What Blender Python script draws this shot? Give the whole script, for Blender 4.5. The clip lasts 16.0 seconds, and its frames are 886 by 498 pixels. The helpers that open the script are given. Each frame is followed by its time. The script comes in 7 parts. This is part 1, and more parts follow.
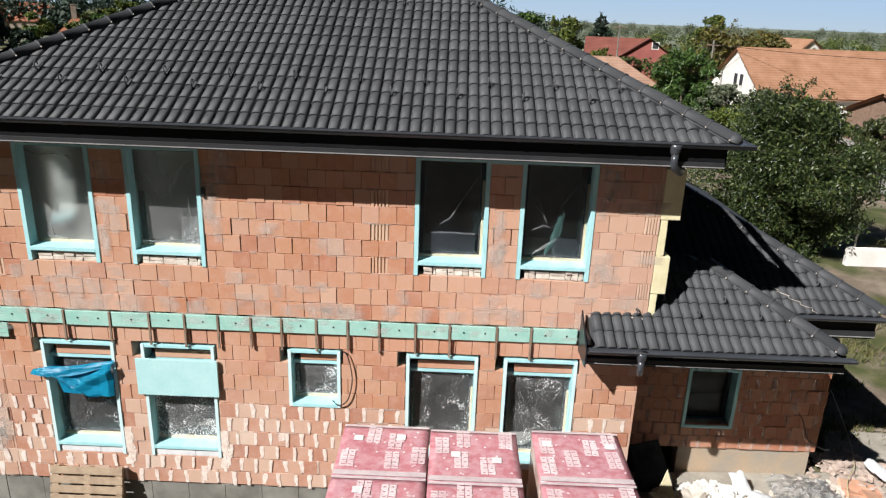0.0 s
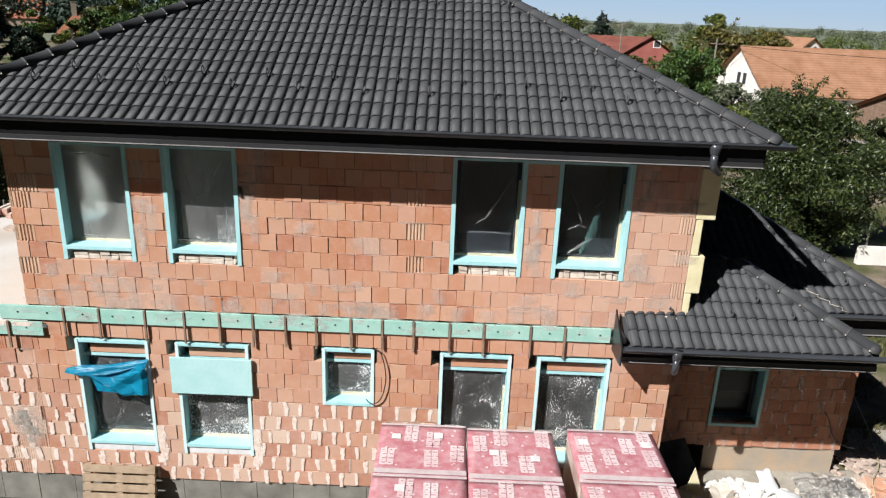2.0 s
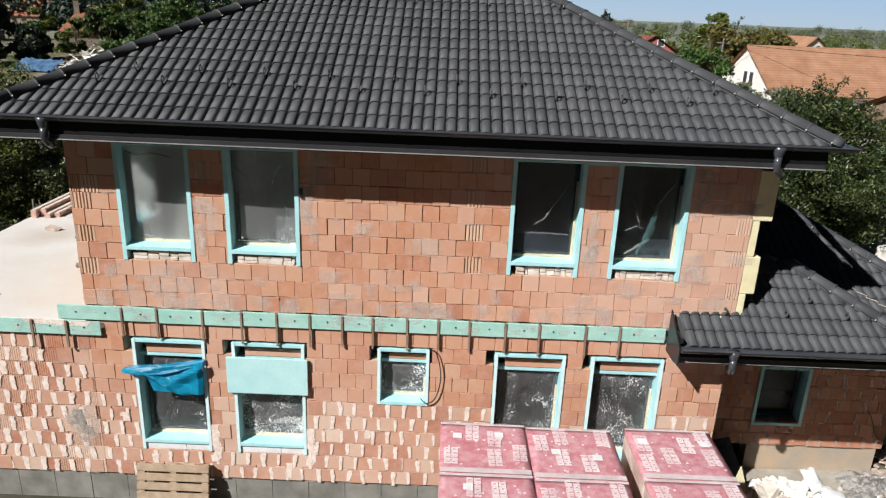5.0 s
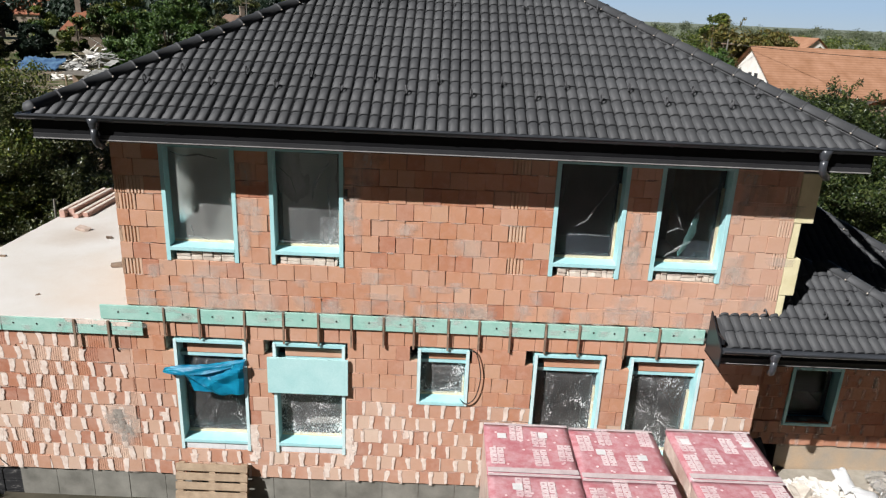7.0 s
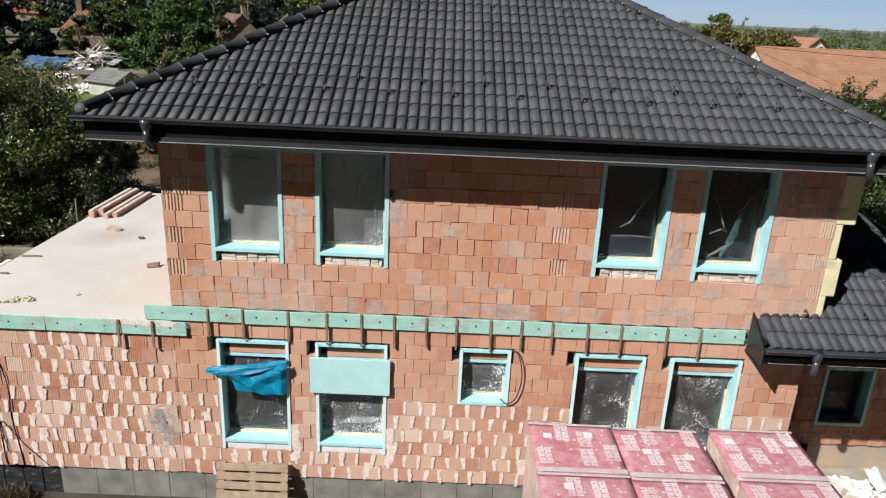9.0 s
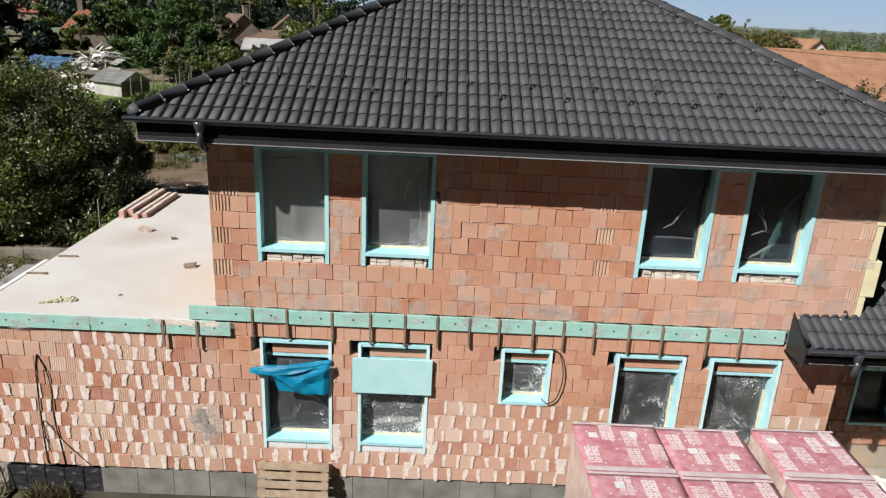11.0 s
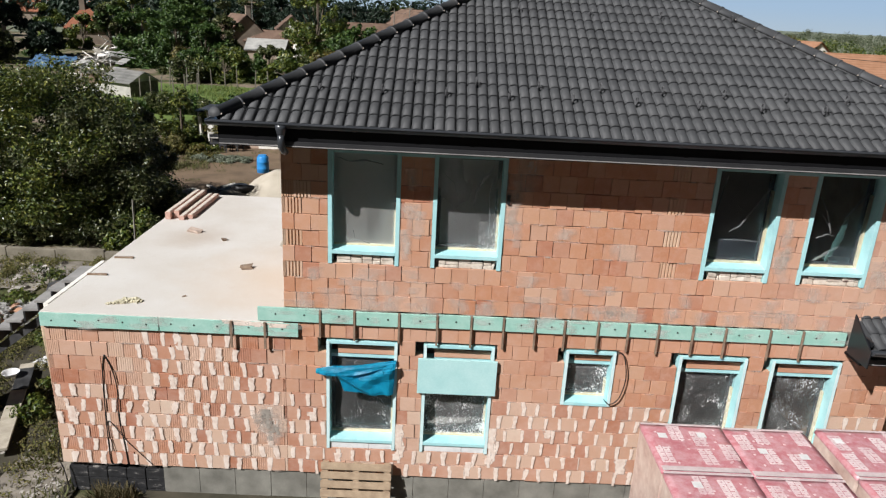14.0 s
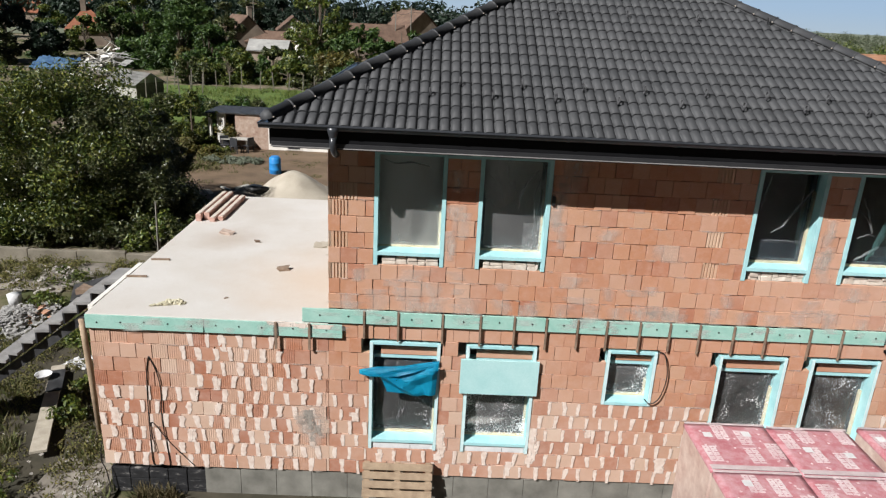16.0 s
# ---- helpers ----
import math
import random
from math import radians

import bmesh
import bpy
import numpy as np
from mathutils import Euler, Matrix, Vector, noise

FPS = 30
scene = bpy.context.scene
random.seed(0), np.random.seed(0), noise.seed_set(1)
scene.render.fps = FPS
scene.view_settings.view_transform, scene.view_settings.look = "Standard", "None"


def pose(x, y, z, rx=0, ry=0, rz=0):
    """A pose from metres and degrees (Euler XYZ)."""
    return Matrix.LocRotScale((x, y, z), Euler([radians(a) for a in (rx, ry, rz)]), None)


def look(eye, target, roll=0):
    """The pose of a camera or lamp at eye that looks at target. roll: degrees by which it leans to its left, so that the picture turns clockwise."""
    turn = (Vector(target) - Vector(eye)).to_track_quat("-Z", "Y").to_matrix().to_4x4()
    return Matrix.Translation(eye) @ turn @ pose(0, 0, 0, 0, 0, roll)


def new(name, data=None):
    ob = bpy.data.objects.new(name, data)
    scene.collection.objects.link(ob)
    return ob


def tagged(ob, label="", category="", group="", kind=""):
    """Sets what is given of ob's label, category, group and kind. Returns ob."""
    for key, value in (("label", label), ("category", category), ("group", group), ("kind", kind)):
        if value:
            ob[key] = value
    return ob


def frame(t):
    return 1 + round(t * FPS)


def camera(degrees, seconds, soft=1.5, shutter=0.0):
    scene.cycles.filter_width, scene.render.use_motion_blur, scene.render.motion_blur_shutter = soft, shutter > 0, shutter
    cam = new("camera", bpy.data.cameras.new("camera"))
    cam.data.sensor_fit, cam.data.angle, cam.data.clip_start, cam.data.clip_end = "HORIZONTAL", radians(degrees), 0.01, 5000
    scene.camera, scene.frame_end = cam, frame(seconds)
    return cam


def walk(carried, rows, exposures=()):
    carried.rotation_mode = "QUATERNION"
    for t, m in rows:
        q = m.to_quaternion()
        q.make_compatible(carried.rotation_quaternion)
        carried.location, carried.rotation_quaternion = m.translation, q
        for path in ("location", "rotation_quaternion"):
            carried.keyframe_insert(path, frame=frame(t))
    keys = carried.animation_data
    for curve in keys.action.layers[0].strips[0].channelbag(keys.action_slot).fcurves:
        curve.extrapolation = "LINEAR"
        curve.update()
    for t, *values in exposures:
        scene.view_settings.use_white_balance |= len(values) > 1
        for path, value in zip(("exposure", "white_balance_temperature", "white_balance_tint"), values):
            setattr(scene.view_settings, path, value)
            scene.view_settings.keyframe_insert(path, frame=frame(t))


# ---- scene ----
cam = camera(64.5, 16.0, 1.25)
PATH = [
    (0, (6.125, -9.554, 7.845), (6.107, -7.656, 7.213), 2.1),
    (0.5, (5.993, -9.566, 7.848), (5.977, -7.669, 7.214), 2.2),
    (1, (5.864, -9.575, 7.847), (5.848, -7.678, 7.213), 2.2),
    (1.5, (5.726, -9.583, 7.858), (5.712, -7.687, 7.221), 2.2),
    (2, (5.578, -9.597, 7.857), (5.567, -7.701, 7.22), 2.2),
    (2.5, (5.435, -9.607, 7.859), (5.425, -7.712, 7.222), 2.2),
    (3, (5.296, -9.626, 7.863), (5.287, -7.73, 7.225), 2.3),
    (3.5, (5.151, -9.642, 7.866), (5.144, -7.746, 7.228), 2.3),
    (4, (5.004, -9.651, 7.873), (4.998, -7.756, 7.234), 2.3),
    (6.5, (4.215, -9.712, 7.892), (4.216, -7.818, 7.25), 2.4),
    (7, (4.042, -9.728, 7.898), (4.045, -7.834, 7.256), 2.5),
    (7.5, (3.873, -9.741, 7.899), (3.878, -7.847, 7.256), 2.5),
    (8, (3.699, -9.755, 7.9), (3.706, -7.861, 7.257), 2.5),
    (8.5, (3.521, -9.768, 7.906), (3.53, -7.875, 7.262), 2.6),
    (9, (3.35, -9.783, 7.914), (3.361, -7.89, 7.27), 2.6),
    (11.5, (2.466, -9.871, 7.92), (2.487, -7.977, 7.277), 2.8),
    (12, (2.287, -9.879, 7.932), (2.309, -7.986, 7.287), 2.8),
    (12.5, (2.102, -9.898, 7.943), (2.126, -8.005, 7.296), 2.8),
    (13, (1.91, -9.91, 7.947), (1.938, -8.018, 7.3), 2.9),
    (13.5, (1.726, -9.936, 7.941), (1.757, -8.043, 7.297), 2.9),
    (14, (1.551, -9.958, 7.924), (1.583, -8.064, 7.283), 3.0),
    (14.5, (1.362, -9.971, 7.928), (1.397, -8.076, 7.287), 3.0),
    (15, (1.179, -9.989, 7.93), (1.217, -8.095, 7.289), 3.0),
    (15.5, (0.995, -10.006, 7.928), (1.035, -8.112, 7.287), 3.0),
    (16, (0.846, -10.021, 7.929), (0.884, -8.127, 7.289), 2.9),
]
walk(cam, [(t, look(eye, target, roll)) for t, eye, target, roll in PATH], [(0.0, 0.64), (5.0, 0.54), (10.0, 0.44), (16.0, 0.42)])

# ==== world, sun ====
world = bpy.data.worlds.new("sky")
scene.world = world
world.use_nodes = True
wn = world.node_tree
sky = wn.nodes.new("ShaderNodeTexSky")
sky.sky_type = "NISHITA"
sky.sun_disc = False
sky.sun_elevation = radians(41)
sky.sun_rotation = radians(225)
sky.air_density, sky.dust_density, sky.ozone_density = 0.6, 0.0, 2.0
wn.nodes["Background"].inputs["Strength"].default_value = 0.005
tint = wn.nodes.new("ShaderNodeMix")
tint.data_type, tint.blend_type = "RGBA", "MULTIPLY"
tint.inputs[0].default_value = 1.0
tint.inputs[7].default_value = (1.0, 0.92, 0.89, 1)
wn.links.new(sky.outputs[0], tint.inputs[6])
wn.links.new(tint.outputs[2], wn.nodes["Background"].inputs[0])

sun = new("sun", bpy.data.lights.new("sun", "SUN"))
sun.data.energy = 5.0
sun.data.angle = radians(0.6)
sun.data.color = (1.0, 0.99, 0.98)
sun.matrix_world = look((0, 0, 30), (10.0, 10.0, 30 - 12.35))

G = -0.1  # level of the ground round the house


# ==== small helpers ====
def link_mesh(name, bm, material, parent=None):
    me = bpy.data.meshes.new(name)
    bm.to_mesh(me)
    bm.free()
    if material is not None:
        me.materials.append(material)
    ob = new(name, me)
    if parent is not None:
        ob.parent = parent
    return ob


def part(name, bm, material, parent, label=""):
    ob = link_mesh(name, bm, material, parent)
    if label:
        ob["label"] = label
    return ob


def thing(name, label, category, at=(0, 0, 0), group="", kind=""):
    ob = new(name)
    ob.empty_display_size = 0.2
    ob.location = at
    return tagged(ob, label, category, group, kind)


def single(name, bm, material, label, category, group="", kind=""):
    return tagged(link_mesh(name, bm, material), label, category, group, kind)


def box(bm, x0, x1, y0, y1, z0, z1, bevel=0.0):
    m = Matrix.LocRotScale(((x0 + x1) / 2, (y0 + y1) / 2, (z0 + z1) / 2), None, (x1 - x0, y1 - y0, z1 - z0))
    made = bmesh.ops.create_cube(bm, size=1.0, matrix=m)
    if bevel:
        edges = {e for v in made["verts"] for e in v.link_edges}
        bmesh.ops.bevel(bm, geom=list(edges), offset=bevel, segments=2, profile=0.7, affect="EDGES")
    return made


def boxm(bm, m, sx, sy, sz, bevel=0.0):
    made = bmesh.ops.create_cube(bm, size=1.0, matrix=m @ Matrix.Diagonal((sx, sy, sz, 1)))
    if bevel:
        edges = {e for v in made["verts"] for e in v.link_edges}
        bmesh.ops.bevel(bm, geom=list(edges), offset=bevel, segments=2, profile=0.7, affect="EDGES")


def bx(*a, bevel=0.0):
    bm = bmesh.new()
    box(bm, *a, bevel=bevel)
    return bm


def tube(bm, points, r, n=8, r_end=None):
    """A round tube through points, capped at both ends."""
    pts = [Vector(p) for p in points]
    r_end = r if r_end is None else r_end
    rings = []
    for i, p in enumerate(pts):
        d = (pts[min(i + 1, len(pts) - 1)] - pts[max(i - 1, 0)]).normalized()
        a = d.orthogonal().normalized() if i == 0 else (a - a.dot(d) * d).normalized()
        b = d.cross(a)
        rr = r + (r_end - r) * i / (len(pts) - 1)
        rings.append([bm.verts.new(p + rr * (math.cos(k * math.tau / n) * a + math.sin(k * math.tau / n) * b)) for k in range(n)])
    for r0, r1 in zip(rings, rings[1:]):
        for k in range(n):
            bm.faces.new((r0[k], r0[(k + 1) % n], r1[(k + 1) % n], r1[k]))
    bm.faces.new(rings[0][::-1])
    bm.faces.new(rings[-1])


def smooth(ob):
    for p in ob.data.polygons:
        p.use_smooth = True
    return ob


def raw_mesh(name, verts, faces, material, parent=None):
    me = bpy.data.meshes.new(name)
    me.from_pydata(verts, [], faces)
    me.materials.append(material)
    ob = new(name, me)
    if parent is not None:
        ob.parent = parent
    return ob


# ==== materials ====
def mat(name, rough=0.8, metal=0.0, spec=0.4):
    m = bpy.data.materials.new(name)
    m.use_nodes = True
    b = m.node_tree.nodes["Principled BSDF"]
    b.inputs["Roughness"].default_value = rough
    b.inputs["Metallic"].default_value = metal
    b.inputs["Specular IOR Level"].default_value = spec
    return m, m.node_tree, b


def noise_node(nt, scale, detail=4.0, rough=0.55, obj=True, stretch=None, offset_random=False):
    tc = nt.nodes.new("ShaderNodeTexCoord")
    n = nt.nodes.new("ShaderNodeTexNoise")
    n.inputs["Scale"].default_value = scale
    n.inputs["Detail"].default_value = detail
    n.inputs["Roughness"].default_value = rough
    src = tc.outputs["Object"]
    if not obj:
        geo = nt.nodes.new("ShaderNodeNewGeometry")
        src = geo.outputs["Position"]
    if stretch:
        mp = nt.nodes.new("ShaderNodeMapping")
        mp.inputs["Scale"].default_value = stretch
        nt.links.new(src, mp.inputs["Vector"])
        src = mp.outputs[0]
    nt.links.new(src, n.inputs["Vector"])
    return n


def ramp(nt, fac, stops):
    r = nt.nodes.new("ShaderNodeValToRGB")
    els = r.color_ramp.elements
    while len(els) < len(stops):
        els.new(0.5)
    for e, (p, c) in zip(els, stops):
        e.position = p
        e.color = (*c, 1) if len(c) == 3 else c
    nt.links.new(fac, r.inputs["Fac"])
    return r.outputs["Color"]


def mix(nt, fac, a, b, kind="MIX"):
    n = nt.nodes.new("ShaderNodeMix")
    n.data_type = "RGBA"
    n.blend_type = kind
    for sock, val in ((n.inputs[0], fac), (n.inputs[6], a), (n.inputs[7], b)):
        if isinstance(val, (int, float)):
            sock.default_value = val
        elif isinstance(val, tuple):
            sock.default_value = (*val, 1)
        else:
            nt.links.new(val, sock)
    return n.outputs[2]


def bump(nt, b, height, strength=0.3, dist=0.01):
    n = nt.nodes.new("ShaderNodeBump")
    n.inputs["Strength"].default_value = strength
    n.inputs["Distance"].default_value = dist
    nt.links.new(height, n.inputs["Height"])
    nt.links.new(n.outputs[0], b.inputs["Normal"])


def random_out(nt, per_island):
    if per_island:
        return nt.nodes.new("ShaderNodeNewGeometry").outputs["Random Per Island"]
    return nt.nodes.new("ShaderNodeObjectInfo").outputs["Random"]


def simple(name, c0, c1, scale=6.0, rough=0.8, metal=0.0, spec=0.4, relief=0.2, fine=60.0, pos=True):
    """Two tones in broad blotches, a fine grain, and a little relief."""
    m, nt, b = mat(name, rough, metal, spec)
    n1 = noise_node(nt, scale, 5, obj=not pos)
    n2 = noise_node(nt, fine, 3, obj=not pos)
    col = ramp(nt, n1.outputs[0], [(0.3, c0), (0.7, c1)])
    col = mix(nt, 0.25, col, ramp(nt, n2.outputs[0], [(0.3, (0.35, 0.35, 0.35)), (0.7, (0.65, 0.65, 0.65))]), "OVERLAY")
    nt.links.new(col, b.inputs["Base Color"])
    if relief:
        bump(nt, b, n2.outputs[0], relief, 0.01)
    return m


def spot(nt, at, radius, wobble, most=0.75):
    """An uneven round stain: most in its middle, 0 outside."""
    geo = nt.nodes.new("ShaderNodeNewGeometry")
    dist = nt.nodes.new("ShaderNodeVectorMath")
    dist.operation = "DISTANCE"
    dist.inputs[1].default_value = at
    nt.links.new(geo.outputs["Position"], dist.inputs[0])
    add = nt.nodes.new("ShaderNodeMath")
    add.operation = "MULTIPLY_ADD"
    add.inputs[1].default_value = wobble
    nt.links.new(noise_node(nt, 1.1, 4, 0.6, obj=False).outputs[0], add.inputs[0])
    nt.links.new(dist.outputs["Value"], add.inputs[2])
    fade = nt.nodes.new("ShaderNodeMapRange")
    fade.inputs["From Min"].default_value, fade.inputs["From Max"].default_value = radius, radius * 0.35
    fade.inputs["To Max"].default_value = most
    nt.links.new(add.outputs[0], fade.inputs["Value"])
    return fade.outputs[0]


def brick_mat(name, per_island, shades, wash=0.0):
    """Fired clay blocks: each its own shade, with dusty and darker stains that run over several blocks."""
    m, nt, b = mat(name, 0.9, 0.0, 0.25)
    rnd = random_out(nt, per_island)
    base = ramp(nt, rnd, [(i / (len(shades) - 1), c) for i, c in enumerate(shades)])
    big = noise_node(nt, 0.9, 4, obj=False)
    mid = noise_node(nt, 7.0, 5, 0.65, obj=False)
    fine = noise_node(nt, 90.0, 3, 0.6, obj=False)
    dust = ramp(nt, mid.outputs[0], [(0.46, (0, 0, 0)), (0.70, (1, 1, 1))])
    col = mix(nt, ramp(nt, big.outputs[0], [(0.38, (0, 0, 0)), (0.72, (0.3, 0.3, 0.3) if wash else (0.5, 0.5, 0.5))]), base, (0.545, 0.322, 0.222))
    col = mix(nt, mix(nt, 0.3 if wash else 0.45, (0, 0, 0), dust), col, (0.535, 0.335, 0.262))
    col = mix(nt, 0.22, col, ramp(nt, fine.outputs[0], [(0.3, (0.3, 0.3, 0.3)), (0.7, (0.7, 0.7, 0.7))]), "OVERLAY")
    for at, radius in (((8.4, 0, 4.3), 3.4), ((2.6, 0, 1.0), 3.4), ((-0.9, 0, 1.6), 1.9), ((1.0, 0, 3.6), 2.0)):
        col = mix(nt, spot(nt, at, radius, 1.5, 0.25 if wash else 0.5), col, (0.57, 0.395, 0.31))
    if wash:
        # thin mortar film wiped across the blocks
        wiped = noise_node(nt, 1.7, 6, 0.72, obj=False, stretch=(1.0, 1.0, 1.5))
        col = mix(nt, ramp(nt, wiped.outputs[0], [(0.44, (0, 0, 0)), (0.66, (wash,) * 3)]), col, (0.64, 0.49, 0.425))
    nt.links.new(col, b.inputs["Base Color"])
    bump(nt, b, fine.outputs[0], 0.25, 0.004)
    return m


CLAY = [(0.42, 0.182, 0.098), (0.46, 0.22, 0.125), (0.50, 0.272, 0.173), (0.435, 0.192, 0.106), (0.525, 0.338, 0.24), (0.36, 0.13, 0.072), (0.475, 0.238, 0.143), (0.505, 0.298, 0.194)]
M_BRICK = brick_mat("fired clay block", False, CLAY)
M_BRICK_I = brick_mat("fired clay rubble", True, CLAY)
M_RED = brick_mat("dark fired clay block", False, [(0.38, 0.15, 0.082), (0.51, 0.33, 0.235), (0.40, 0.16, 0.088), (0.60, 0.465, 0.365), (0.42, 0.19, 0.11), (0.34, 0.125, 0.07), (0.46, 0.24, 0.155), (0.56, 0.41, 0.315), (0.43, 0.20, 0.12)], 0.22)
# wing blocks: the shade under the low eaves is mixed into the clay shades
M_SHADECLAY = brick_mat("clay block darkened for eaves shade", False, [(0.36, 0.135, 0.074), (0.43, 0.20, 0.12), (0.38, 0.15, 0.083), (0.45, 0.235, 0.15), (0.33, 0.115, 0.065), (0.40, 0.17, 0.096)], 0.08)
M_RIBBED = brick_mat("pale ribbed clay block", False, [(0.55, 0.37, 0.25), (0.60, 0.44, 0.32), (0.50, 0.31, 0.20)])
M_MORTAR = simple("mortar", (0.26, 0.20, 0.155), (0.44, 0.36, 0.29), 5, 0.95, relief=0.5)
def ragged_alpha(nt, b, low, high, most, scale, stretch, much):
    """Thins a smear out towards its rim, in upright streaks."""
    at = nt.nodes.new("ShaderNodeAttribute")
    at.attribute_name = "cover"
    n = noise_node(nt, scale, 3, 0.5, obj=False, stretch=stretch)
    add = nt.nodes.new("ShaderNodeMath")
    add.operation = "MULTIPLY_ADD"
    add.inputs[1].default_value = much
    nt.links.new(n.outputs[0], add.inputs[0])
    nt.links.new(at.outputs["Fac"], add.inputs[2])
    rng_ = nt.nodes.new("ShaderNodeMapRange")
    rng_.inputs["From Min"].default_value = low
    rng_.inputs["From Max"].default_value = high
    rng_.inputs["To Max"].default_value = most
    nt.links.new(add.outputs[0], rng_.inputs["Value"])
    nt.links.new(rng_.outputs[0], b.inputs["Alpha"])


M_DAB, nt, b = mat("cream mortar smears", 0.95, 0.0, 0.2)
ragged_alpha(nt, b, 1.0, 1.3, 0.9, 16.0, (1.5, 1, 0.6), 1.4)
db1 = noise_node(nt, 11.0, 5, 0.6, obj=False)
nt.links.new(ramp(nt, db1.outputs[0], [(0.3, (0.64, 0.49, 0.41)), (0.6, (0.79, 0.685, 0.61))]), b.inputs["Base Color"])
M_GREYDAB = simple("grey mortar patches", (0.42, 0.32, 0.26), (0.50, 0.40, 0.34), 10, 0.95, relief=0.5)
M_SMUDGE, nt, b = mat("thin mortar smudges", 0.95, 0.0, 0.2)
sm1 = noise_node(nt, 9.0, 5, 0.65, obj=False)
nt.links.new(ramp(nt, sm1.outputs[0], [(0.3, (0.54, 0.42, 0.35)), (0.7, (0.69, 0.60, 0.53))]), b.inputs["Base Color"])
ragged_alpha(nt, b, 1.0, 2.2, 0.5, 5.0, (1.6, 1, 0.8), 1.6)
M_GREYSMEAR, nt, b = mat("grey mortar smears", 0.95, 0.0, 0.2)
gs1 = noise_node(nt, 14.0, 5, 0.7, obj=False)
nt.links.new(ramp(nt, gs1.outputs[0], [(0.3, (0.26, 0.23, 0.20)), (0.7, (0.50, 0.45, 0.40))]), b.inputs["Base Color"])
ragged_alpha(nt, b, 1.1, 1.8, 0.75, 12.0, (1, 1, 1), 1.7)
M_FOAMDUST, nt, b = mat("grey dust on foam", 0.95, 0.0, 0.2)
fd1 = noise_node(nt, 9.0, 5, 0.65, obj=False)
nt.links.new(ramp(nt, fd1.outputs[0], [(0.3, (0.46, 0.52, 0.47)), (0.7, (0.66, 0.70, 0.66))]), b.inputs["Base Color"])
ragged_alpha(nt, b, 1.0, 2.2, 0.55, 9.0, (0.5, 1, 1.6), 1.6)
M_CORE = simple("rough wall core", (0.16, 0.10, 0.07), (0.26, 0.17, 0.12), 5, 0.95)
M_CONC = simple("grey concrete", (0.13, 0.125, 0.108), (0.25, 0.24, 0.21), 2.5, 0.92, relief=0.4)
M_BLACK = simple("black coat for bitumen and shade", (0.012, 0.012, 0.013), (0.06, 0.06, 0.062), 3.5, 0.6, relief=0.5, fine=25)
M_BITUMEN_S, nt, b = mat("scratched bitumen coat", 0.55, 0.0, 0.4)
scr = noise_node(nt, 5.0, 6, 0.75, obj=False, stretch=(1, 1, 2.6))
nt.links.new(ramp(nt, scr.outputs[0], [(0.3, (0.010, 0.010, 0.011)), (0.58, (0.03, 0.03, 0.032)), (0.70, (0.34, 0.32, 0.30))]), b.inputs["Base Color"])
bump(nt, b, scr.outputs[0], 0.6, 0.02)
M_SLAB, nt, b = mat("pale screed", 0.92, 0.0, 0.25)
sl1, sl2, sl3 = noise_node(nt, 0.55, 5, 0.6, obj=False), noise_node(nt, 2.6, 6, 0.7, obj=False), noise_node(nt, 70, 3, 0.6, obj=False)
sc = ramp(nt, sl1.outputs[0], [(0.3, (0.52, 0.48, 0.435)), (0.6, (0.585, 0.56, 0.53))])
sc = mix(nt, ramp(nt, sl2.outputs[0], [(0.6, (0, 0, 0)), (0.8, (0.35, 0.35, 0.35))]), sc, (0.42, 0.34, 0.27))
sc = mix(nt, spot(nt, (-0.9, 1.7, 3.25), 3.0, 1.6), sc, (0.57, 0.455, 0.36))
sc = mix(nt, spot(nt, (-3.3, 3.9, 3.25), 1.25, 0.7), sc, (0.44, 0.375, 0.32))
sc = mix(nt, 0.2, sc, ramp(nt, sl3.outputs[0], [(0.3, (0.35, 0.35, 0.35)), (0.7, (0.65, 0.65, 0.65))]), "OVERLAY")
nt.links.new(sc, b.inputs["Base Color"])
bump(nt, b, sl3.outputs[0], 0.25, 0.01)
M_XPS = simple("turquoise foam board", (0.31, 0.585, 0.61), (0.41, 0.665, 0.68), 4, 0.75, relief=0.1)
M_XPSG = simple("green foam board", (0.25, 0.475, 0.40), (0.36, 0.56, 0.49), 4, 0.8, relief=0.1)
M_XPSP = simple("pale mint foam sheet", (0.36, 0.60, 0.60), (0.44, 0.66, 0.655), 3, 0.75, relief=0.08)
M_XPSE = simple("pale foam edge", (0.50, 0.68, 0.69), (0.62, 0.76, 0.76), 6, 0.8, relief=0.1)
M_LATH = simple("weathered lath", (0.15, 0.10, 0.07), (0.29, 0.21, 0.15), 9, 0.85, relief=0.4)
M_WOOD = simple("bright pallet wood", (0.28, 0.20, 0.135), (0.42, 0.315, 0.215), 7, 0.8, relief=0.35)
M_PLANK = simple("grey weathered plank", (0.33, 0.29, 0.23), (0.47, 0.42, 0.34), 5, 0.85, relief=0.4)
M_TILE_G = simple("grey deck boards", (0.19, 0.185, 0.18), (0.31, 0.30, 0.29), 4, 0.85, relief=0.4)
M_METAL = simple("anthracite coated sheet", (0.010, 0.011, 0.013), (0.016, 0.017, 0.020), 2, 0.34, 0.0, 0.4, relief=0.03)
M_GUTTER = simple("anthracite gutter sheet", (0.034, 0.037, 0.043), (0.048, 0.052, 0.060), 2, 0.30, 0.0, 0.5, relief=0.02)
M_GALV = simple("galvanised strap", (0.07, 0.07, 0.075), (0.13, 0.13, 0.135), 4, 0.45, 0.3, 0.5, relief=0.02)
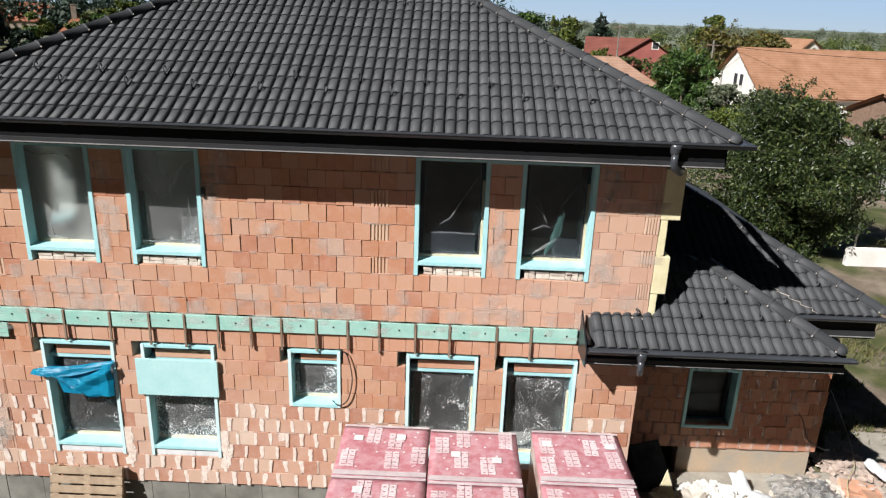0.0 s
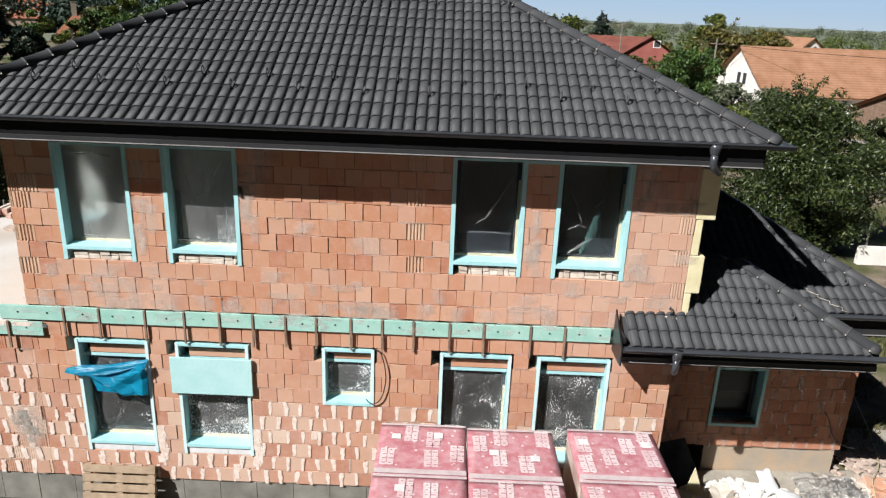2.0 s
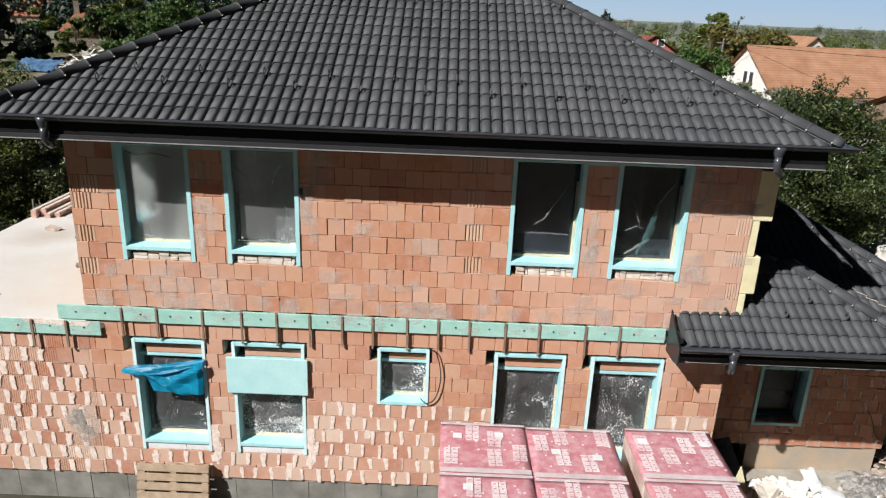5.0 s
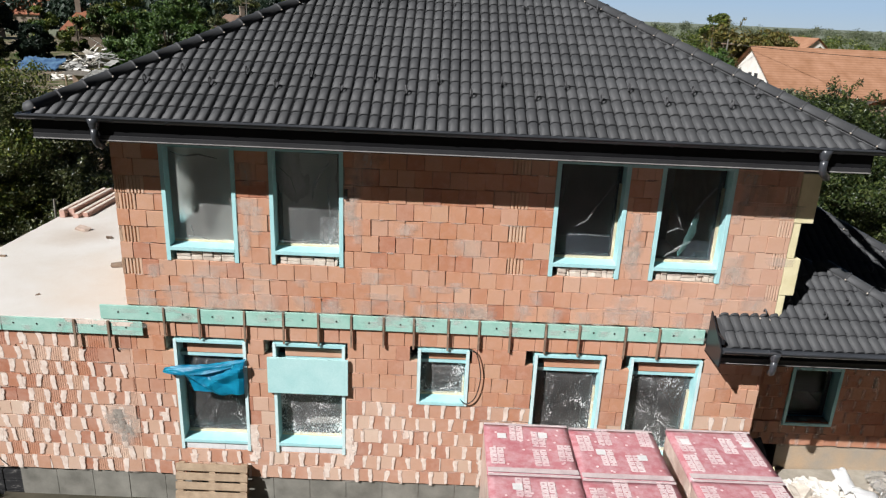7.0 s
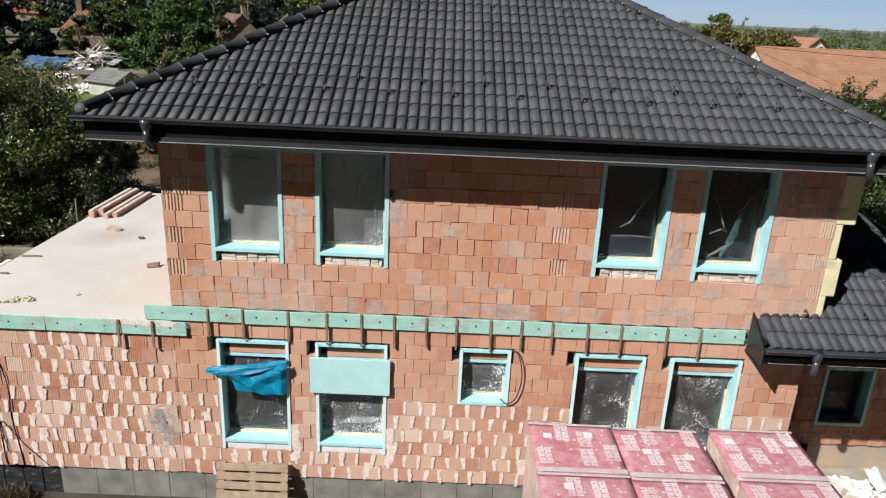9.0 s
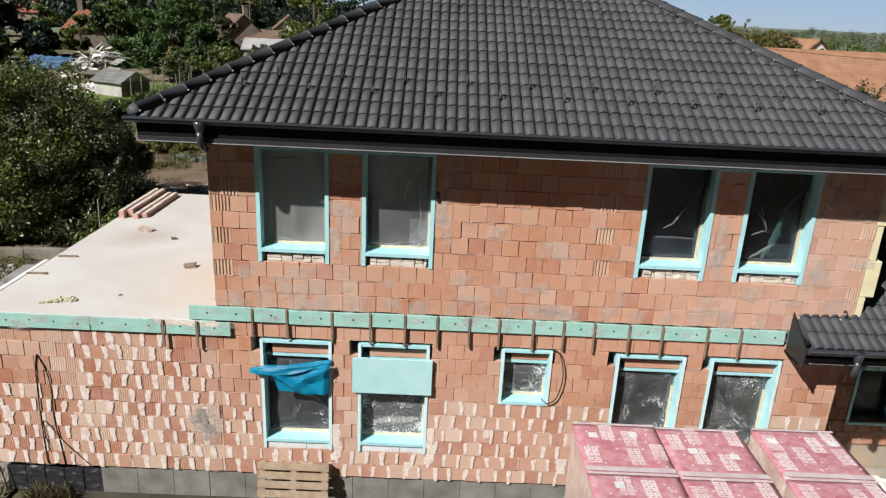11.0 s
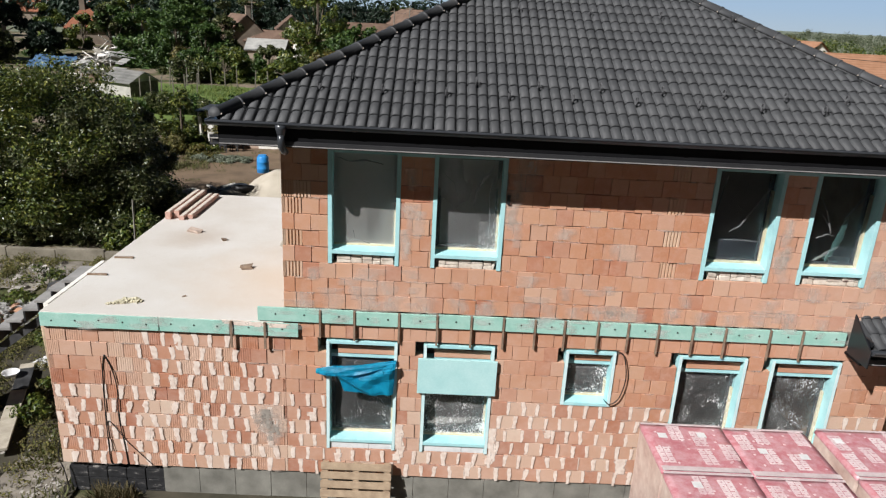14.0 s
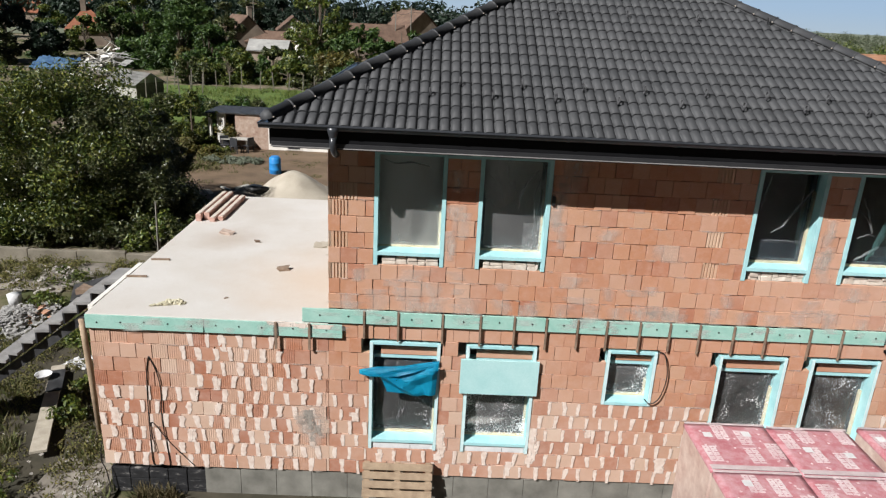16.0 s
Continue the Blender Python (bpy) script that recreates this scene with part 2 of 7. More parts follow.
M_LIP = simple("pale drip lip", (0.21, 0.20, 0.195), (0.29, 0.28, 0.27), 3, 0.5, relief=0.02)
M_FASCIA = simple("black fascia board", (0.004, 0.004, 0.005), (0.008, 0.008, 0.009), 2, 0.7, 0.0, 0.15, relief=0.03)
M_SOFFIT = simple("dark grey edge trim", (0.022, 0.022, 0.024), (0.034, 0.034, 0.036), 3, 0.45, relief=0.03)
M_WOOL = simple("yellow mineral wool", (0.62, 0.55, 0.33), (0.74, 0.67, 0.44), 5, 0.95, relief=0.6)
M_FOAM = simple("cream sealing foam", (0.58, 0.50, 0.33), (0.70, 0.62, 0.45), 8, 0.9, relief=0.5)
M_STONE = simple("pale rubble infill", (0.48, 0.41, 0.34), (0.70, 0.63, 0.55), 9, 0.95, relief=0.6)
M_WHITE = simple("white lime render", (0.66, 0.63, 0.58), (0.80, 0.77, 0.72), 2, 0.9, relief=0.2)
M_PVC = simple("dark window profile", (0.03, 0.032, 0.035), (0.05, 0.05, 0.055), 3, 0.4, relief=0.0)
M_ROOM = simple("bare inner plaster", (0.28, 0.26, 0.24), (0.38, 0.35, 0.32), 2, 0.95)
M_CABLE = simple("black cable", (0.010, 0.010, 0.010), (0.02, 0.02, 0.02), 5, 0.5, relief=0.0)
M_TARP = simple("blue plastic tarp", (0.005, 0.27, 0.46), (0.012, 0.38, 0.58), 3, 0.38, 0.0, 0.35, relief=0.03, fine=12)
M_TARP_OLD = simple("faded blue tarp", (0.015, 0.05, 0.14), (0.10, 0.19, 0.29), 1.6, 0.6, relief=0.2, fine=9)
M_BARREL = simple("blue plastic barrel", (0.02, 0.19, 0.50), (0.03, 0.25, 0.60), 3, 0.4, relief=0.02)
M_RUBBLE = simple("grey broken masonry", (0.27, 0.25, 0.225), (0.50, 0.465, 0.425), 7, 0.95, relief=0.5)
M_TUFT = simple("torn cream wool", (0.44, 0.40, 0.27), (0.60, 0.56, 0.43), 9, 0.95, relief=0.5)
M_WINGBASE = simple("grey concrete with orange stains", (0.30, 0.275, 0.235), (0.46, 0.32, 0.20), 1.6, 0.9, relief=0.2)
M_SHARD = simple("grey concrete shards", (0.14, 0.135, 0.13), (0.44, 0.43, 0.41), 12, 0.95, relief=0.5)
M_PAPER = simple("white sack paper", (0.56, 0.56, 0.56), (0.70, 0.70, 0.70), 5, 0.7, relief=0.2)
M_SAND = simple("pale building sand", (0.37, 0.325, 0.26), (0.47, 0.42, 0.345), 1.5, 0.95, relief=0.5)


def tile_mat(name, per_island):
    """Matt charcoal concrete tiles, each a little lighter or darker, with a dusty bloom."""
    m, nt, b = mat(name, 0.6, 0.0, 0.4)
    rnd = random_out(nt, per_island)
    base = ramp(nt, rnd, [(0, (0.036, 0.0375, 0.0405)), (0.5, (0.046, 0.0475, 0.051)), (1, (0.057, 0.0585, 0.062))])
    big = noise_node(nt, 0.8, 5, obj=False)
    fine = noise_node(nt, 120, 3, 0.6, obj=False)
    col = mix(nt, ramp(nt, big.outputs[0], [(0.4, (0, 0, 0)), (0.75, (0.35, 0.35, 0.35))]), base, (0.055, 0.055, 0.056))
    nt.links.new(col, b.inputs["Base Color"])
    nt.links.new(ramp(nt, fine.outputs[0], [(0.2, (0.55, 0.55, 0.55)), (0.8, (0.7, 0.7, 0.7))]), b.inputs["Roughness"])
    bump(nt, b, fine.outputs[0], 0.15, 0.003)
    return m


M_TILE = tile_mat("charcoal roof tile", False)
M_TILE_I = tile_mat("charcoal roof tiles", True)


def film_mat(name, veil, specks, tint=(0.75, 0.78, 0.8), streak=None, blur=0.0, thick=0.0, ior=1.5):
    """Clear builder's film: mostly see-through, with sheen on its folds, a milky veil and white specks for splashes and
    glints.
    """
    m = bpy.data.materials.new(name)
    m.use_nodes = True
    nt = m.node_tree
    nt.nodes.remove(nt.nodes["Principled BSDF"])
    out = nt.nodes["Material Output"]
    clear = nt.nodes.new("ShaderNodeBsdfRefraction" if blur else "ShaderNodeBsdfTransparent")
    if blur:
        clear.inputs["IOR"].default_value = 1.12
        clear.inputs["Roughness"].default_value = blur
    clear.inputs[0].default_value = (0.86, 0.88, 0.89, 1)
    front, behind = nt.nodes.new("ShaderNodeBsdfDiffuse"), nt.nodes.new("ShaderNodeBsdfTranslucent")
    milk = nt.nodes.new("ShaderNodeMixShader")
    milk.inputs[0].default_value = 0.25 if specks else 0.7 if blur else 0.5
    for i_, n_ in enumerate((front, behind)):
        n_.inputs[0].default_value = (*tint, 1)
        nt.links.new(n_.outputs[0], milk.inputs[i_ + 1])
    gloss = nt.nodes.new("ShaderNodeBsdfGlossy")
    gloss.inputs["Roughness"].default_value = 0.12
    n = noise_node(nt, 2.2, 4, 0.6, obj=False, stretch=streak)
    s = noise_node(nt, 56, 4, 0.7, obj=False, stretch=(1, 1, 0.55))
    cl = noise_node(nt, 2.6, 4, 0.6, obj=False)
    f1 = ramp(nt, n.outputs[0], [(0.35, (veil * 0.4,) * 3), (0.7, (veil,) * 3)])
    both = mix(nt, 0.36, s.outputs[0], cl.outputs[0])
    f2 = ramp(nt, both, [(0.55 - thick, (0, 0, 0)), (0.585 - thick, (0.95, 0.95, 0.95))])
    fac = mix(nt, 1.0, f1, f2, "LIGHTEN") if specks else f1
    a = nt.nodes.new("ShaderNodeMixShader")
    nt.links.new(fac, a.inputs[0])
    nt.links.new(clear.outputs[0], a.inputs[1])
    nt.links.new(milk.outputs[0], a.inputs[2])
    fr = nt.nodes.new("ShaderNodeFresnel")
    fr.inputs["IOR"].default_value = ior
    wr = noise_node(nt, 7, 5, 0.6, obj=False)
    bp = nt.nodes.new("ShaderNodeBump")
    bp.inputs["Strength"].default_value = 1.0
    bp.inputs["Distance"].default_value = 0.055
    nt.links.new(wr.outputs[0], bp.inputs["Height"])
    nt.links.new(bp.outputs[0], gloss.inputs["Normal"])
    c = nt.nodes.new("ShaderNodeMixShader")
    nt.links.new(fr.outputs[0], c.inputs[0])
    nt.links.new(a.outputs[0], c.inputs[1])
    nt.links.new(gloss.outputs[0], c.inputs[2])
    nt.links.new(c.outputs[0], out.inputs[0])
    return m


M_FILM_MILKY = film_mat("milky builder film", 0.44, 0, (0.72, 0.72, 0.72), (1, 1, 0.4))
M_FILM_STREAK = film_mat("thick milky builder film", 0.88, 0, (0.80, 0.79, 0.76), (0.7, 1, 0.3), 0.5)
M_FILM_CLEAR = film_mat("clear builder film", 0.012, 0)
M_FILM_HAZE = film_mat("dusty builder film", 0.12, 0, (0.45, 0.55, 0.68))
M_FILM_FOLD = film_mat("folded builder film", 0.34, 0, (0.8, 0.82, 0.82), (1, 1, 0.2))
# the white specks paint sparkling glints as well as dried splashes
M_FILM_FLECKED = film_mat("film flecked with splashes and glints", 0.12, 1, (0.86, 0.86, 0.86), thick=-0.008)

M_FILM_DENSE = film_mat("film densely flecked with splashes and glints", 0.2, 1, (0.86, 0.86, 0.86), thick=0.026)
M_FILM_SHADE = film_mat("thin clear builder film", 0.01, 0, ior=1.18)

# turquoise reflection on the film, put into the colour of one fold
M_FILM_SHEEN = film_mat("film fold tinted as turquoise reflection", 0.6, 0, (0.16, 0.34, 0.32), (1, 1, 0.2))

M_GLASS, nt, b = mat("window glass", 0.02, 0.0, 0.5)
b.inputs["Transmission Weight"].default_value = 1.0
b.inputs["Base Color"].default_value = (0.85, 0.9, 0.9, 1)
b.inputs["IOR"].default_value = 1.25


def leaf_mat(name, shades, gloss=0.5):
    m, nt, b = mat(name, gloss, 0.0, 0.45)
    rnd = random_out(nt, True)
    col = ramp(nt, rnd, [(i / (len(shades) - 1), c) for i, c in enumerate(shades)])
    n = noise_node(nt, 0.7, 3, obj=False)
    col = mix(nt, 0.35, col, ramp(nt, n.outputs[0], [(0.3, (0.25, 0.25, 0.25)), (0.7, (0.75, 0.75, 0.75))]), "OVERLAY")
    nt.links.new(col, b.inputs["Base Color"])
    tr = nt.nodes.new("ShaderNodeBsdfTranslucent")
    nt.links.new(col, tr.inputs[0])
    ms = nt.nodes.new("ShaderNodeMixShader")
    ms.inputs[0].default_value = 0.22
    nt.links.new(b.outputs[0], ms.inputs[1])
    nt.links.new(tr.outputs[0], ms.inputs[2])
    nt.links.new(ms.outputs[0], nt.nodes["Material Output"].inputs[0])
    return m


# palest shades here paint glints on the leaves
M_LEAF_DARK = leaf_mat("dark glossy leaves with pale glints", [(0.018, 0.028, 0.010), (0.055, 0.075, 0.02), (0.13, 0.14, 0.045), (0.022, 0.034, 0.012), (0.22, 0.22, 0.11), (0.015, 0.024, 0.009), (0.07, 0.09, 0.026)], 0.35)
M_LEAF_OLIVE = leaf_mat("olive walnut leaves", [(0.025, 0.045, 0.010), (0.06, 0.095, 0.016), (0.15, 0.175, 0.025), (0.035, 0.055, 0.013), (0.10, 0.14, 0.03), (0.22, 0.22, 0.05)], 0.4)
# extra darkest shades in walnut and cherry paint shaded gaps in the crown
M_LEAF_WALNUT = leaf_mat("walnut leaves with glints and dark gaps", [(0.016, 0.028, 0.007), (0.055, 0.085, 0.015), (0.16, 0.19, 0.032), (0.020, 0.036, 0.009), (0.10, 0.135, 0.028), (0.25, 0.25, 0.055), (0.025, 0.042, 0.010), (0.014, 0.025, 0.007)], 0.37)
M_LEAF_CHERRY = leaf_mat("deep green cherry leaves with dark gaps", [(0.009, 0.019, 0.007), (0.027, 0.042, 0.013), (0.062, 0.088, 0.022), (0.011, 0.024, 0.008), (0.12, 0.14, 0.042), (0.034, 0.056, 0.015), (0.009, 0.018, 0.006)], 0.38)
M_LEAF_GREEN = leaf_mat("fresh green leaves", [(0.03, 0.068, 0.013), (0.052, 0.105, 0.019), (0.095, 0.15, 0.03), (0.022, 0.05, 0.012), (0.04, 0.082, 0.017)])
M_LEAF_GOLD = leaf_mat("turning leaves", [(0.10, 0.10, 0.02), (0.17, 0.13, 0.03), (0.07, 0.085, 0.02), (0.13, 0.09, 0.03)])
M_LEAF_FIR = leaf_mat("dark fir needles", [(0.010, 0.022, 0.014), (0.018, 0.035, 0.02), (0.03, 0.05, 0.03)])
M_GRASS = leaf_mat("grass blades", [(0.07, 0.09, 0.02), (0.11, 0.125, 0.03), (0.20, 0.17, 0.08), (0.05, 0.065, 0.02), (0.16, 0.15, 0.055), (0.09, 0.085, 0.035)], 0.7)
M_BARK = simple("grey-brown bark", (0.07, 0.055, 0.04), (0.15, 0.12, 0.09), 8, 0.95, relief=0.6)

# ==== ground ====
def ground_mat():
    m, nt, b = mat("dry earth with grass", 0.95, 0.0, 0.2)
    big = noise_node(nt, 0.3, 7, 0.6, obj=False)
    mid = noise_node(nt, 1.3, 6, 0.65, obj=False)
    fine = noise_node(nt, 22, 4, 0.7, obj=False)
    earth = ramp(nt, mid.outputs[0], [(0.3, (0.12, 0.09, 0.065)), (0.55, (0.22, 0.175, 0.13)), (0.8, (0.34, 0.29, 0.235))])
    grass = ramp(nt, mid.outputs[0], [(0.3, (0.045, 0.06, 0.02)), (0.7, (0.10, 0.10, 0.04))])
    col = mix(nt, ramp(nt, big.outputs[0], [(0.44, (0, 0, 0)), (0.56, (1, 1, 1))]), earth, grass)
    col = mix(nt, 0.4, col, ramp(nt, fine.outputs[0], [(0.25, (0.25, 0.25, 0.25)), (0.75, (0.75, 0.75, 0.75))]), "OVERLAY")
    nt.links.new(col, b.inputs["Base Color"])
    bump(nt, b, fine.outputs[0], 0.6, 0.04)
    return m


def rise(x, y):
    """Height of the ground: level round the house, uneven in the yard beside it."""
    h = G + 0.05 * noise.noise((x * 0.35, y * 0.35, 1.0))
    h += 0.45 * math.exp(-((x + 9.6) ** 2 + (y - 8.2) ** 2) / 6.0)
    return h


xs = [-3000, -900, -300, -120, -60, -40, -30, -24] + [-20 + 0.5 * i for i in range(81)] + [22, 26, 32, 45, 70, 120, 300, 900, 3000]
ys = [-900, -200, -60, -30] + [-20 + i for i in range(16)] + [-4 + 0.5 * i for i in range(60)] + [27, 30, 34, 40, 50, 70, 100, 150, 300, 900, 3500]
verts = [(x, y, rise(x, y) if abs(x) < 30 and -10 < y < 30 else G) for y in ys for x in xs]
nx = len(xs)
faces = [(j * nx + i, j * nx + i + 1, (j + 1) * nx + i + 1, (j + 1) * nx + i) for j in range(len(ys) - 1) for i in range(nx - 1)]
ground = tagged(smooth(raw_mesh("ground", verts, faces, ground_mat())), "dry trodden earth and patchy grass round the building site", "ground", kind="structure")


def patch(name, outline, z, material, label, category):
    """A flat sheet with a wavering edge, a little above the ground."""
    pts = []
    n = len(outline)
    for i, (ax, ay) in enumerate(outline):
        cx, cy = outline[(i + 1) % n]
        steps = min(90, max(2, int(math.hypot(cx - ax, cy - ay) / 1.5)))
        for k in range(steps):
            f = k / steps
            x, y = ax + (cx - ax) * f, ay + (cy - ay) * f
            w = 0.5 * noise.noise((x * 0.7, y * 0.7, 3.0))
            pts.append((x + w, y + 0.7 * w, z))
    bm = bmesh.new()
    bm.faces.new([bm.verts.new(p) for p in pts])
    bmesh.ops.triangulate(bm, faces=bm.faces[:])
    bmesh.ops.recalc_face_normals(bm, faces=bm.faces[:])
    return single(name, bm, material, label, category, kind="structure")


M_SOIL = simple("brown garden soil", (0.105, 0.072, 0.045), (0.19, 0.13, 0.083), 0.8, 0.95, relief=0.6, fine=12)
M_LAWN = simple("green meadow", (0.065, 0.115, 0.022), (0.13, 0.18, 0.04), 0.35, 0.95, relief=0.8, fine=5)
M_ROAD = simple("pale dusty asphalt", (0.20, 0.19, 0.18), (0.27, 0.26, 0.245), 0.5, 0.9, relief=0.3)
# kept very dark so that little sun bounces into the facade's shade
M_DUST = simple("trodden earth darkened against bounce", (0.030, 0.029, 0.018), (0.075, 0.063, 0.044), 0.9, 0.95, relief=0.6, fine=10)
# hazy sky far behind everything
bm = bmesh.new()
bm.faces.new([bm.verts.new(p) for p in ((-5000, 3200, -60), (5000, 3200, -60), (5000, 3200, 1500), (-5000, 3200, 1500))])
M_HAZE = bpy.data.materials.new("pale hazy sky")
M_HAZE.use_nodes = True
nt = M_HAZE.node_tree
nt.nodes.remove(nt.nodes["Principled BSDF"])
em = nt.nodes.new("ShaderNodeEmission")
geo_ = nt.nodes.new("ShaderNodeNewGeometry")
sep = nt.nodes.new("ShaderNodeSeparateXYZ")
nt.links.new(geo_.outputs["Position"], sep.inputs[0])
div = nt.nodes.new("ShaderNodeMath")
div.operation = "DIVIDE"
div.inputs[1].default_value = 600.0
nt.links.new(sep.outputs["Z"], div.inputs[0])
nt.links.new(ramp(nt, div.outputs[0], [(0.0, (0.32, 0.40, 0.48)), (0.15, (0.28, 0.385, 0.51)), (0.5, (0.235, 0.36, 0.54)), (1.0, (0.19, 0.31, 0.50))]), em.inputs[0])
nt.links.new(em.outputs[0], nt.nodes["Material Output"].inputs[0])
single("backdrop", bm, M_HAZE, "pale blue hazy sky over the horizon", "sky", kind="structure")
patch("garden_soil", [(-16, 17), (2, 17), (2, 31), (-16, 31)], G + 0.07, M_SOIL, "bare brown garden soil behind the flat annex", "soil")
patch("meadow", [(-26, 38), (10, 36), (14, 60), (-32, 60)], G + 0.03, M_LAWN, "rough green meadow with longer tufts", "meadow")
patch("forecourt", [(-3, -9), (12.5, -9), (12.5, -0.4), (9, -0.4), (9, 0.2), (-3, 0.2)], G + 0.06, M_DUST, "trodden earth and weeds before the house, darkened to cut bounced sun", "ground")
M_PALE = simple("pale dusty ground", (0.24, 0.215, 0.175), (0.38, 0.345, 0.29), 1.6, 0.95, relief=0.6, fine=14)
patch("dusty_strip", [(9.4, -1.6), (17.5, -1.6), (17.5, 3.2), (14, 3.2), (13.2, 1.7), (9.4, 1.7)], G + 0.075, M_PALE, "pale dusty rubble ground before the wing", "ground")
M_SPOIL = simple("grey-brown spoil", (0.13, 0.112, 0.09), (0.29, 0.26, 0.22), 1.8, 0.95, relief=0.7, fine=14)
M_FIELD = simple("hazy far fields", (0.10, 0.12, 0.07), (0.17, 0.18, 0.13), 0.02, 0.95, relief=0.0, fine=0.3)
patch("far_fields", [(-2500, 135), (2500, 135), (2500, 3100), (-2500, 3100)], G + 0.03, M_FIELD, "pale far fields to the horizon", "fields")
patch("weedy_yard", [(-16, -9.5), (-2.2, -9.5), (-2.2, -0.5), (-4.3, -0.4), (-4.45, 4.6), (-7.2, 5.2), (-16, 5.0)], G + 0.066, M_DUST, "dark weedy earth beside the annex", "ground")
patch("bare_earth", [(-8.3, 1.3), (-7.3, 1.4), (-7.0, 0.3), (-7.9, -0.2), (-8.6, 0.4)], G + 0.075, M_SPOIL, "bare brown earth beside the annex", "ground")
patch("bare_earth", [(-5.5, 0.9), (-4.6, 0.9), (-4.5, -1.4), (-5.3, -1.6), (-5.6, -0.4)], G + 0.075, M_SPOIL, "bare brown earth beside the annex", "ground")
# out of view: a dark sheet added to weaken the bounce light
patch("front_field", [(-70, -160), (90, -160), (90, -8), (-70, -8)], G + 0.045, M_DUST, "unseen dark ground added to cut sun bounced onto the house", "ground")
patch("street", [(21, 6), (32, 4), (58, 70), (46, 74)], G + 0.05, M_ROAD, "pale asphalt street beyond the garden", "street")

# ==== main block: walls of clay blocks ====
COURSE, BASE = 0.25, 0.5


def brick_mesh(name, ribs=0, material=None, groove=0.02):
    """Unit block, 1 wide and high, front at y = 0; chamfered, or with upright grooves."""
    bm = bmesh.new()
    c, d = 0.014, 0.004
    if ribs:
        prof = [(0.0, d), (0.03, 0)]
        for i in range(1, ribs):
            x = i / ribs
            w_ = 0.05 if groove > 0.01 else 0.035
            prof += [(x - w_, 0), (x - w_ * 0.6, groove), (x + w_ * 0.6, groove), (x + w_, 0)]
        prof += [(0.97, 0), (1.0, d)]
        top = [bm.verts.new((x, y, 1)) for x, y in prof]
        bot = [bm.verts.new((x, y, 0)) for x, y in prof]
        for i in range(len(prof) - 1):
            bm.faces.new((bot[i], bot[i + 1], top[i + 1], top[i]))
        bt = [bm.verts.new((1, 0.09, 1)), bm.verts.new((0, 0.09, 1))]
        bb = [bm.verts.new((1, 0.09, 0)), bm.verts.new((0, 0.09, 0))]
        bm.faces.new(top + bt)
        bm.faces.new((bot + bb)[::-1])
        bm.faces.new((bot[-1], bb[0], bt[0], top[-1]))
        bm.faces.new((bb[1], bot[0], top[0], bt[1]))
    else:
        f = [bm.verts.new(p) for p in ((c, 0, c), (1 - c, 0, c), (1 - c, 0, 1 - c), (c, 0, 1 - c))]
        m = [bm.verts.new(p) for p in ((0, d, 0), (1, d, 0), (1, d, 1), (0, d, 1))]
        k = [bm.verts.new(p) for p in ((0, 0.09, 0), (1, 0.09, 0), (1, 0.09, 1), (0, 0.09, 1))]
        bm.faces.new(f)
        for i in range(4):
            j = (i + 1) % 4
            bm.faces.new((m[i], m[j], f[j], f[i]))
            bm.faces.new((k[i], k[j], m[j], m[i]))
    bmesh.ops.recalc_face_normals(bm, faces=bm.faces[:])
    me = bpy.data.meshes.new(name)
    bm.to_mesh(me)
    bm.free()
    me.materials.append(material)
    return me


BRICK, RIBBED = brick_mesh("brick", 0, M_BRICK), brick_mesh("ribbed_brick", 5, M_RIBBED)
BRICK_W, RIBBED_W = brick_mesh("shade_brick", 0, M_SHADECLAY), brick_mesh("ribbed_shade_brick", 7, M_SHADECLAY, 0.02)
BRICK_R, RIBBED_R = brick_mesh("red_brick", 0, M_RED), brick_mesh("ribbed_red_brick", 7, M_RED, 0.0028)


def cut(spans, a, b):
    out = []
    for s, e in spans:
        if b <= s or a >= e:
            out.append((s, e))
            continue
        if a - s > 0.02:
            out.append((s, a))
        if e - b > 0.02:
            out.append((b, e))
    return out


def core_boxes(bm, x0, x1, y0, y1, z0, z1, holes):
    """A wall slab with rectangular holes right through it, made of blocks that meet edge to edge."""
    zs = sorted({z0, z1, *[h[2] for h in holes], *[h[3] for h in holes]})
    zs = [z for z in zs if z0 <= z <= z1]
    for a, b in zip(zs, zs[1:]):
        spans = [(x0, x1)]
        for hx0, hx1, hz0, hz1 in holes:
            if hz0 < b - 1e-6 and hz1 > a + 1e-6:
                spans = cut(spans, hx0, hx1)
        for s, e in spans:
            box(bm, s, e, y0, y1, a, b)


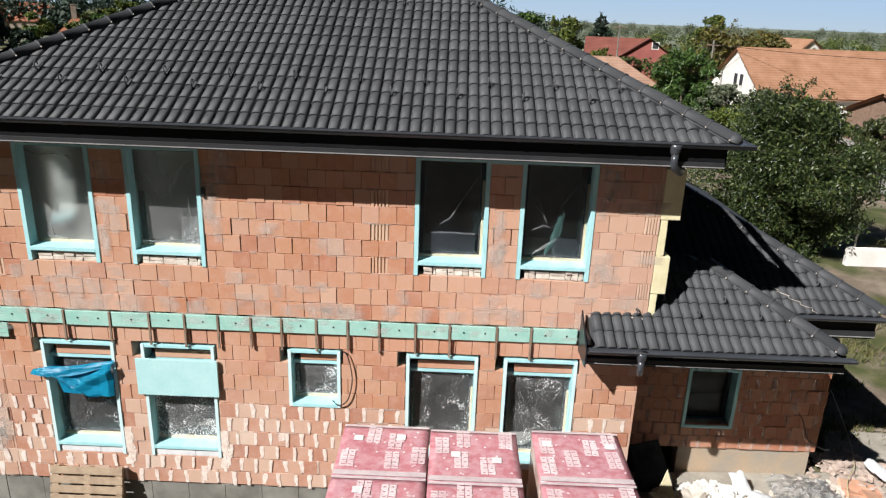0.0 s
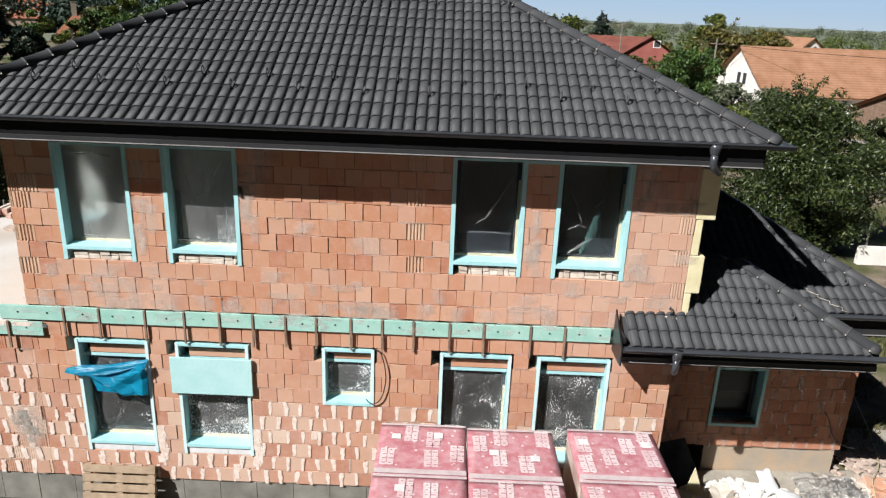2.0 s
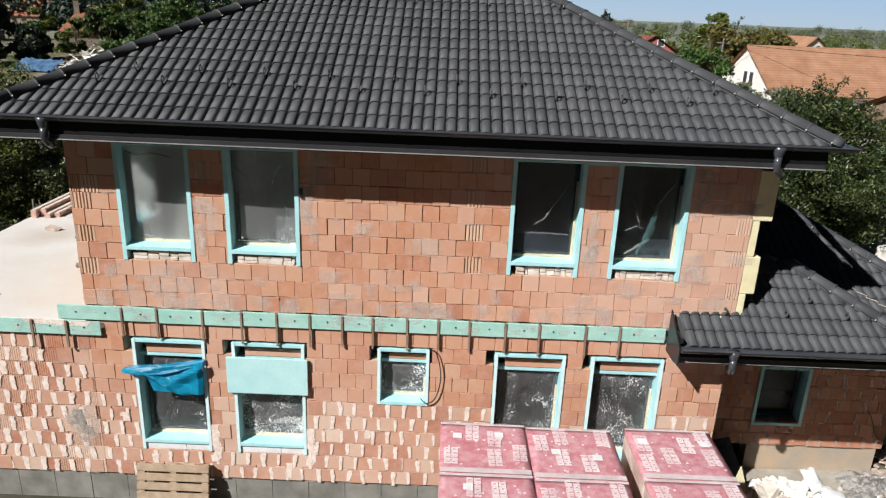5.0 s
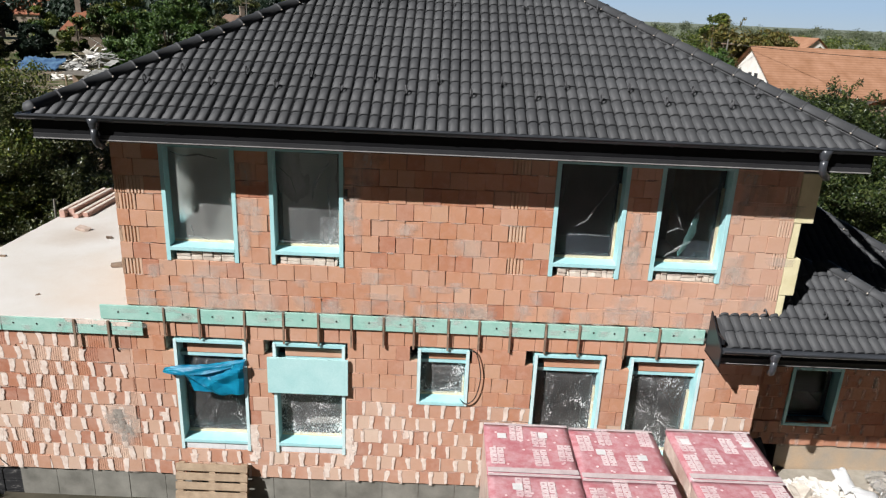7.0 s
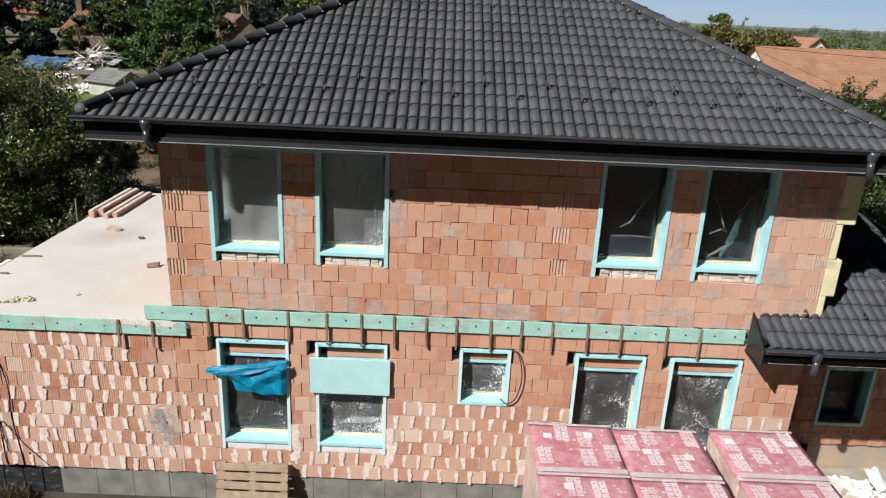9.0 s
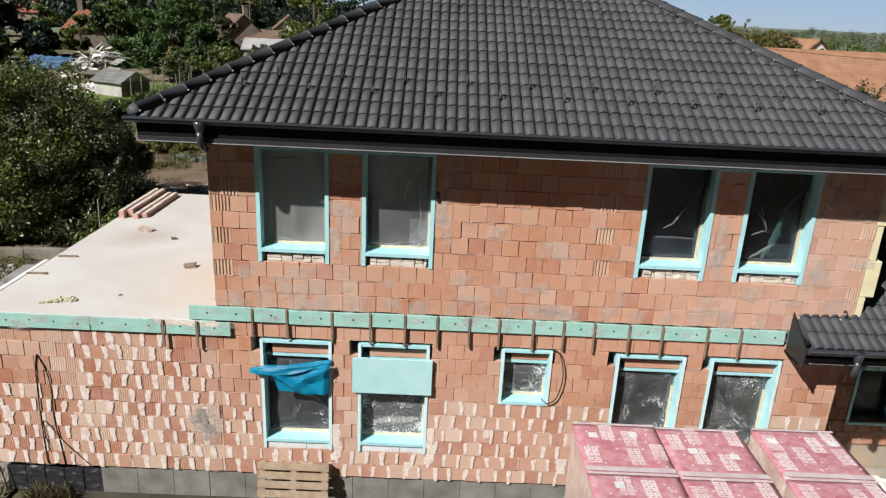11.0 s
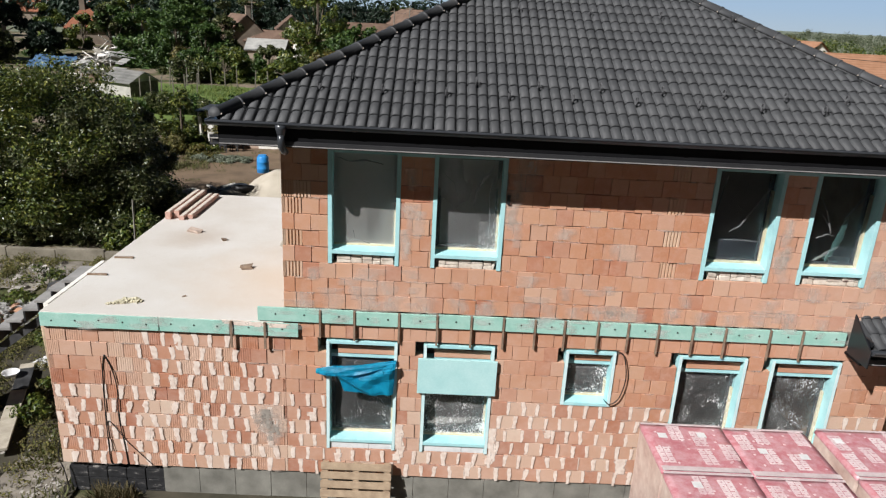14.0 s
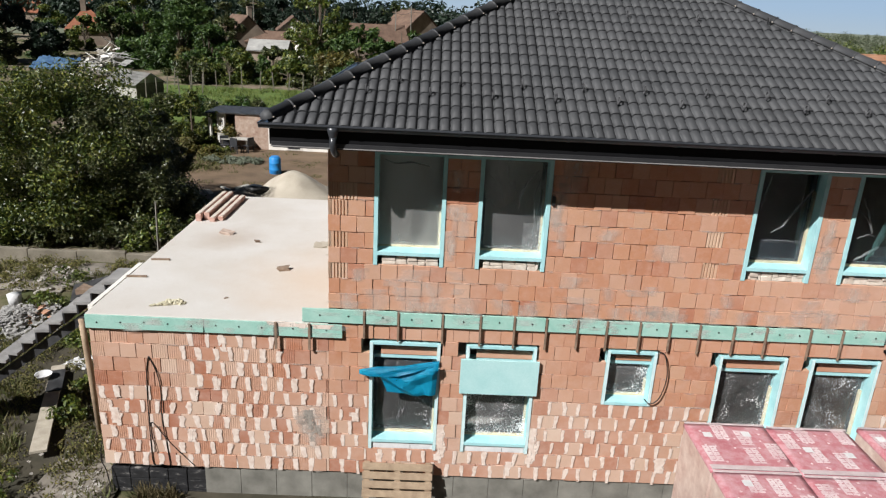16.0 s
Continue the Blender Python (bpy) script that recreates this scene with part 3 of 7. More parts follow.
def block_wall(name, label, x0, x1, y, z0, rows, shift, holes, meshes, special=None, back=0.30, low=None):
    """A wall of blocks, each block its own object, in front of a core with through openings."""
    bm = bmesh.new()
    core_boxes(bm, x0 + 0.004, x1 - 0.004, y + 0.03, y + back, z0 + 0.002, z0 + rows * COURSE - 0.002, holes)
    wall = single(name, bm, M_MORTAR, label, "wall", kind="structure")
    rng = random.Random(name)
    for r in range(rows):
        za, zb = z0 + r * COURSE, z0 + (r + 1) * COURSE
        first = shift(r)
        x = x0 - ((x0 - first) % 0.25)
        while x < x1 - 0.02:
            spans = cut(cut([(x, x + 0.25)], -99, x0), x1, 99)
            for hx0, hx1, hz0, hz1 in holes:
                if hz0 < zb - 0.09 and hz1 > za + 0.09:
                    spans = cut(spans, hx0, hx1)
            for s, e in spans:
                w = e - s
                ribbed = bool(special and special(s, r, w))
                use = low if low and r < 6 else meshes
                ob = new("brick", use[1 if ribbed else 0])
                ob.parent = wall
                g = rng.uniform(0.010, 0.018) if rng.random() < 0.14 else rng.uniform(0.002, 0.005)
                low_gap = rng.uniform(0.008, 0.016) if rng.random() < 0.12 else rng.uniform(0.002, 0.006)
                ob.location = (s + g / 2, y + rng.uniform(-0.011, 0.005), za + 0.003)
                ob.scale = (w - g, 1, COURSE - low_gap)
                ob.rotation_euler = (rng.uniform(-0.014, 0.014), rng.uniform(-0.014, 0.014), rng.uniform(-0.024, 0.02))
            x += 0.25
    return wall


# openings: x0, x1, bottom, top
UPPER = [(0.0, 1.06), (1.54, 2.60), (5.62, 6.66), (7.10, 8.15)]
LOWER = [(-0.03, 1.09), (1.50, 2.62), (5.54, 6.63), (7.02, 8.13)]
XL, XR, XA = -0.68, 9.07, -4.42
up_holes = [(a, b, 4.25, 6.0) for a, b in UPPER]
low_holes = [(a, b, 1.0, 2.96) for a, b in LOWER] + [(3.74, 4.54, 2.0, 2.97)]
# wider pockets for the shutter boxes beside the window heads
pockets = [(a - 0.13, b + 0.03, 2.72, 3.0) for a, b in LOWER] + [(3.62, 4.58, 2.74, 3.0)]


def up_special(x, r, w):
    if x < XL + 0.22:
        return r in (2, 4, 6, 7)
    if x > XR - 0.30:
        return r % 2 == 0 or r == 7
    return 4.86 < x < 5.06 and r in (3, 5, 7, 9)


upper_wall = block_wall("wall_upper", "upper storey of bare orange clay blocks with dusty mortar stains", XL, XR, 0.0, 3.5, 10,
                        lambda r: (0.015 if r == 0 else 0.0 if r % 2 else 0.117), up_holes, (BRICK, RIBBED), up_special)
lower_wall = block_wall("wall_ground_floor", "ground storey of bare clay blocks with cream mortar smears", XL, XR, 0.0, BASE, 11,
                        lambda r: 0.03 + (0.125 if r % 2 else 0.0), low_holes + pockets, (BRICK, RIBBED), low=(BRICK_R, RIBBED_R))
annex_wall = block_wall("wall_annex", "annex wall of reddish ribbed clay blocks smeared with mortar", XA, XL, 0.0, BASE, 10,
                        lambda r: 0.03 + (0.125 if r % 2 else 0.0), [], (BRICK_R, RIBBED_R), lambda x, r, w: (x * 7.3 + r * 3.1) % 1 < (0.6 if r > 5 and x < -1.9 else 0.4))
PW = (10.44, 11.36, 1.0, 2.12)
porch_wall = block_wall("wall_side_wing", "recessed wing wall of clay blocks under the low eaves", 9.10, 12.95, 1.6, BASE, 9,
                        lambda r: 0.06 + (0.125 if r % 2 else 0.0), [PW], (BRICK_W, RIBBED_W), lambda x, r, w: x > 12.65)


# mortar smeared over the upright joints
def dab(verts, faces, cover, x, z, w, h, y, rng, n=5):
    """A trowel smear: a thin upright patch with wavering sides that thins out to its rim."""
    lean = rng.uniform(-0.16, 0.16) * w
    i0 = len(verts)
    w, h = w * 1.25, h * 1.06
    for k in range(n + 1):
        v = k / n
        end = k in (0, n)
        zz = z + (v - 0.5) * h
        sway = lean * (v - 0.5) * 2 + w * 0.035 * rng.uniform(-1, 1)
        full = (0.78 + 0.3 * v) if not end else (0.72 + 0.25 * v)
        l = -w / 2 * full * rng.uniform(0.86, 1.12) + sway
        r = w / 2 * full * rng.uniform(0.86, 1.12) + sway
        d = 0.0 if end else 0.0004
        verts += [(x + l, y + 0.0003, zz), (x + l * 0.62 + r * 0.38, y - d, zz), (x + r * 0.62 + l * 0.38, y - d, zz), (x + r, y + 0.0003, zz)]
        cover += [0.2, 0.9, 0.9, 0.2] if end else [0.08, 1.0, 1.0, 0.08]
    for k in range(n):
        for j in range(3):
            q = i0 + k * 4 + j
            faces.append((q, q + 1, q + 5, q + 4))


def dabs(name, material, parent, items, y, seed):
    rng = random.Random(seed)
    verts, faces, cover = [], [], []
    for i, (x, z, w, h) in enumerate(items):
        dab(verts, faces, cover, x, z, w, h, y - 0.0005 * (i % 5), rng, max(5, int(h / 0.05)))
    ob = raw_mesh(name, verts, faces, material, parent)
    ob.data.attributes.new("cover", "FLOAT", "POINT").data.foreach_set("value", cover)
    ob["kind"] = "stuff"
    return ob


def joints(x0, x1, rows, shift, holes, keep, rng, thin=0.075, wide=0.12):
    out = []
    for r in rows:
        zc = BASE + (r + 0.5) * COURSE
        x = x0 - ((x0 - shift(r)) % 0.25) + 0.25
        while x < x1 - 0.06:
            inside = any(a - 0.05 < x < b + 0.05 and c - 0.05 < zc < d for a, b, c, d in holes)
            if not inside and keep(x, r):
                out.append((x + rng.uniform(-0.02, 0.02), zc + rng.uniform(-0.015, 0.015), rng.uniform(thin, wide), rng.uniform(0.19, 0.25)))
                if rng.random() < 0.05:
                    out.append((x + rng.uniform(-0.07, 0.07), zc + rng.uniform(-0.1, 0.1), rng.uniform(0.12, 0.2), rng.uniform(0.14, 0.3)))
            x += 0.25
    return out


rj = random.Random(5)
half = lambda r: 0.03 + (0.125 if r % 2 else 0.0)
dabs("mortar_smear", M_DAB, lower_wall, joints(XL, XR, range(0, 6), half, low_holes, lambda x, r: not (1.0 < x < 1.5 and r > 1) and not 6.6 < x < 7.05, rj, 0.055, 0.095), -0.0125, 1)
dabs("mortar_smear", M_DAB, annex_wall, joints(XA, XL, range(0, 10), half, [], lambda x, r: (r < 6 or x > -2.9 - 0.1 * (r % 3)) and not (r > 7 and x > -1.4) and rj.random() < 0.96, rj), -0.0125, 2)
dabs("mortar_smear", M_SMUDGE, porch_wall, joints(9.2, 12.9, range(0, 9), lambda r: 0.06 + (0.125 if r % 2 else 0.0), [PW], lambda x, r: rj.random() < 0.75, rj), 1.586, 3)
grey = []
for _ in range(34):
    x, z = rj.uniform(XL + 0.1, XR - 0.1), 3.5 + 0.25 * rj.randint(0, 9) + 0.125
    if not any(a - 0.1 < x < b + 0.1 for a, b in UPPER) or z < 4.2:
        grey.append((x, z, rj.uniform(0.12, 0.5), rj.uniform(0.12, 0.3)))
for a, b in UPPER:
    for k in range(5):
        grey.append((b + rj.uniform(0.06, 0.3), rj.uniform(4.3, 5.7), rj.uniform(0.12, 0.26), rj.uniform(0.25, 0.5)))
rs = random.Random(77)
for _ in range(30):
    grey.append((rs.uniform(XL + 0.2, XR - 0.2), rs.uniform(3.52, 4.1), rs.uniform(0.2, 0.55), rs.uniform(0.1, 0.24)))
dabs("mortar_patch", M_SMUDGE, upper_wall, grey, -0.014, 4)
dabs("mortar_wash", M_SMUDGE, upper_wall, [(XL + 0.3 + 0.47 * i + rs.uniform(-0.05, 0.05), 3.62 + rs.uniform(-0.02, 0.02), rs.uniform(0.26, 0.4), rs.uniform(0.18, 0.26)) for i in range(20)], -0.0165, 11)
dabs("mortar_patch", M_SMUDGE, annex_wall, [(-0.95 + rj.uniform(-0.25, 0.2), 1.35 + rj.uniform(-0.3, 0.35), rj.uniform(0.12, 0.3), rj.uniform(0.1, 0.25)) for _ in range(16)], -0.016, 6)
dabs("mortar_patch", M_GREYSMEAR, annex_wall, [(-0.92 + rj.uniform(-0.14, 0.12), 1.42 + rj.uniform(-0.3, 0.25), rj.uniform(0.08, 0.18), rj.uniform(0.10, 0.24)) for _ in range(7)], -0.018, 8)
for a, b in LOWER[:2]:
    dabs("plaster_edge", M_DAB, lower_wall, [(b + 0.07, 1.18, 0.16, 0.6), (b + 0.06, 1.08, 0.12, 0.5), (b + 0.11, 0.98, 0.10, 0.2), (b + 0.03, 0.87, 0.14, 0.12)], -0.015, 7)

# mortar crumbs left along the bed joints
def bed_joints(n, x0, x1, z0, rows, holes, bias):
    out = []
    while len(out) < n:
        x, r = rj.uniform(x0, x1), int(rows * rj.random() ** bias)
        z = z0 + r * COURSE + 0.003
        if not any(a - 0.05 < x < b + 0.05 and c - 0.03 < z < d + 0.03 for a, b, c, d in holes):
            out.append((x, z, rj.uniform(0.06, 0.3), rj.uniform(0.012, 0.03)))
    return out


dabs("joint_mortar", M_SMUDGE, upper_wall, bed_joints(170, XL + 0.15, XR - 0.15, 3.5, 10, up_holes, 1.6), -0.0125, 21)
dabs("joint_mortar", M_SMUDGE, lower_wall, bed_joints(110, XL + 0.15, XR - 0.15, BASE, 11, low_holes + pockets, 0.8), -0.0125, 22)
dabs("joint_mortar", M_SMUDGE, annex_wall, bed_joints(70, XA + 0.15, XL - 0.15, BASE, 10, [], 1.0), -0.0125, 23)

# plinth, side and back walls, floors and the flat annex roof
plinth = single("plinth", bx(-2.78, 9.05, 0.06, 0.30, G - 0.5, BASE - 0.004), M_CORE, "grey panelled plinth under the clay block wall", "plinth", kind="structure")
px, rp = -2.78, random.Random(8)
while px < 8.9:
    pw = min(0.60, 9.05 - px)
    part("panel", bx(px + 0.003, px + pw - 0.004, 0.03 + rp.uniform(0, 0.008), 0.058, G - 0.4, BASE - 0.006 - rp.uniform(0, 0.012), bevel=0.003), M_CONC, plinth)
    px += pw
bm = bmesh.new()
for i in range(5):
    for k in range(3):
        w = 0.41 if k % 2 else 0.33
        box(bm, XA + 0.05 + i * 0.32 + 0.01, XA + 0.05 + i * 0.32 + 0.315, 0.04 - 0.006 * (i % 2), 0.30, G - 0.1 + k * 0.2 + 0.003, G - 0.1 + k * 0.2 + 0.19, bevel=0.008)
single("plinth_annex", bm, M_BITUMEN_S, "black bitumen-coated block plinth with white scratches", "plinth", kind="structure")
single("plinth_wing", bx(10.47, 12.88, 1.64, 1.9, G - 0.5, BASE), M_WINGBASE, "smooth sandy concrete plinth of the wing", "plinth", kind="structure")
DEPTH = 10.4
bm = bmesh.new()
SY0, SY1 = 1.45, 2.4  # side window in the west wall
for a in ((0.30, SY0, G, 6.0), (SY1, DEPTH, G, 6.0), (SY0, SY1, G, 4.25)):
    box(bm, XL, XL + 0.3, *a)
single("wall_side_west", bm, M_CORE, "plain clay block outer wall", "wall", kind="structure")
for nm, a in (("wall_side_east", (XR - 0.3, XR, 0.30, DEPTH, G, 6.0)),
              ("wall_back", (XL, XR, DEPTH, DEPTH + 0.3, G, 6.0)), ("wall_annex_west", (XA, XA + 0.3, 0.30, 7.2, G, 3.0)),
              ("wall_annex_back", (XA, XL, 7.0, 7.3, G, 3.0)), ("wall_wing_east", (12.65, 12.95, 1.9, 9.0, G, 3.0)), ("wall_wing_back", (9.1, 12.95, 9.0, 9.3, G, 3.0))):
    single(nm, bx(*a), M_CORE, "plain clay block outer wall", "wall", kind="structure")
single("floor_upper", bx(XL + 0.3, XR - 0.3, 0.30, DEPTH, 3.25, 3.5), M_ROOM, "concrete upper floor", "floor", kind="structure")
single("floor_ground", bx(XL + 0.3, XR - 0.3, 0.30, DEPTH, 0.4, 0.55), M_ROOM, "concrete ground floor", "floor", kind="structure")
single("ceiling", bx(XL, XR, 0.02, DEPTH, 6.004, 6.09), M_ROOM, "upper ceiling slab", "ceiling", kind="structure")
for nm, yy, z0, z1 in (("wall_inner_upper", 4.5, 3.5, 6.0), ("wall_inner_ground", 4.5, 0.55, 3.25)):
    single(nm, bx(XL + 0.3, XR - 0.3, yy, yy + 0.12, z0, z1), M_ROOM, "bare plastered inner wall", "wall", kind="structure")
single("wall_inner_wing", bx(9.1, 12.65, 4.0, 4.12, 0.3, 2.95), M_ROOM, "bare plastered inner wall", "wall", kind="structure")
single("ceiling_wing", bx(9.1, 12.65, 1.9, 9.0, 2.95, 3.0), M_ROOM, "bare ceiling of the wing", "ceiling", kind="structure")
single("wall_inner_room", bx(XL + 0.3, 3.1, 3.4, 3.5, 3.5, 6.0), M_WHITE, "white plastered inner wall of the corner room", "wall", kind="structure")
single("wall_inner_side", bx(3.1, 3.2, 0.3, 4.5, 3.5, 6.0), M_WHITE, "white plastered inner wall of the corner room", "wall", kind="structure")
single("ring_beam", bx(XL, XR, 0.03, 0.30, 3.252, 3.498), M_CONC, "concrete ring beam behind the foam band", "beam", kind="structure")

bm = bmesh.new()
box(bm, XA - 0.02, XL - 0.002, -0.03, 7.3, 3.0, 3.25, bevel=0.012)
single("annex_roof_slab", bm, M_SLAB, "pale screed-covered flat roof slab of the annex", "flat roof", kind="structure")

# ==== green foam band with laths ====
band = thing("foam_band", "mint green foam strips nailed along the floor edge", "insulation")
edges = [-1.12, -0.12, 0.41, 1.1, 1.69, 2.22, 2.72, 3.21, 3.67, 4.19, 4.66, 5.13, 5.67, 6.18, 6.88, 7.39, 8.09]
rb = random.Random(2)
for a, b in zip(edges, edges[1:]):
    if a == -1.12:
        a = -1.10
    z = 3.262 + rb.uniform(-0.008, 0.008)
    strip = part("foam_strip", bx(a + 0.02, b - 0.02, -0.045, -0.006, z, z + 0.222, bevel=0.004), M_XPSG, band)
    for f in ((0.3, 0.75) if b - a > 0.6 else (0.55,)):
        bm = bmesh.new()
        bmesh.ops.create_cone(bm, cap_ends=True, segments=8, radius1=0.014, radius2=0.014, depth=0.008, matrix=pose(a + (b - a) * f, -0.047, z + 0.12, 90))
        part("fastener", bm, M_CABLE, strip)
for x in edges[1:-1]:
    part("lath", bx(x - 0.015, x + 0.015, -0.062, -0.032, 2.99 + rb.uniform(-0.03, 0.03), 3.49, bevel=0.003), M_LATH, band, "brown wooden lath")
low_band = thing("foam_band", "mint green foam strips edging the annex roof", "insulation")
for a, b in ((-4.44, -2.62), (-2.60, -1.53), (-1.46, -0.99), (-0.95, -0.46)):
    strip = part("foam_strip", bx(a, b, -0.058, -0.032, 3.015, 3.238, bevel=0.004), M_XPSG, low_band)
    n = max(1, int((b - a) / 0.33))
    for i in range(n):
        bm = bmesh.new()
        bmesh.ops.create_cone(bm, cap_ends=True, segments=8, radius1=0.013, radius2=0.013, depth=0.008, matrix=pose(a + (b - a) * (i + 0.5) / n, -0.060, 3.13 + rb.uniform(-0.02, 0.02), 90))
        part("fastener", bm, M_CABLE, strip)
for x in (-1.49, -0.97):
    part("lath", bx(x - 0.018, x + 0.018, -0.086, -0.06, 2.80, 3.25, bevel=0.003), M_LATH, low_band, "brown wooden lath")


dabs("mortar_smear", M_DAB, low_band, [(rb.uniform(-1.6, -0.55), 3.225 + rb.uniform(-0.05, 0.01), rb.uniform(0.1, 0.3), rb.uniform(0.03, 0.07)) for _ in range(14)], -0.0595, 24)
dabs("mortar_smear", M_FOAMDUST, low_band, [(rb.uniform(-4.3, -0.55), 3.13 + rb.uniform(-0.08, 0.08), rb.uniform(0.15, 0.5), rb.uniform(0.08, 0.16)) for _ in range(16)], -0.0595, 25)
dabs("mortar_smear", M_FOAMDUST, band, [(rb.uniform(-0.9, 8.0), 3.38 + rb.uniform(-0.06, 0.1), rb.uniform(0.15, 0.45), rb.uniform(0.04, 0.14)) for _ in range(34)], -0.0465, 26)


# ==== windows ====
def film_sheet(x0, x1, z0, z1, y, amp, seed, nx=22, nz=30):
    """A crumpled sheet of film, tight at its rim."""
    bm = bmesh.new()
    grid = []
    for k in range(nz + 1):
        row = []
        for i in range(nx + 1):
            u, v = i / nx, k / nz
            rim = min(1, 6 * min(u, 1 - u, v, 1 - v))
            p = (u * 2.2 + seed, v * 2.4, seed * 1.7)
            fold = abs(noise.noise((p[0] * 1.3 + 0.8 * p[1], p[1] * 0.5 - p[0] * 0.4, seed)))
            d = amp * rim * (1.3 * fold + 0.35 * noise.noise((u * 9 + seed, v * 9, 2)))
            row.append(bm.verts.new((x0 + (x1 - x0) * u, y - d, z0 + (z1 - z0) * v)))
        grid.append(row)
    for k in range(nz):
        for i in range(nx):
            bm.faces.new((grid[k][i], grid[k][i + 1], grid[k + 1][i + 1], grid[k + 1][i]))
    return bm


def frame_parts(win, x0, x1, z0, z1, y, t, material, name):
    part(name, bx(x0, x0 + t, y, y + 0.06, z0, z1, bevel=0.004), material, win)
    part(name, bx(x1 - t, x1, y, y + 0.06, z0, z1, bevel=0.004), material, win)
    part(name, bx(x0 + t, x1 - t, y, y + 0.06, z1 - t, z1, bevel=0.004), material, win)
    part(name, bx(x0 + t, x1 - t, y, y + 0.06, z0, z0 + t, bevel=0.004), material, win)


def window(no, x0, x1, z0, z1, film, amp, seed, label, head=0.06, sill_at=0.16, box_h=0.0, y=0.0, fill=M_STONE, xps=M_XPS, foam=True, jamb=0.06):
    win = thing(f"window_{no}", label, "window", kind="structure")
    j = jamb
    part("jamb_board", bx(x0, x0 + j, y - 0.018, y + 0.24, z0, z1, bevel=0.004), xps, win, "turquoise foam lining")
    part("jamb_board", bx(x1 - j, x1, y - 0.018, y + 0.24, z0, z1, bevel=0.004), xps, win, "turquoise foam lining")
    part("head_board", bx(x0 + j, x1 - j, y - 0.014, y + 0.24, z1 - head, z1, bevel=0.004), xps, win, "turquoise foam lining")
    for ex in (x0 + 0.002, x1 - j + 0.002) if box_h else ():
        part("jamb_edge", bx(ex, ex + j - 0.004, y - 0.0215, y - 0.0185, z0 + 0.004, z1 - 0.004), M_XPSE, win, "pale front edge of the foam lining")
    zs = z0 + sill_at
    bm = bmesh.new()
    made = box(bm, x0 + j, x1 - j, y - 0.022, y + 0.24, zs, zs + 0.055, bevel=0.004)
    for v in bm.verts:
        if v.co.y > y + 0.1:
            v.co.z += 0.03
    part("sill_board", bm, xps, win, "turquoise foam sill")
    if fill is M_WHITE and sill_at > 0.05:
        mid = x0 + (x1 - x0) * 0.62
        part("infill_block", bx(x0 + j + 0.003, mid - 0.003, y + 0.006, y + 0.2, z0 + 0.003, zs - 0.006, bevel=0.004), M_PAPER, win, "white aerated block")
        part("infill_block", bx(mid + 0.003, x1 - j - 0.003, y + 0.008, y + 0.2, z0 + 0.003, zs - 0.006, bevel=0.004), M_PAPER, win, "white aerated block")
    elif sill_at > 0.05:
        rw = random.Random(seed)
        x = x0 + j + rw.uniform(0.05, 0.09)
        while x < x1 - j - 0.03:
            w = min(rw.uniform(0.05, 0.24), x1 - j - 0.004 - x)
            h = sill_at * rw.uniform(0.3, 0.62)
            for lo, hi in ((0.002, h - 0.004), (h + 0.002, sill_at - 0.01 - rw.uniform(0, 0.04))):
                bm = bx(x, x + w - rw.uniform(0.002, 0.012), y + 0.01 + rw.uniform(0, 0.03), y + 0.2, z0 + lo, z0 + hi, bevel=0.012)
                for v in bm.verts:
                    v.co += 0.012 * noise.noise_vector(v.co * 14.0)
                part("infill_stone", bm, fill, win)
            x += w
    top = z1 - head - box_h
    if box_h:
        part("cross_board", bx(x0 + j, x1 - j, y + 0.10, y + 0.235, top - 0.055, top, bevel=0.004), xps, win, "turquoise foam board under the shutter box")
        part("lintel", bx(x0 + j + 0.12, x1 - j, y + 0.09, y + 0.235, top + 0.012, top + box_h - 0.075, bevel=0.006), M_BRICK, win, "terracotta lintel")
        top -= 0.055
    zb = zs + 0.075
    if foam:
        part("foam_bead", bx(x0 + j, x1 - j, y + 0.18, y + 0.238, zb, zb + 0.035, bevel=0.01), M_FOAM, win, "cream sealing foam")
        part("foam_bead", bx(x1 - j - 0.035, x1 - j, y + 0.18, y + 0.238, zb + 0.035, top - 0.3, bevel=0.01), M_FOAM, win, "cream sealing foam")
    frame_parts(win, x0 + j, x1 - j, zb, top, y + 0.24, 0.06, M_PVC, "window_frame")
    pane = part("pane", bx(x0 + j + 0.06, x1 - j - 0.06, y + 0.262, y + 0.268, zb + 0.06, top - 0.06), M_GLASS, win)
    pane.visible_shadow = False
    f = part("film", film_sheet(x0 + j + 0.004, x1 - j - 0.004, zb + 0.036 * foam + 0.004, top - 0.004, y + 0.17, amp, seed), film, win, "crumpled clear plastic film")
    smooth(f)
    f.visible_shadow = False
    return win


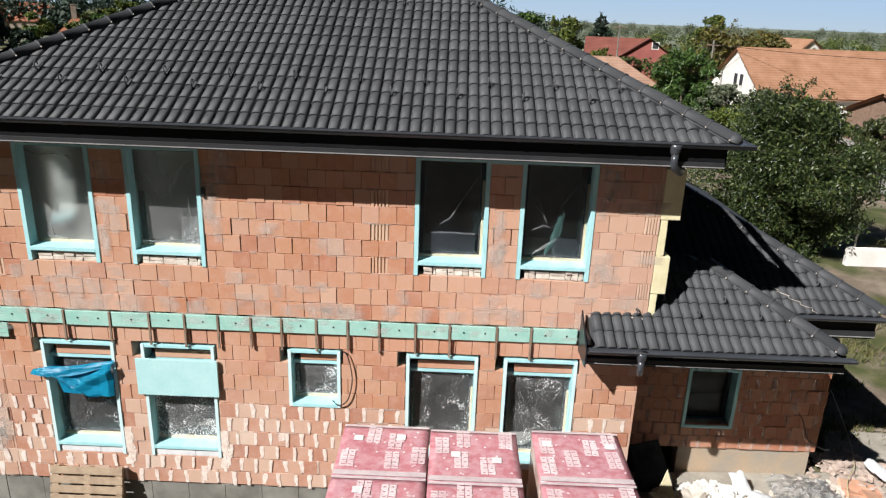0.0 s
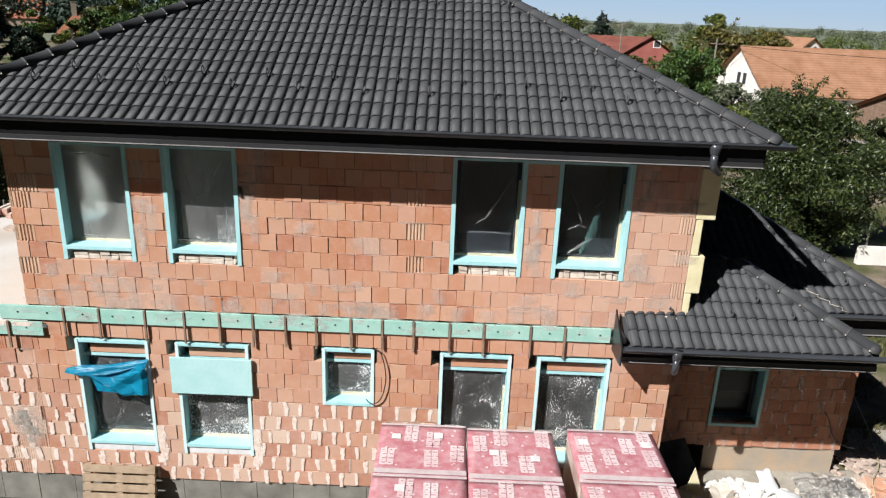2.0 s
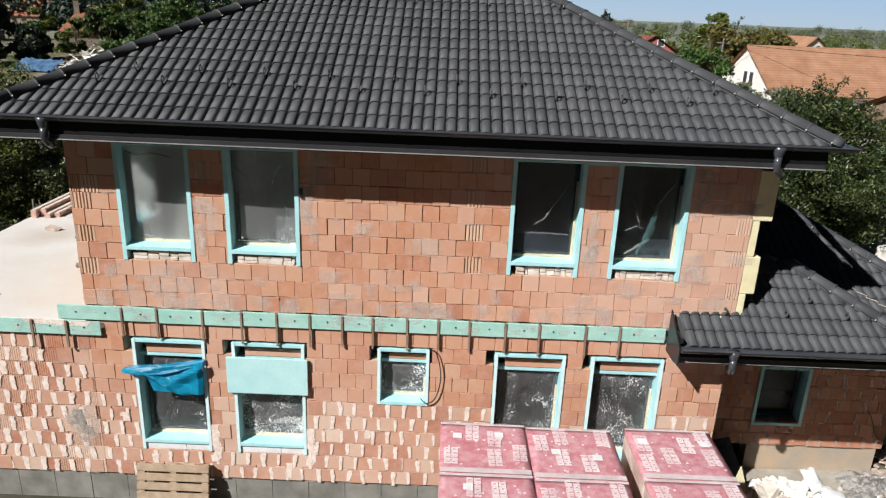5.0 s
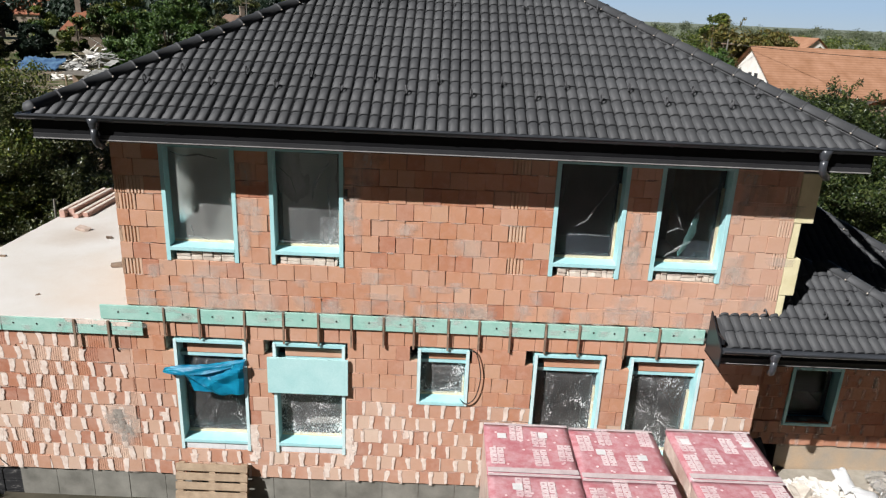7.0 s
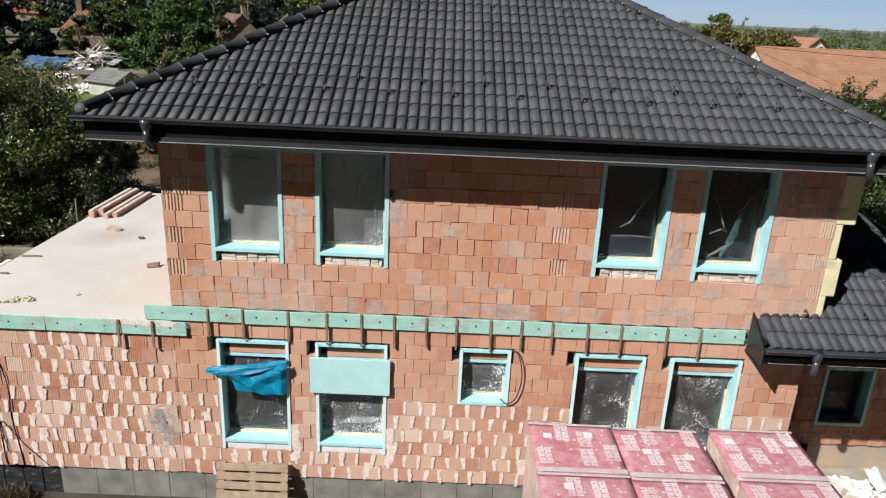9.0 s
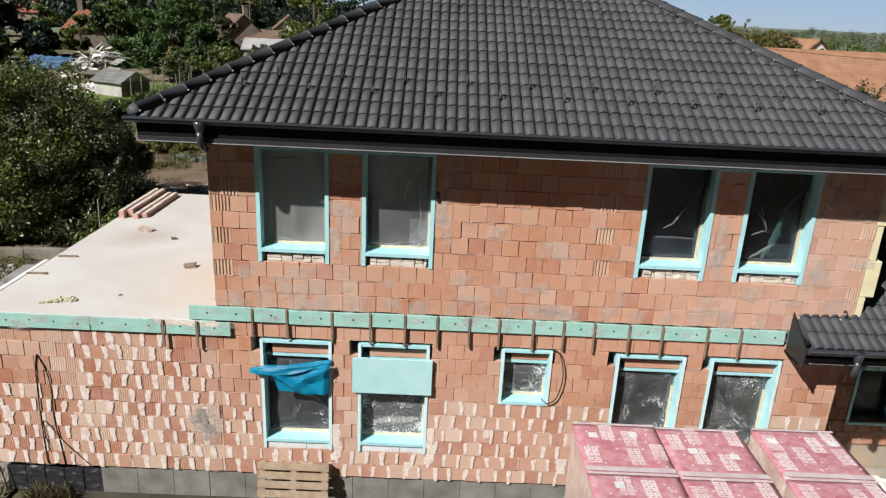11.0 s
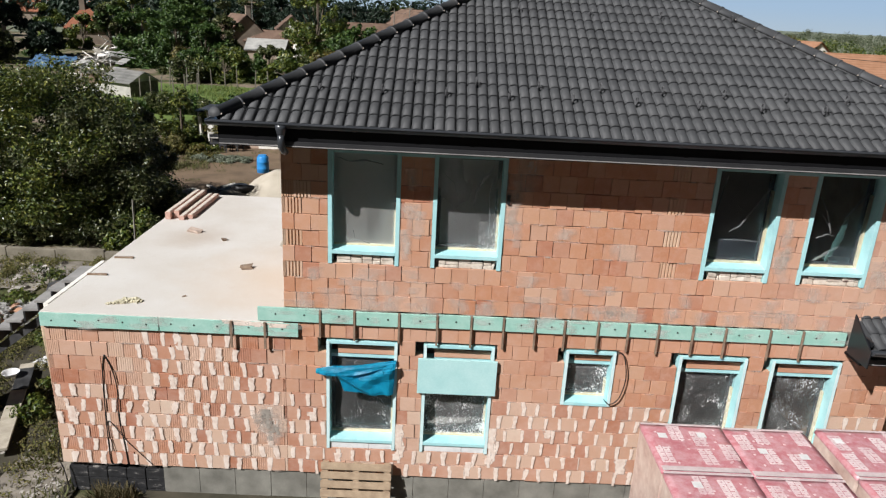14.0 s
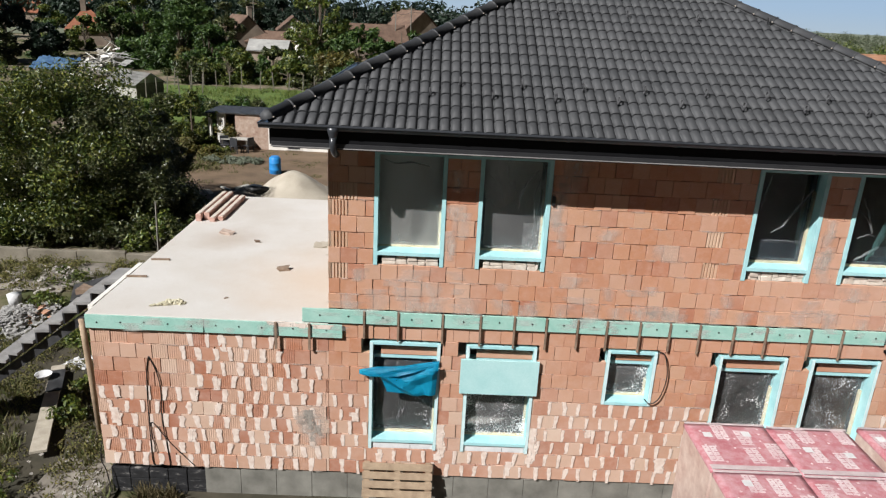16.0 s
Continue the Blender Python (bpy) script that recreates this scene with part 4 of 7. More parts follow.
def fold(win, pts, width, material=None):
    """A narrow double fold of film: a ribbon that tapers at both ends, ridged along its middle."""
    bm = bmesh.new()
    rows_ = []
    n = 14
    ps = [Vector((p[0], 0, p[1])) for p in pts]
    for k in range(n + 1):
        f = k / n * (len(ps) - 1)
        i = min(int(f), len(ps) - 2)
        q = ps[i].lerp(ps[i + 1], f - i)
        d = (ps[i + 1] - ps[i]).normalized()
        side = Vector((-d.z, 0, d.x)) * width * (0.12 + math.sin(math.pi * k / n) ** 0.6) * (0.8 + 0.5 * noise.noise((k * 0.7, pts[0][0], 3.0)))
        y = 0.075 + 0.03 * noise.noise((k * 0.35, pts[0][0] * 3, 5.0))
        rows_.append([bm.verts.new(q + side * 0.5 + Vector((0, y, 0))), bm.verts.new(q + Vector((0, y - 0.03, 0))), bm.verts.new(q - side * 0.5 + Vector((0, y + 0.01, 0)))])
    for r0, r1 in zip(rows_, rows_[1:]):
        for j in (0, 1):
            bm.faces.new((r0[j], r0[j + 1], r1[j + 1], r1[j]))
    ob = smooth(part("film_fold", bm, material or M_FILM_FOLD, win, "bright doubled fold of the film"))
    ob.visible_shadow = False


for i, (a, b) in enumerate(UPPER):
    milky = i < 2
    uw = window(i + 1, a, b, 4.25, 6.0, (M_FILM_STREAK, M_FILM_MILKY, M_FILM_CLEAR, M_FILM_CLEAR)[i], 0.012 if milky else 0.06, 1.3 + 2.1 * i,
           "upper window hole lined with turquoise foam, covered in milky plastic film" if milky else "upper window hole lined with turquoise foam, hung with loose clear film")
    if i == 0:
        fold(uw, [(a + 0.14, 5.86), (a + 0.3, 5.80), (a + 0.55, 5.83), (a + 0.8, 5.78)], 0.03)
        fold(uw, [(a + 0.3, 4.62), (a + 0.5, 4.60), (a + 0.62, 4.57)], 0.015)
        fold(uw, [(a + 0.36, 4.78), (a + 0.38, 4.70), (a + 0.40, 4.62)], 0.012)
    if i == 1:
        fold(uw, [(a + 0.86, 5.80), (a + 0.72, 5.62), (a + 0.62, 5.42), (a + 0.60, 5.22)], 0.05)
        fold(uw, [(a + 0.90, 5.70), (a + 0.82, 5.40), (a + 0.86, 5.0), (a + 0.84, 4.7)], 0.022)
        fold(uw, [(a + 0.14, 5.70), (a + 0.3, 5.55), (a + 0.38, 5.3)], 0.018)
        fold(uw, [(a + 0.12, 4.6), (a + 0.4, 4.58), (a + 0.6, 4.62)], 0.02)
        sp = part('film_overlap', film_sheet(b - 0.36, b - 0.08, 4.52, 4.98, 0.11, 0.015, 43.0, 10, 8), M_FILM_FLECKED, uw, 'corner of the film flecked with splashes and painted glints')
        sp.visible_shadow = False
    if i == 2:
        fold(uw, [(a + 0.36, 5.02), (a + 0.50, 5.10), (a + 0.60, 5.28), (a + 0.70, 5.42), (a + 0.88, 5.74)], 0.035)
        fold(uw, [(a + 0.12, 5.35), (a + 0.16, 5.6), (a + 0.2, 5.86)], 0.02)
        fold(uw, [(a + 0.26, 4.885), (a + 0.5, 4.89), (a + 0.86, 4.88)], 0.014)
        hz = part('film_overlap', film_sheet(a + 0.24, b - 0.17, 4.52, 4.90, 0.10, 0.015, 41.0, 10, 8), M_FILM_HAZE, uw, 'dusty lower layer of film')
        hz.visible_shadow = False
    if i == 3:
        fold(uw, [(a + 0.16, 5.6), (a + 0.3, 5.35), (a + 0.40, 5.06)], 0.02)
        fold(uw, [(a + 0.14, 5.42), (a + 0.28, 5.28), (a + 0.40, 5.1)], 0.012)
        fold(uw, [(a + 0.22, 4.62), (a + 0.4, 4.74), (a + 0.56, 4.86)], 0.055)
        fold(uw, [(a + 0.40, 4.62), (a + 0.56, 4.95), (a + 0.62, 5.3)], 0.13, M_FILM_SHEEN)
        fold(uw, [(a + 0.56, 5.3), (a + 0.7, 5.5), (a + 0.88, 5.75)], 0.04)
        fold(uw, [(a + 0.2, 4.98), (a + 0.34, 5.05), (a + 0.46, 5.02)], 0.02)
        hz = part('film_overlap', film_sheet(a + 0.5, b - 0.15, 4.52, 4.86, 0.10, 0.015, 47.0, 10, 8), M_FILM_HAZE, uw, 'dusty lower layer of film')
        hz.visible_shadow = False
for i, (a, b) in enumerate(LOWER):
    window(5 + i, a, b, 1.0, 2.96, M_FILM_DENSE if i == 1 else M_FILM_FLECKED, 0.06, 11.7 + 1.9 * i, "ground floor window lined with turquoise foam, its film flecked with splashes and painted glints",
           head=0.05, sill_at=0.13, box_h=0.22, fill=M_WHITE, jamb=0.052)
window(9, 3.74, 4.54, 2.0, 2.97, M_FILM_DENSE, 0.05, 23.1, "small square window lined with turquoise foam, its film flecked with splashes and painted glints", head=0.05, sill_at=0.0, box_h=0.17, jamb=0.052)
window(10, PW[0], PW[1], PW[2] - 0.08, PW[3], M_FILM_SHADE, 0.03, 31.0, "wing window lined with turquoise foam in the shade of the eaves", sill_at=0.0, y=1.6, foam=False)
side_win = thing("window_11", "side window hole lined with turquoise foam, seen through the film", "window", kind="structure")
for a in ((SY0, SY0 + 0.05, 4.25, 5.996), (SY0 + 0.05, SY1 - 0.05, 5.93, 5.996), (SY0 + 0.05, SY1 - 0.05, 4.25, 4.35)):
    part("lining_board", bx(XL - 0.02, XL + 0.32, *a, bevel=0.004), M_XPS, side_win, "turquoise foam lining")
part("reveal", bx(XL - 0.02, XL + 0.32, SY1 - 0.05, SY1, 4.25, 5.996, bevel=0.004), M_WHITE, side_win, "white plastered reveal")
# top strips of foam between the paired upper windows
for a, b in ((1.06, 1.54), (6.66, 7.10)):
    single("foam_strip", bx(a + 0.004, b - 0.004, -0.02, -0.006, 5.93, 5.995, bevel=0.003), M_XPS, "thin turquoise foam strip under the eaves", "insulation")

# ==== roofs ====
SLOPE = 0.5


def tile_mesh(name, material, w=0.30, length=0.335, thick=0.018):
    """One double-roll tile: x across, y up the slope, z out of the roof."""
    bm = bmesh.new()
    prof = []
    for k in range(2):
        for u, h in ((0.0, -0.006), (0.06, -0.006), (0.12, 0.012), (0.22, 0.029), (0.40, 0.038), (0.62, 0.040), (0.80, 0.037), (0.90, 0.028), (0.955, 0.006)):
            prof.append(((k + u) * w / 2, h))
    prof.append((w, -0.006))
    rows = []
    for y, dz in ((0, 0.026), (length, 0.002)):
        rows.append([bm.verts.new((x, y, h + dz)) for x, h in prof])
    low = [bm.verts.new((x, 0.0, h + 0.026 - thick - 0.006)) for x, h in prof]
    for i in range(len(prof) - 1):
        bm.faces.new((rows[0][i], rows[0][i + 1], rows[1][i + 1], rows[1][i]))
        bm.faces.new((low[i], low[i + 1], rows[0][i + 1], rows[0][i]))
    bmesh.ops.recalc_face_normals(bm, faces=bm.faces[:])
    me = bpy.data.meshes.new(name)
    bm.to_mesh(me)
    bm.free()
    for p in me.polygons:
        p.use_smooth = len(p.vertices) == 4 and p.normal.z > 0.3
    me.materials.append(material)
    return me


TILE = tile_mesh("roof_tile", M_TILE)
TILE_V = np.array([v.co[:] for v in TILE.vertices])
TILE_F = [tuple(p.vertices) for p in TILE.polygons]
PITCH = math.atan(SLOPE)


def tile_slope(roof, x_from, x_to, y0, z0, courses, gauge, limit, seed, left=None, right=None, nearest=None):
    """Tiles on a slope that faces the front. left and right give the slope's edges at a plan y; tiles past them are clipped."""
    rng = random.Random(seed)
    verts, faces = [], []
    made = 0
    ups = []
    for c in range(courses):
        y = y0 + c * gauge * math.cos(PITCH)
        z = z0 + c * gauge * math.sin(PITCH)
        ymid = y + 0.5 * gauge
        xa = max(x_from, left(ymid) if left else -99)
        xb = min(x_to, right(ymid) if right else 99)
        x = x_from + math.floor((xa - x_from) / 0.30) * 0.30
        while x < xb:
            s, e = max(x, xa), min(x + 0.30, xb)
            if e - s > 0.05:
                m = pose(x, y, z + rng.uniform(-0.002, 0.002), math.degrees(PITCH) + rng.uniform(-0.5, 0.5), rng.uniform(-0.3, 0.3), rng.uniform(-0.25, 0.25))
                full = s == x and abs(e - x - 0.30) < 1e-6
                if full and made < limit and (nearest is None or nearest(x, c)):
                    ob = new("roof_tile", TILE)
                    ob.parent = roof
                    ob.matrix_basis = m
                    made += 1
                else:
                    i0 = len(verts)
                    for v in TILE_V:
                        p = m @ Vector(v)
                        p.x = min(max(p.x, s), e)
                        verts.append(p[:])
                    faces += [tuple(i0 + k for k in f) for f in TILE_F]
            x += 0.30
    if verts:
        rest = raw_mesh("further_tiles", verts, faces, M_TILE_I, roof)
        for p in rest.data.polygons:
            p.use_smooth = p.normal.z > 0.3
        rest["kind"] = "stuff"


def ridge_caps(roof, a, b, r=0.105, step=0.36):
    """Overlapping half-round caps from a up to b, each with a raised collar."""
    a, b = Vector(a), Vector(b)
    d = (b - a).normalized()
    side = d.cross(Vector((0, 0, 1))).normalized()
    up = side.cross(d).normalized()
    n = int((b - a).length / step)
    bm = bmesh.new()
    tube(bm, [a - up * 0.05, (a + b) / 2 - up * 0.05, b - up * 0.05], 0.085, 8)
    part("hip_bedding", bm, M_TILE, roof, "dark bedding under the caps")
    for i in range(n):
        bm = bmesh.new()
        rings = []
        for f, rr in ((-0.04, r * 1.10), (0.03, r * 1.10), (0.031, r * 1.02), (1.05, r * 0.96)):
            base = a + d * (i + f) * step
            ring = []
            for k in range(9):
                t = math.pi * k / 8
                ring.append(bm.verts.new(base + side * math.cos(t) * rr + up * (math.sin(t) * rr * 0.85 - 0.02)))
            rings.append(ring)
        for p, q in zip(rings, rings[1:]):
            for k in range(8):
                bm.faces.new((p[k], p[k + 1], q[k + 1], q[k]))
        if i == 0:
            cap = [rings[0]]
            for dd, kk in ((0.04, 0.93), (0.075, 0.72), (0.095, 0.4)):
                base = a - d * (dd + 0.015)
                cap.append([bm.verts.new(base + side * math.cos(math.pi * k / 8) * r * 1.1 * kk + up * (math.sin(math.pi * k / 8) * r * 0.93 * kk - 0.02)) for k in range(9)])
            for p, q in zip(cap, cap[1:]):
                for k in range(8):
                    bm.faces.new((p[k + 1], p[k], q[k], q[k + 1]))
            bm.faces.new(cap[-1])
        bm.faces.new(rings[0] if i else rings[-1])
        bmesh.ops.recalc_face_normals(bm, faces=bm.faces[:])
        cap_ob = smooth(part("ridge_cap", bm, M_TILE, roof))
        front = side if side.y < 0 else -side
        at = a + d * i * step + front * r * 1.16 - up * 0.012
        part("clip", bx(at.x - 0.007, at.x + 0.007, at.y - 0.007, at.y + 0.007, at.z - 0.008, at.z + 0.008), M_STONE, cap_ob, "pale cap clip")


def gutter(thing_, x0, x1, y, z, r=0.065):
    """Half-round gutter along x with a rolled lip; y and z of its axis."""
    bm = bmesh.new()
    prof = [(y - r - 0.012, z + 0.006), (y - r - 0.012, z - 0.006)]
    prof += [(y - r * math.cos(t), z - r * math.sin(t)) for t in [math.pi * k / 10 for k in range(11)]]
    inner = [(y + (r - 0.006) * math.cos(t), z - (r - 0.006) * math.sin(t)) for t in [math.pi * k / 10 for k in range(11)]]
    prof += inner + [(y - r + 0.004, z + 0.008)]
    a = [bm.verts.new((x0, p[0], p[1])) for p in prof]
    b = [bm.verts.new((x1, p[0], p[1])) for p in prof]
    for i in range(len(prof)):
        j = (i + 1) % len(prof)
        bm.faces.new((a[i], a[j], b[j], b[i]))
    for x in (x0, x1):
        cap = [bm.verts.new((x, y - r * math.cos(t), z - r * math.sin(t))) for t in [math.pi * k / 10 for k in range(11)]]
        bm.faces.new(cap)
    bmesh.ops.recalc_face_normals(bm, faces=bm.faces[:])
    g = part("gutter", bm, M_GUTTER, thing_, "anthracite half-round gutter")
    x = x0 + 0.5
    while x < x1 - 0.2:
        bm = bmesh.new()
        pts = [(x, y - (r + 0.006) * math.cos(t), z - (r + 0.006) * math.sin(t)) for t in [math.pi * k / 10 for k in range(11)]]
        ra = [bm.verts.new((p[0] - 0.018, p[1], p[2])) for p in pts]
        rc = [bm.verts.new((p[0] + 0.018, p[1], p[2])) for p in pts]
        for i in range(10):
            bm.faces.new((ra[i], ra[i + 1], rc[i + 1], rc[i]))
        part("bracket", bm, M_GUTTER, g)
        x += 0.72
    return g


def outlet(thing_, x, y, z, side=0.03):
    """Funnel under the gutter and a short swan-neck, cut off before the wall."""
    bm = bmesh.new()
    tube(bm, [(x, y, z + 0.01), (x, y, z - 0.05), (x, y, z - 0.10), (x, y - 0.005, z - 0.14)], 0.085, 14, 0.048)
    tube(bm, [(x, y - 0.01, z - 0.12), (x, y - 0.012, z - 0.22), (x + 0.1 * side, y, z - 0.28), (x + 0.5 * side, y + 0.035, z - 0.33), (x + side, y + 0.10, z - 0.37)], 0.047, 14)
    smooth(part("outlet", bm, M_GUTTER, thing_, "anthracite outlet pipe cut short under the gutter"))


# main hip roof
CL, CR = -0.90, 9.13          # hip lines: x - y = CL, x + y = CR
YE = -0.60                    # lowest tile edge
ZE = 6.375                    # roof surface at that edge
MID = (CR + CL) / 2
HALF = (CR - CL) / 2 - YE
house_roof = thing("hipped_roof", "hipped roof of charcoal double-roll concrete tiles, brand new", "roof")
bm = bmesh.new()
apex_y = YE + HALF
za = ZE - 0.03 + HALF * SLOPE
c1, c2 = (CL + YE, YE, ZE - 0.03), (CR - YE, YE, ZE - 0.03)
back = apex_y + 0.9 + HALF
p1, p2 = (MID, apex_y, za), (MID, apex_y + 0.9, za)
c3, c4 = (CR - YE, back, ZE - 0.03), (CL + YE, back, ZE - 0.03)
v = {k: bm.verts.new(p) for k, p in dict(a=c1, b=c2, c=c3, d=c4, p=p1, q=p2).items()}
for f in ("abp", "bcqp", "cdq", "dapq"):
    bm.faces.new([v[k] for k in f])
bm.faces.new([v[k] for k in "dcba"])
bmesh.ops.recalc_face_normals(bm, faces=bm.faces[:])
part("roof_deck", bm, M_TILE_I, house_roof, "dark roof deck")
tile_slope(house_roof, CL + YE, CR - YE, YE, ZE, 20, 0.30, 300, 1, left=lambda y: CL + y, right=lambda y: CR - y, nearest=lambda x, c: c < 10)
hip_top = HALF - 0.3
ridge_caps(house_roof, (CL + YE + 0.10, YE + 0.10, ZE + 0.13), (CL + YE + hip_top, YE + hip_top, ZE + 0.08 + hip_top * SLOPE))
ridge_caps(house_roof, (CR - YE - 0.04, YE + 0.04, ZE + 0.11), (CR - YE - hip_top, YE + hip_top, ZE + 0.08 + hip_top * SLOPE))


def hooks(roof, items, y0, z0, gauge):
    """Snow hooks: a bent steel strap standing out of the tile field."""
    for x, c in items:
        y, z = y0 + c * gauge * math.cos(PITCH), z0 + c * gauge * math.sin(PITCH)
        bm = bmesh.new()
        m = pose(x, y, z + 0.05, math.degrees(PITCH))
        boxm(bm, m @ pose(0, 0.07, 0.0), 0.03, 0.16, 0.005)
        tube(bm, [m @ Vector(p) for p in ((0, 0.0, 0.0), (0, -0.03, 0.03), (0, -0.035, 0.075), (0, -0.012, 0.115), (0, 0.028, 0.115), (0, 0.05, 0.085), (0, 0.045, 0.05))], 0.011, 6)
        part("snow_hook", bm, M_GALV, roof, "small bent galvanised snow hook")


hk = []
for i in range(12):
    hk.append((-0.15 + i * 0.90, 2.75))
    hk.append((-0.62 + i * 0.90, 3.8))
hk = [(x, c) for x, c in hk if CL + 0.5 < x - (c - 2) * 0.27 and x + (c - 2) * 0.27 < CR - 0.2]
for i in range(4):
    hk.append((2.82 + i * 1.2, 11.6))
hooks(house_roof, hk, YE, ZE, 0.30)

eaves = thing("eaves_box", "anthracite sheet-metal eaves with gutter round the main roof", "eaves")
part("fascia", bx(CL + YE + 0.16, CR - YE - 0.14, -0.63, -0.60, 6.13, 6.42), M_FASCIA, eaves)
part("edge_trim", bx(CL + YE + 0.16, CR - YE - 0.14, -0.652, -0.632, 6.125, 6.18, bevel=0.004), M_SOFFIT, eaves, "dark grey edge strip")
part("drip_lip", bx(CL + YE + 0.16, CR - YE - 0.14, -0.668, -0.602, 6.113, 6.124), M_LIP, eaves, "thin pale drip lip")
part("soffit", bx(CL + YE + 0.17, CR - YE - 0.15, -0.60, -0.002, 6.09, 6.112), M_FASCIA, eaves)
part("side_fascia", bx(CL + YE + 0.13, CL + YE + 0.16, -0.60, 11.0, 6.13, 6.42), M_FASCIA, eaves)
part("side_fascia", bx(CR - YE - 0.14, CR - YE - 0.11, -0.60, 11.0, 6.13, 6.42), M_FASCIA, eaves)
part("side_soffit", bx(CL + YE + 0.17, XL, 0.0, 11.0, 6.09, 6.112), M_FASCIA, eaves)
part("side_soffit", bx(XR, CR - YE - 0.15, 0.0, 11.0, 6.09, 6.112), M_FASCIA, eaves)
for turn, x, a, b in ((90, -9.83, -0.70, 11.0), (-90, -1.43, -11.0, 0.70)):
    side_gutter = gutter(eaves, a, b, x, 6.425)
    side_gutter.rotation_euler = (0, 0, radians(turn))
gutter(eaves, CL + YE + 0.02, CR - YE + 0.19, -0.705, 6.425)
outlet(eaves, -0.50, -0.72, 6.40)
outlet(eaves, 8.92, -0.72, 6.40, 0.13)

# low side roof with the porch hip, and the longer wing roof behind it
PY, PZ = -0.56, 3.455
porch = thing("porch_roof", "low hipped porch roof of charcoal concrete tiles", "roof")
PC = 11.20
bm = bmesh.new()
top = 1.25
pts = dict(a=(8.2, PY, PZ - 0.03), b=(PC - PY, PY, PZ - 0.03), c=(PC - top, top, PZ - 0.03 + (top - PY) * SLOPE), d=(8.2, top, PZ - 0.03 + (top - PY) * SLOPE),
           e=(PC - PY, PY + 3.2, PZ - 0.03), f=(8.2, PY + 3.2, PZ - 0.2))
v = {k: bm.verts.new(p) for k, p in pts.items()}
for f in ("abcd", "bec", "cefd", "fad"):
    bm.faces.new([v[k] for k in f])
bmesh.ops.recalc_face_normals(bm, faces=bm.faces[:])
part("roof_deck", bm, M_TILE_I, porch, "dark roof deck")
tile_slope(porch, 8.24, PC - PY, PY, PZ, 6, 0.30, 300, 2, right=lambda y: PC - y)
ridge_caps(porch, (PC - PY - 0.08, PY + 0.08, PZ + 0.12), (PC - 1.02, 1.02, PZ + 0.08 + (1.02 - PY) * SLOPE))
hooks(porch, [(8.9 + 0.9 * i, 2) for i in range(3)] + [(9.35 + 0.9 * i, 3) for i in range(2)], PY, PZ, 0.30)
bm = bmesh.new()
pl = [bm.verts.new((x, y, z)) for x in (8.09, 8.11) for y, z in ((PY - 0.08, 3.20), (PY - 0.08, 3.47), (-0.09, 3.84), (-0.09, 3.20))]
for f in ((0, 1, 2, 3), (7, 6, 5, 4), (0, 4, 5, 1), (1, 5, 6, 2), (2, 6, 7, 3), (3, 7, 4, 0)):
    bm.faces.new([pl[i] for i in f])
bmesh.ops.recalc_face_normals(bm, faces=bm.faces[:])
part("end_plate", bm, M_METAL, porch, "bent anthracite end plate")
part("step_flashing", bx(8.125, 8.16, PY, -0.1, 3.52, 3.60), M_METAL, porch)
porch_eaves = thing("porch_eaves", "anthracite sheet-metal eaves and gutter of the porch", "eaves")
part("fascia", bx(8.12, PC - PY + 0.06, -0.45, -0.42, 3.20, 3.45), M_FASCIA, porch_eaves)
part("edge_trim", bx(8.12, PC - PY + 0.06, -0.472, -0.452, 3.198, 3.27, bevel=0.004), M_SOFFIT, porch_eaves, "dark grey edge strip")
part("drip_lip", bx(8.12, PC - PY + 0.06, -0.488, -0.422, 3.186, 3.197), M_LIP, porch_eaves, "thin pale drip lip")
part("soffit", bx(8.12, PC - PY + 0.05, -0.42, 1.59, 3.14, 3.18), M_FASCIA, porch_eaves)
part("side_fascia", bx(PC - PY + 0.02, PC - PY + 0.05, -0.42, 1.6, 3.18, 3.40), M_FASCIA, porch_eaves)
gutter(porch_eaves, 8.12, PC - PY + 0.10, -0.63, 3.475)
outlet(porch_eaves, 8.88, -0.63, 3.455)

wing = thing("wing_roof", "low hipped wing roof of charcoal concrete tiles", "roof")
WY, WC = 0.85, 14.0
WZ = 3.08 + WY * SLOPE
bm = bmesh.new()
wt = 5.2
pts = dict(a=(9.1, WY, WZ - 0.03), b=(WC - WY, WY, WZ - 0.03), c=(WC - wt, wt, WZ - 0.03 + (wt - WY) * SLOPE), d=(9.1, wt, WZ - 0.03 + (wt - WY) * SLOPE),
           e=(WC - WY, 9.5, WZ - 0.03), f=(9.1, 9.5, WZ - 0.03))
v = {k: bm.verts.new(p) for k, p in pts.items()}
for f in ("abcd", "bec", "cefd"):
    bm.faces.new([v[k] for k in f])
bmesh.ops.recalc_face_normals(bm, faces=bm.faces[:])
part("roof_deck", bm, M_TILE_I, wing, "dark roof deck")
tile_slope(wing, 9.15, WC - WY, WY, WZ, 16, 0.30, 200, 3, right=lambda y: WC - y, nearest=lambda x, c: x > 10.5)
ridge_caps(wing, (WC - WY - 0.08, WY + 0.08, WZ + 0.12), (WC - 4.9, 4.9, WZ + 0.08 + (4.9 - WY) * SLOPE))
hooks(wing, [(12.2, 2), (11.4, 3), (12.0, 4)], WY, WZ, 0.30)
wing_eaves = thing("wing_eaves", "anthracite sheet-metal eaves and gutter of the wing", "eaves")
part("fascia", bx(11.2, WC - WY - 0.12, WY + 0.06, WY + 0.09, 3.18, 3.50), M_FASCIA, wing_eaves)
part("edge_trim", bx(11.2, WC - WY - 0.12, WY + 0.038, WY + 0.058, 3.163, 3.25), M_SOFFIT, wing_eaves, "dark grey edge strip")
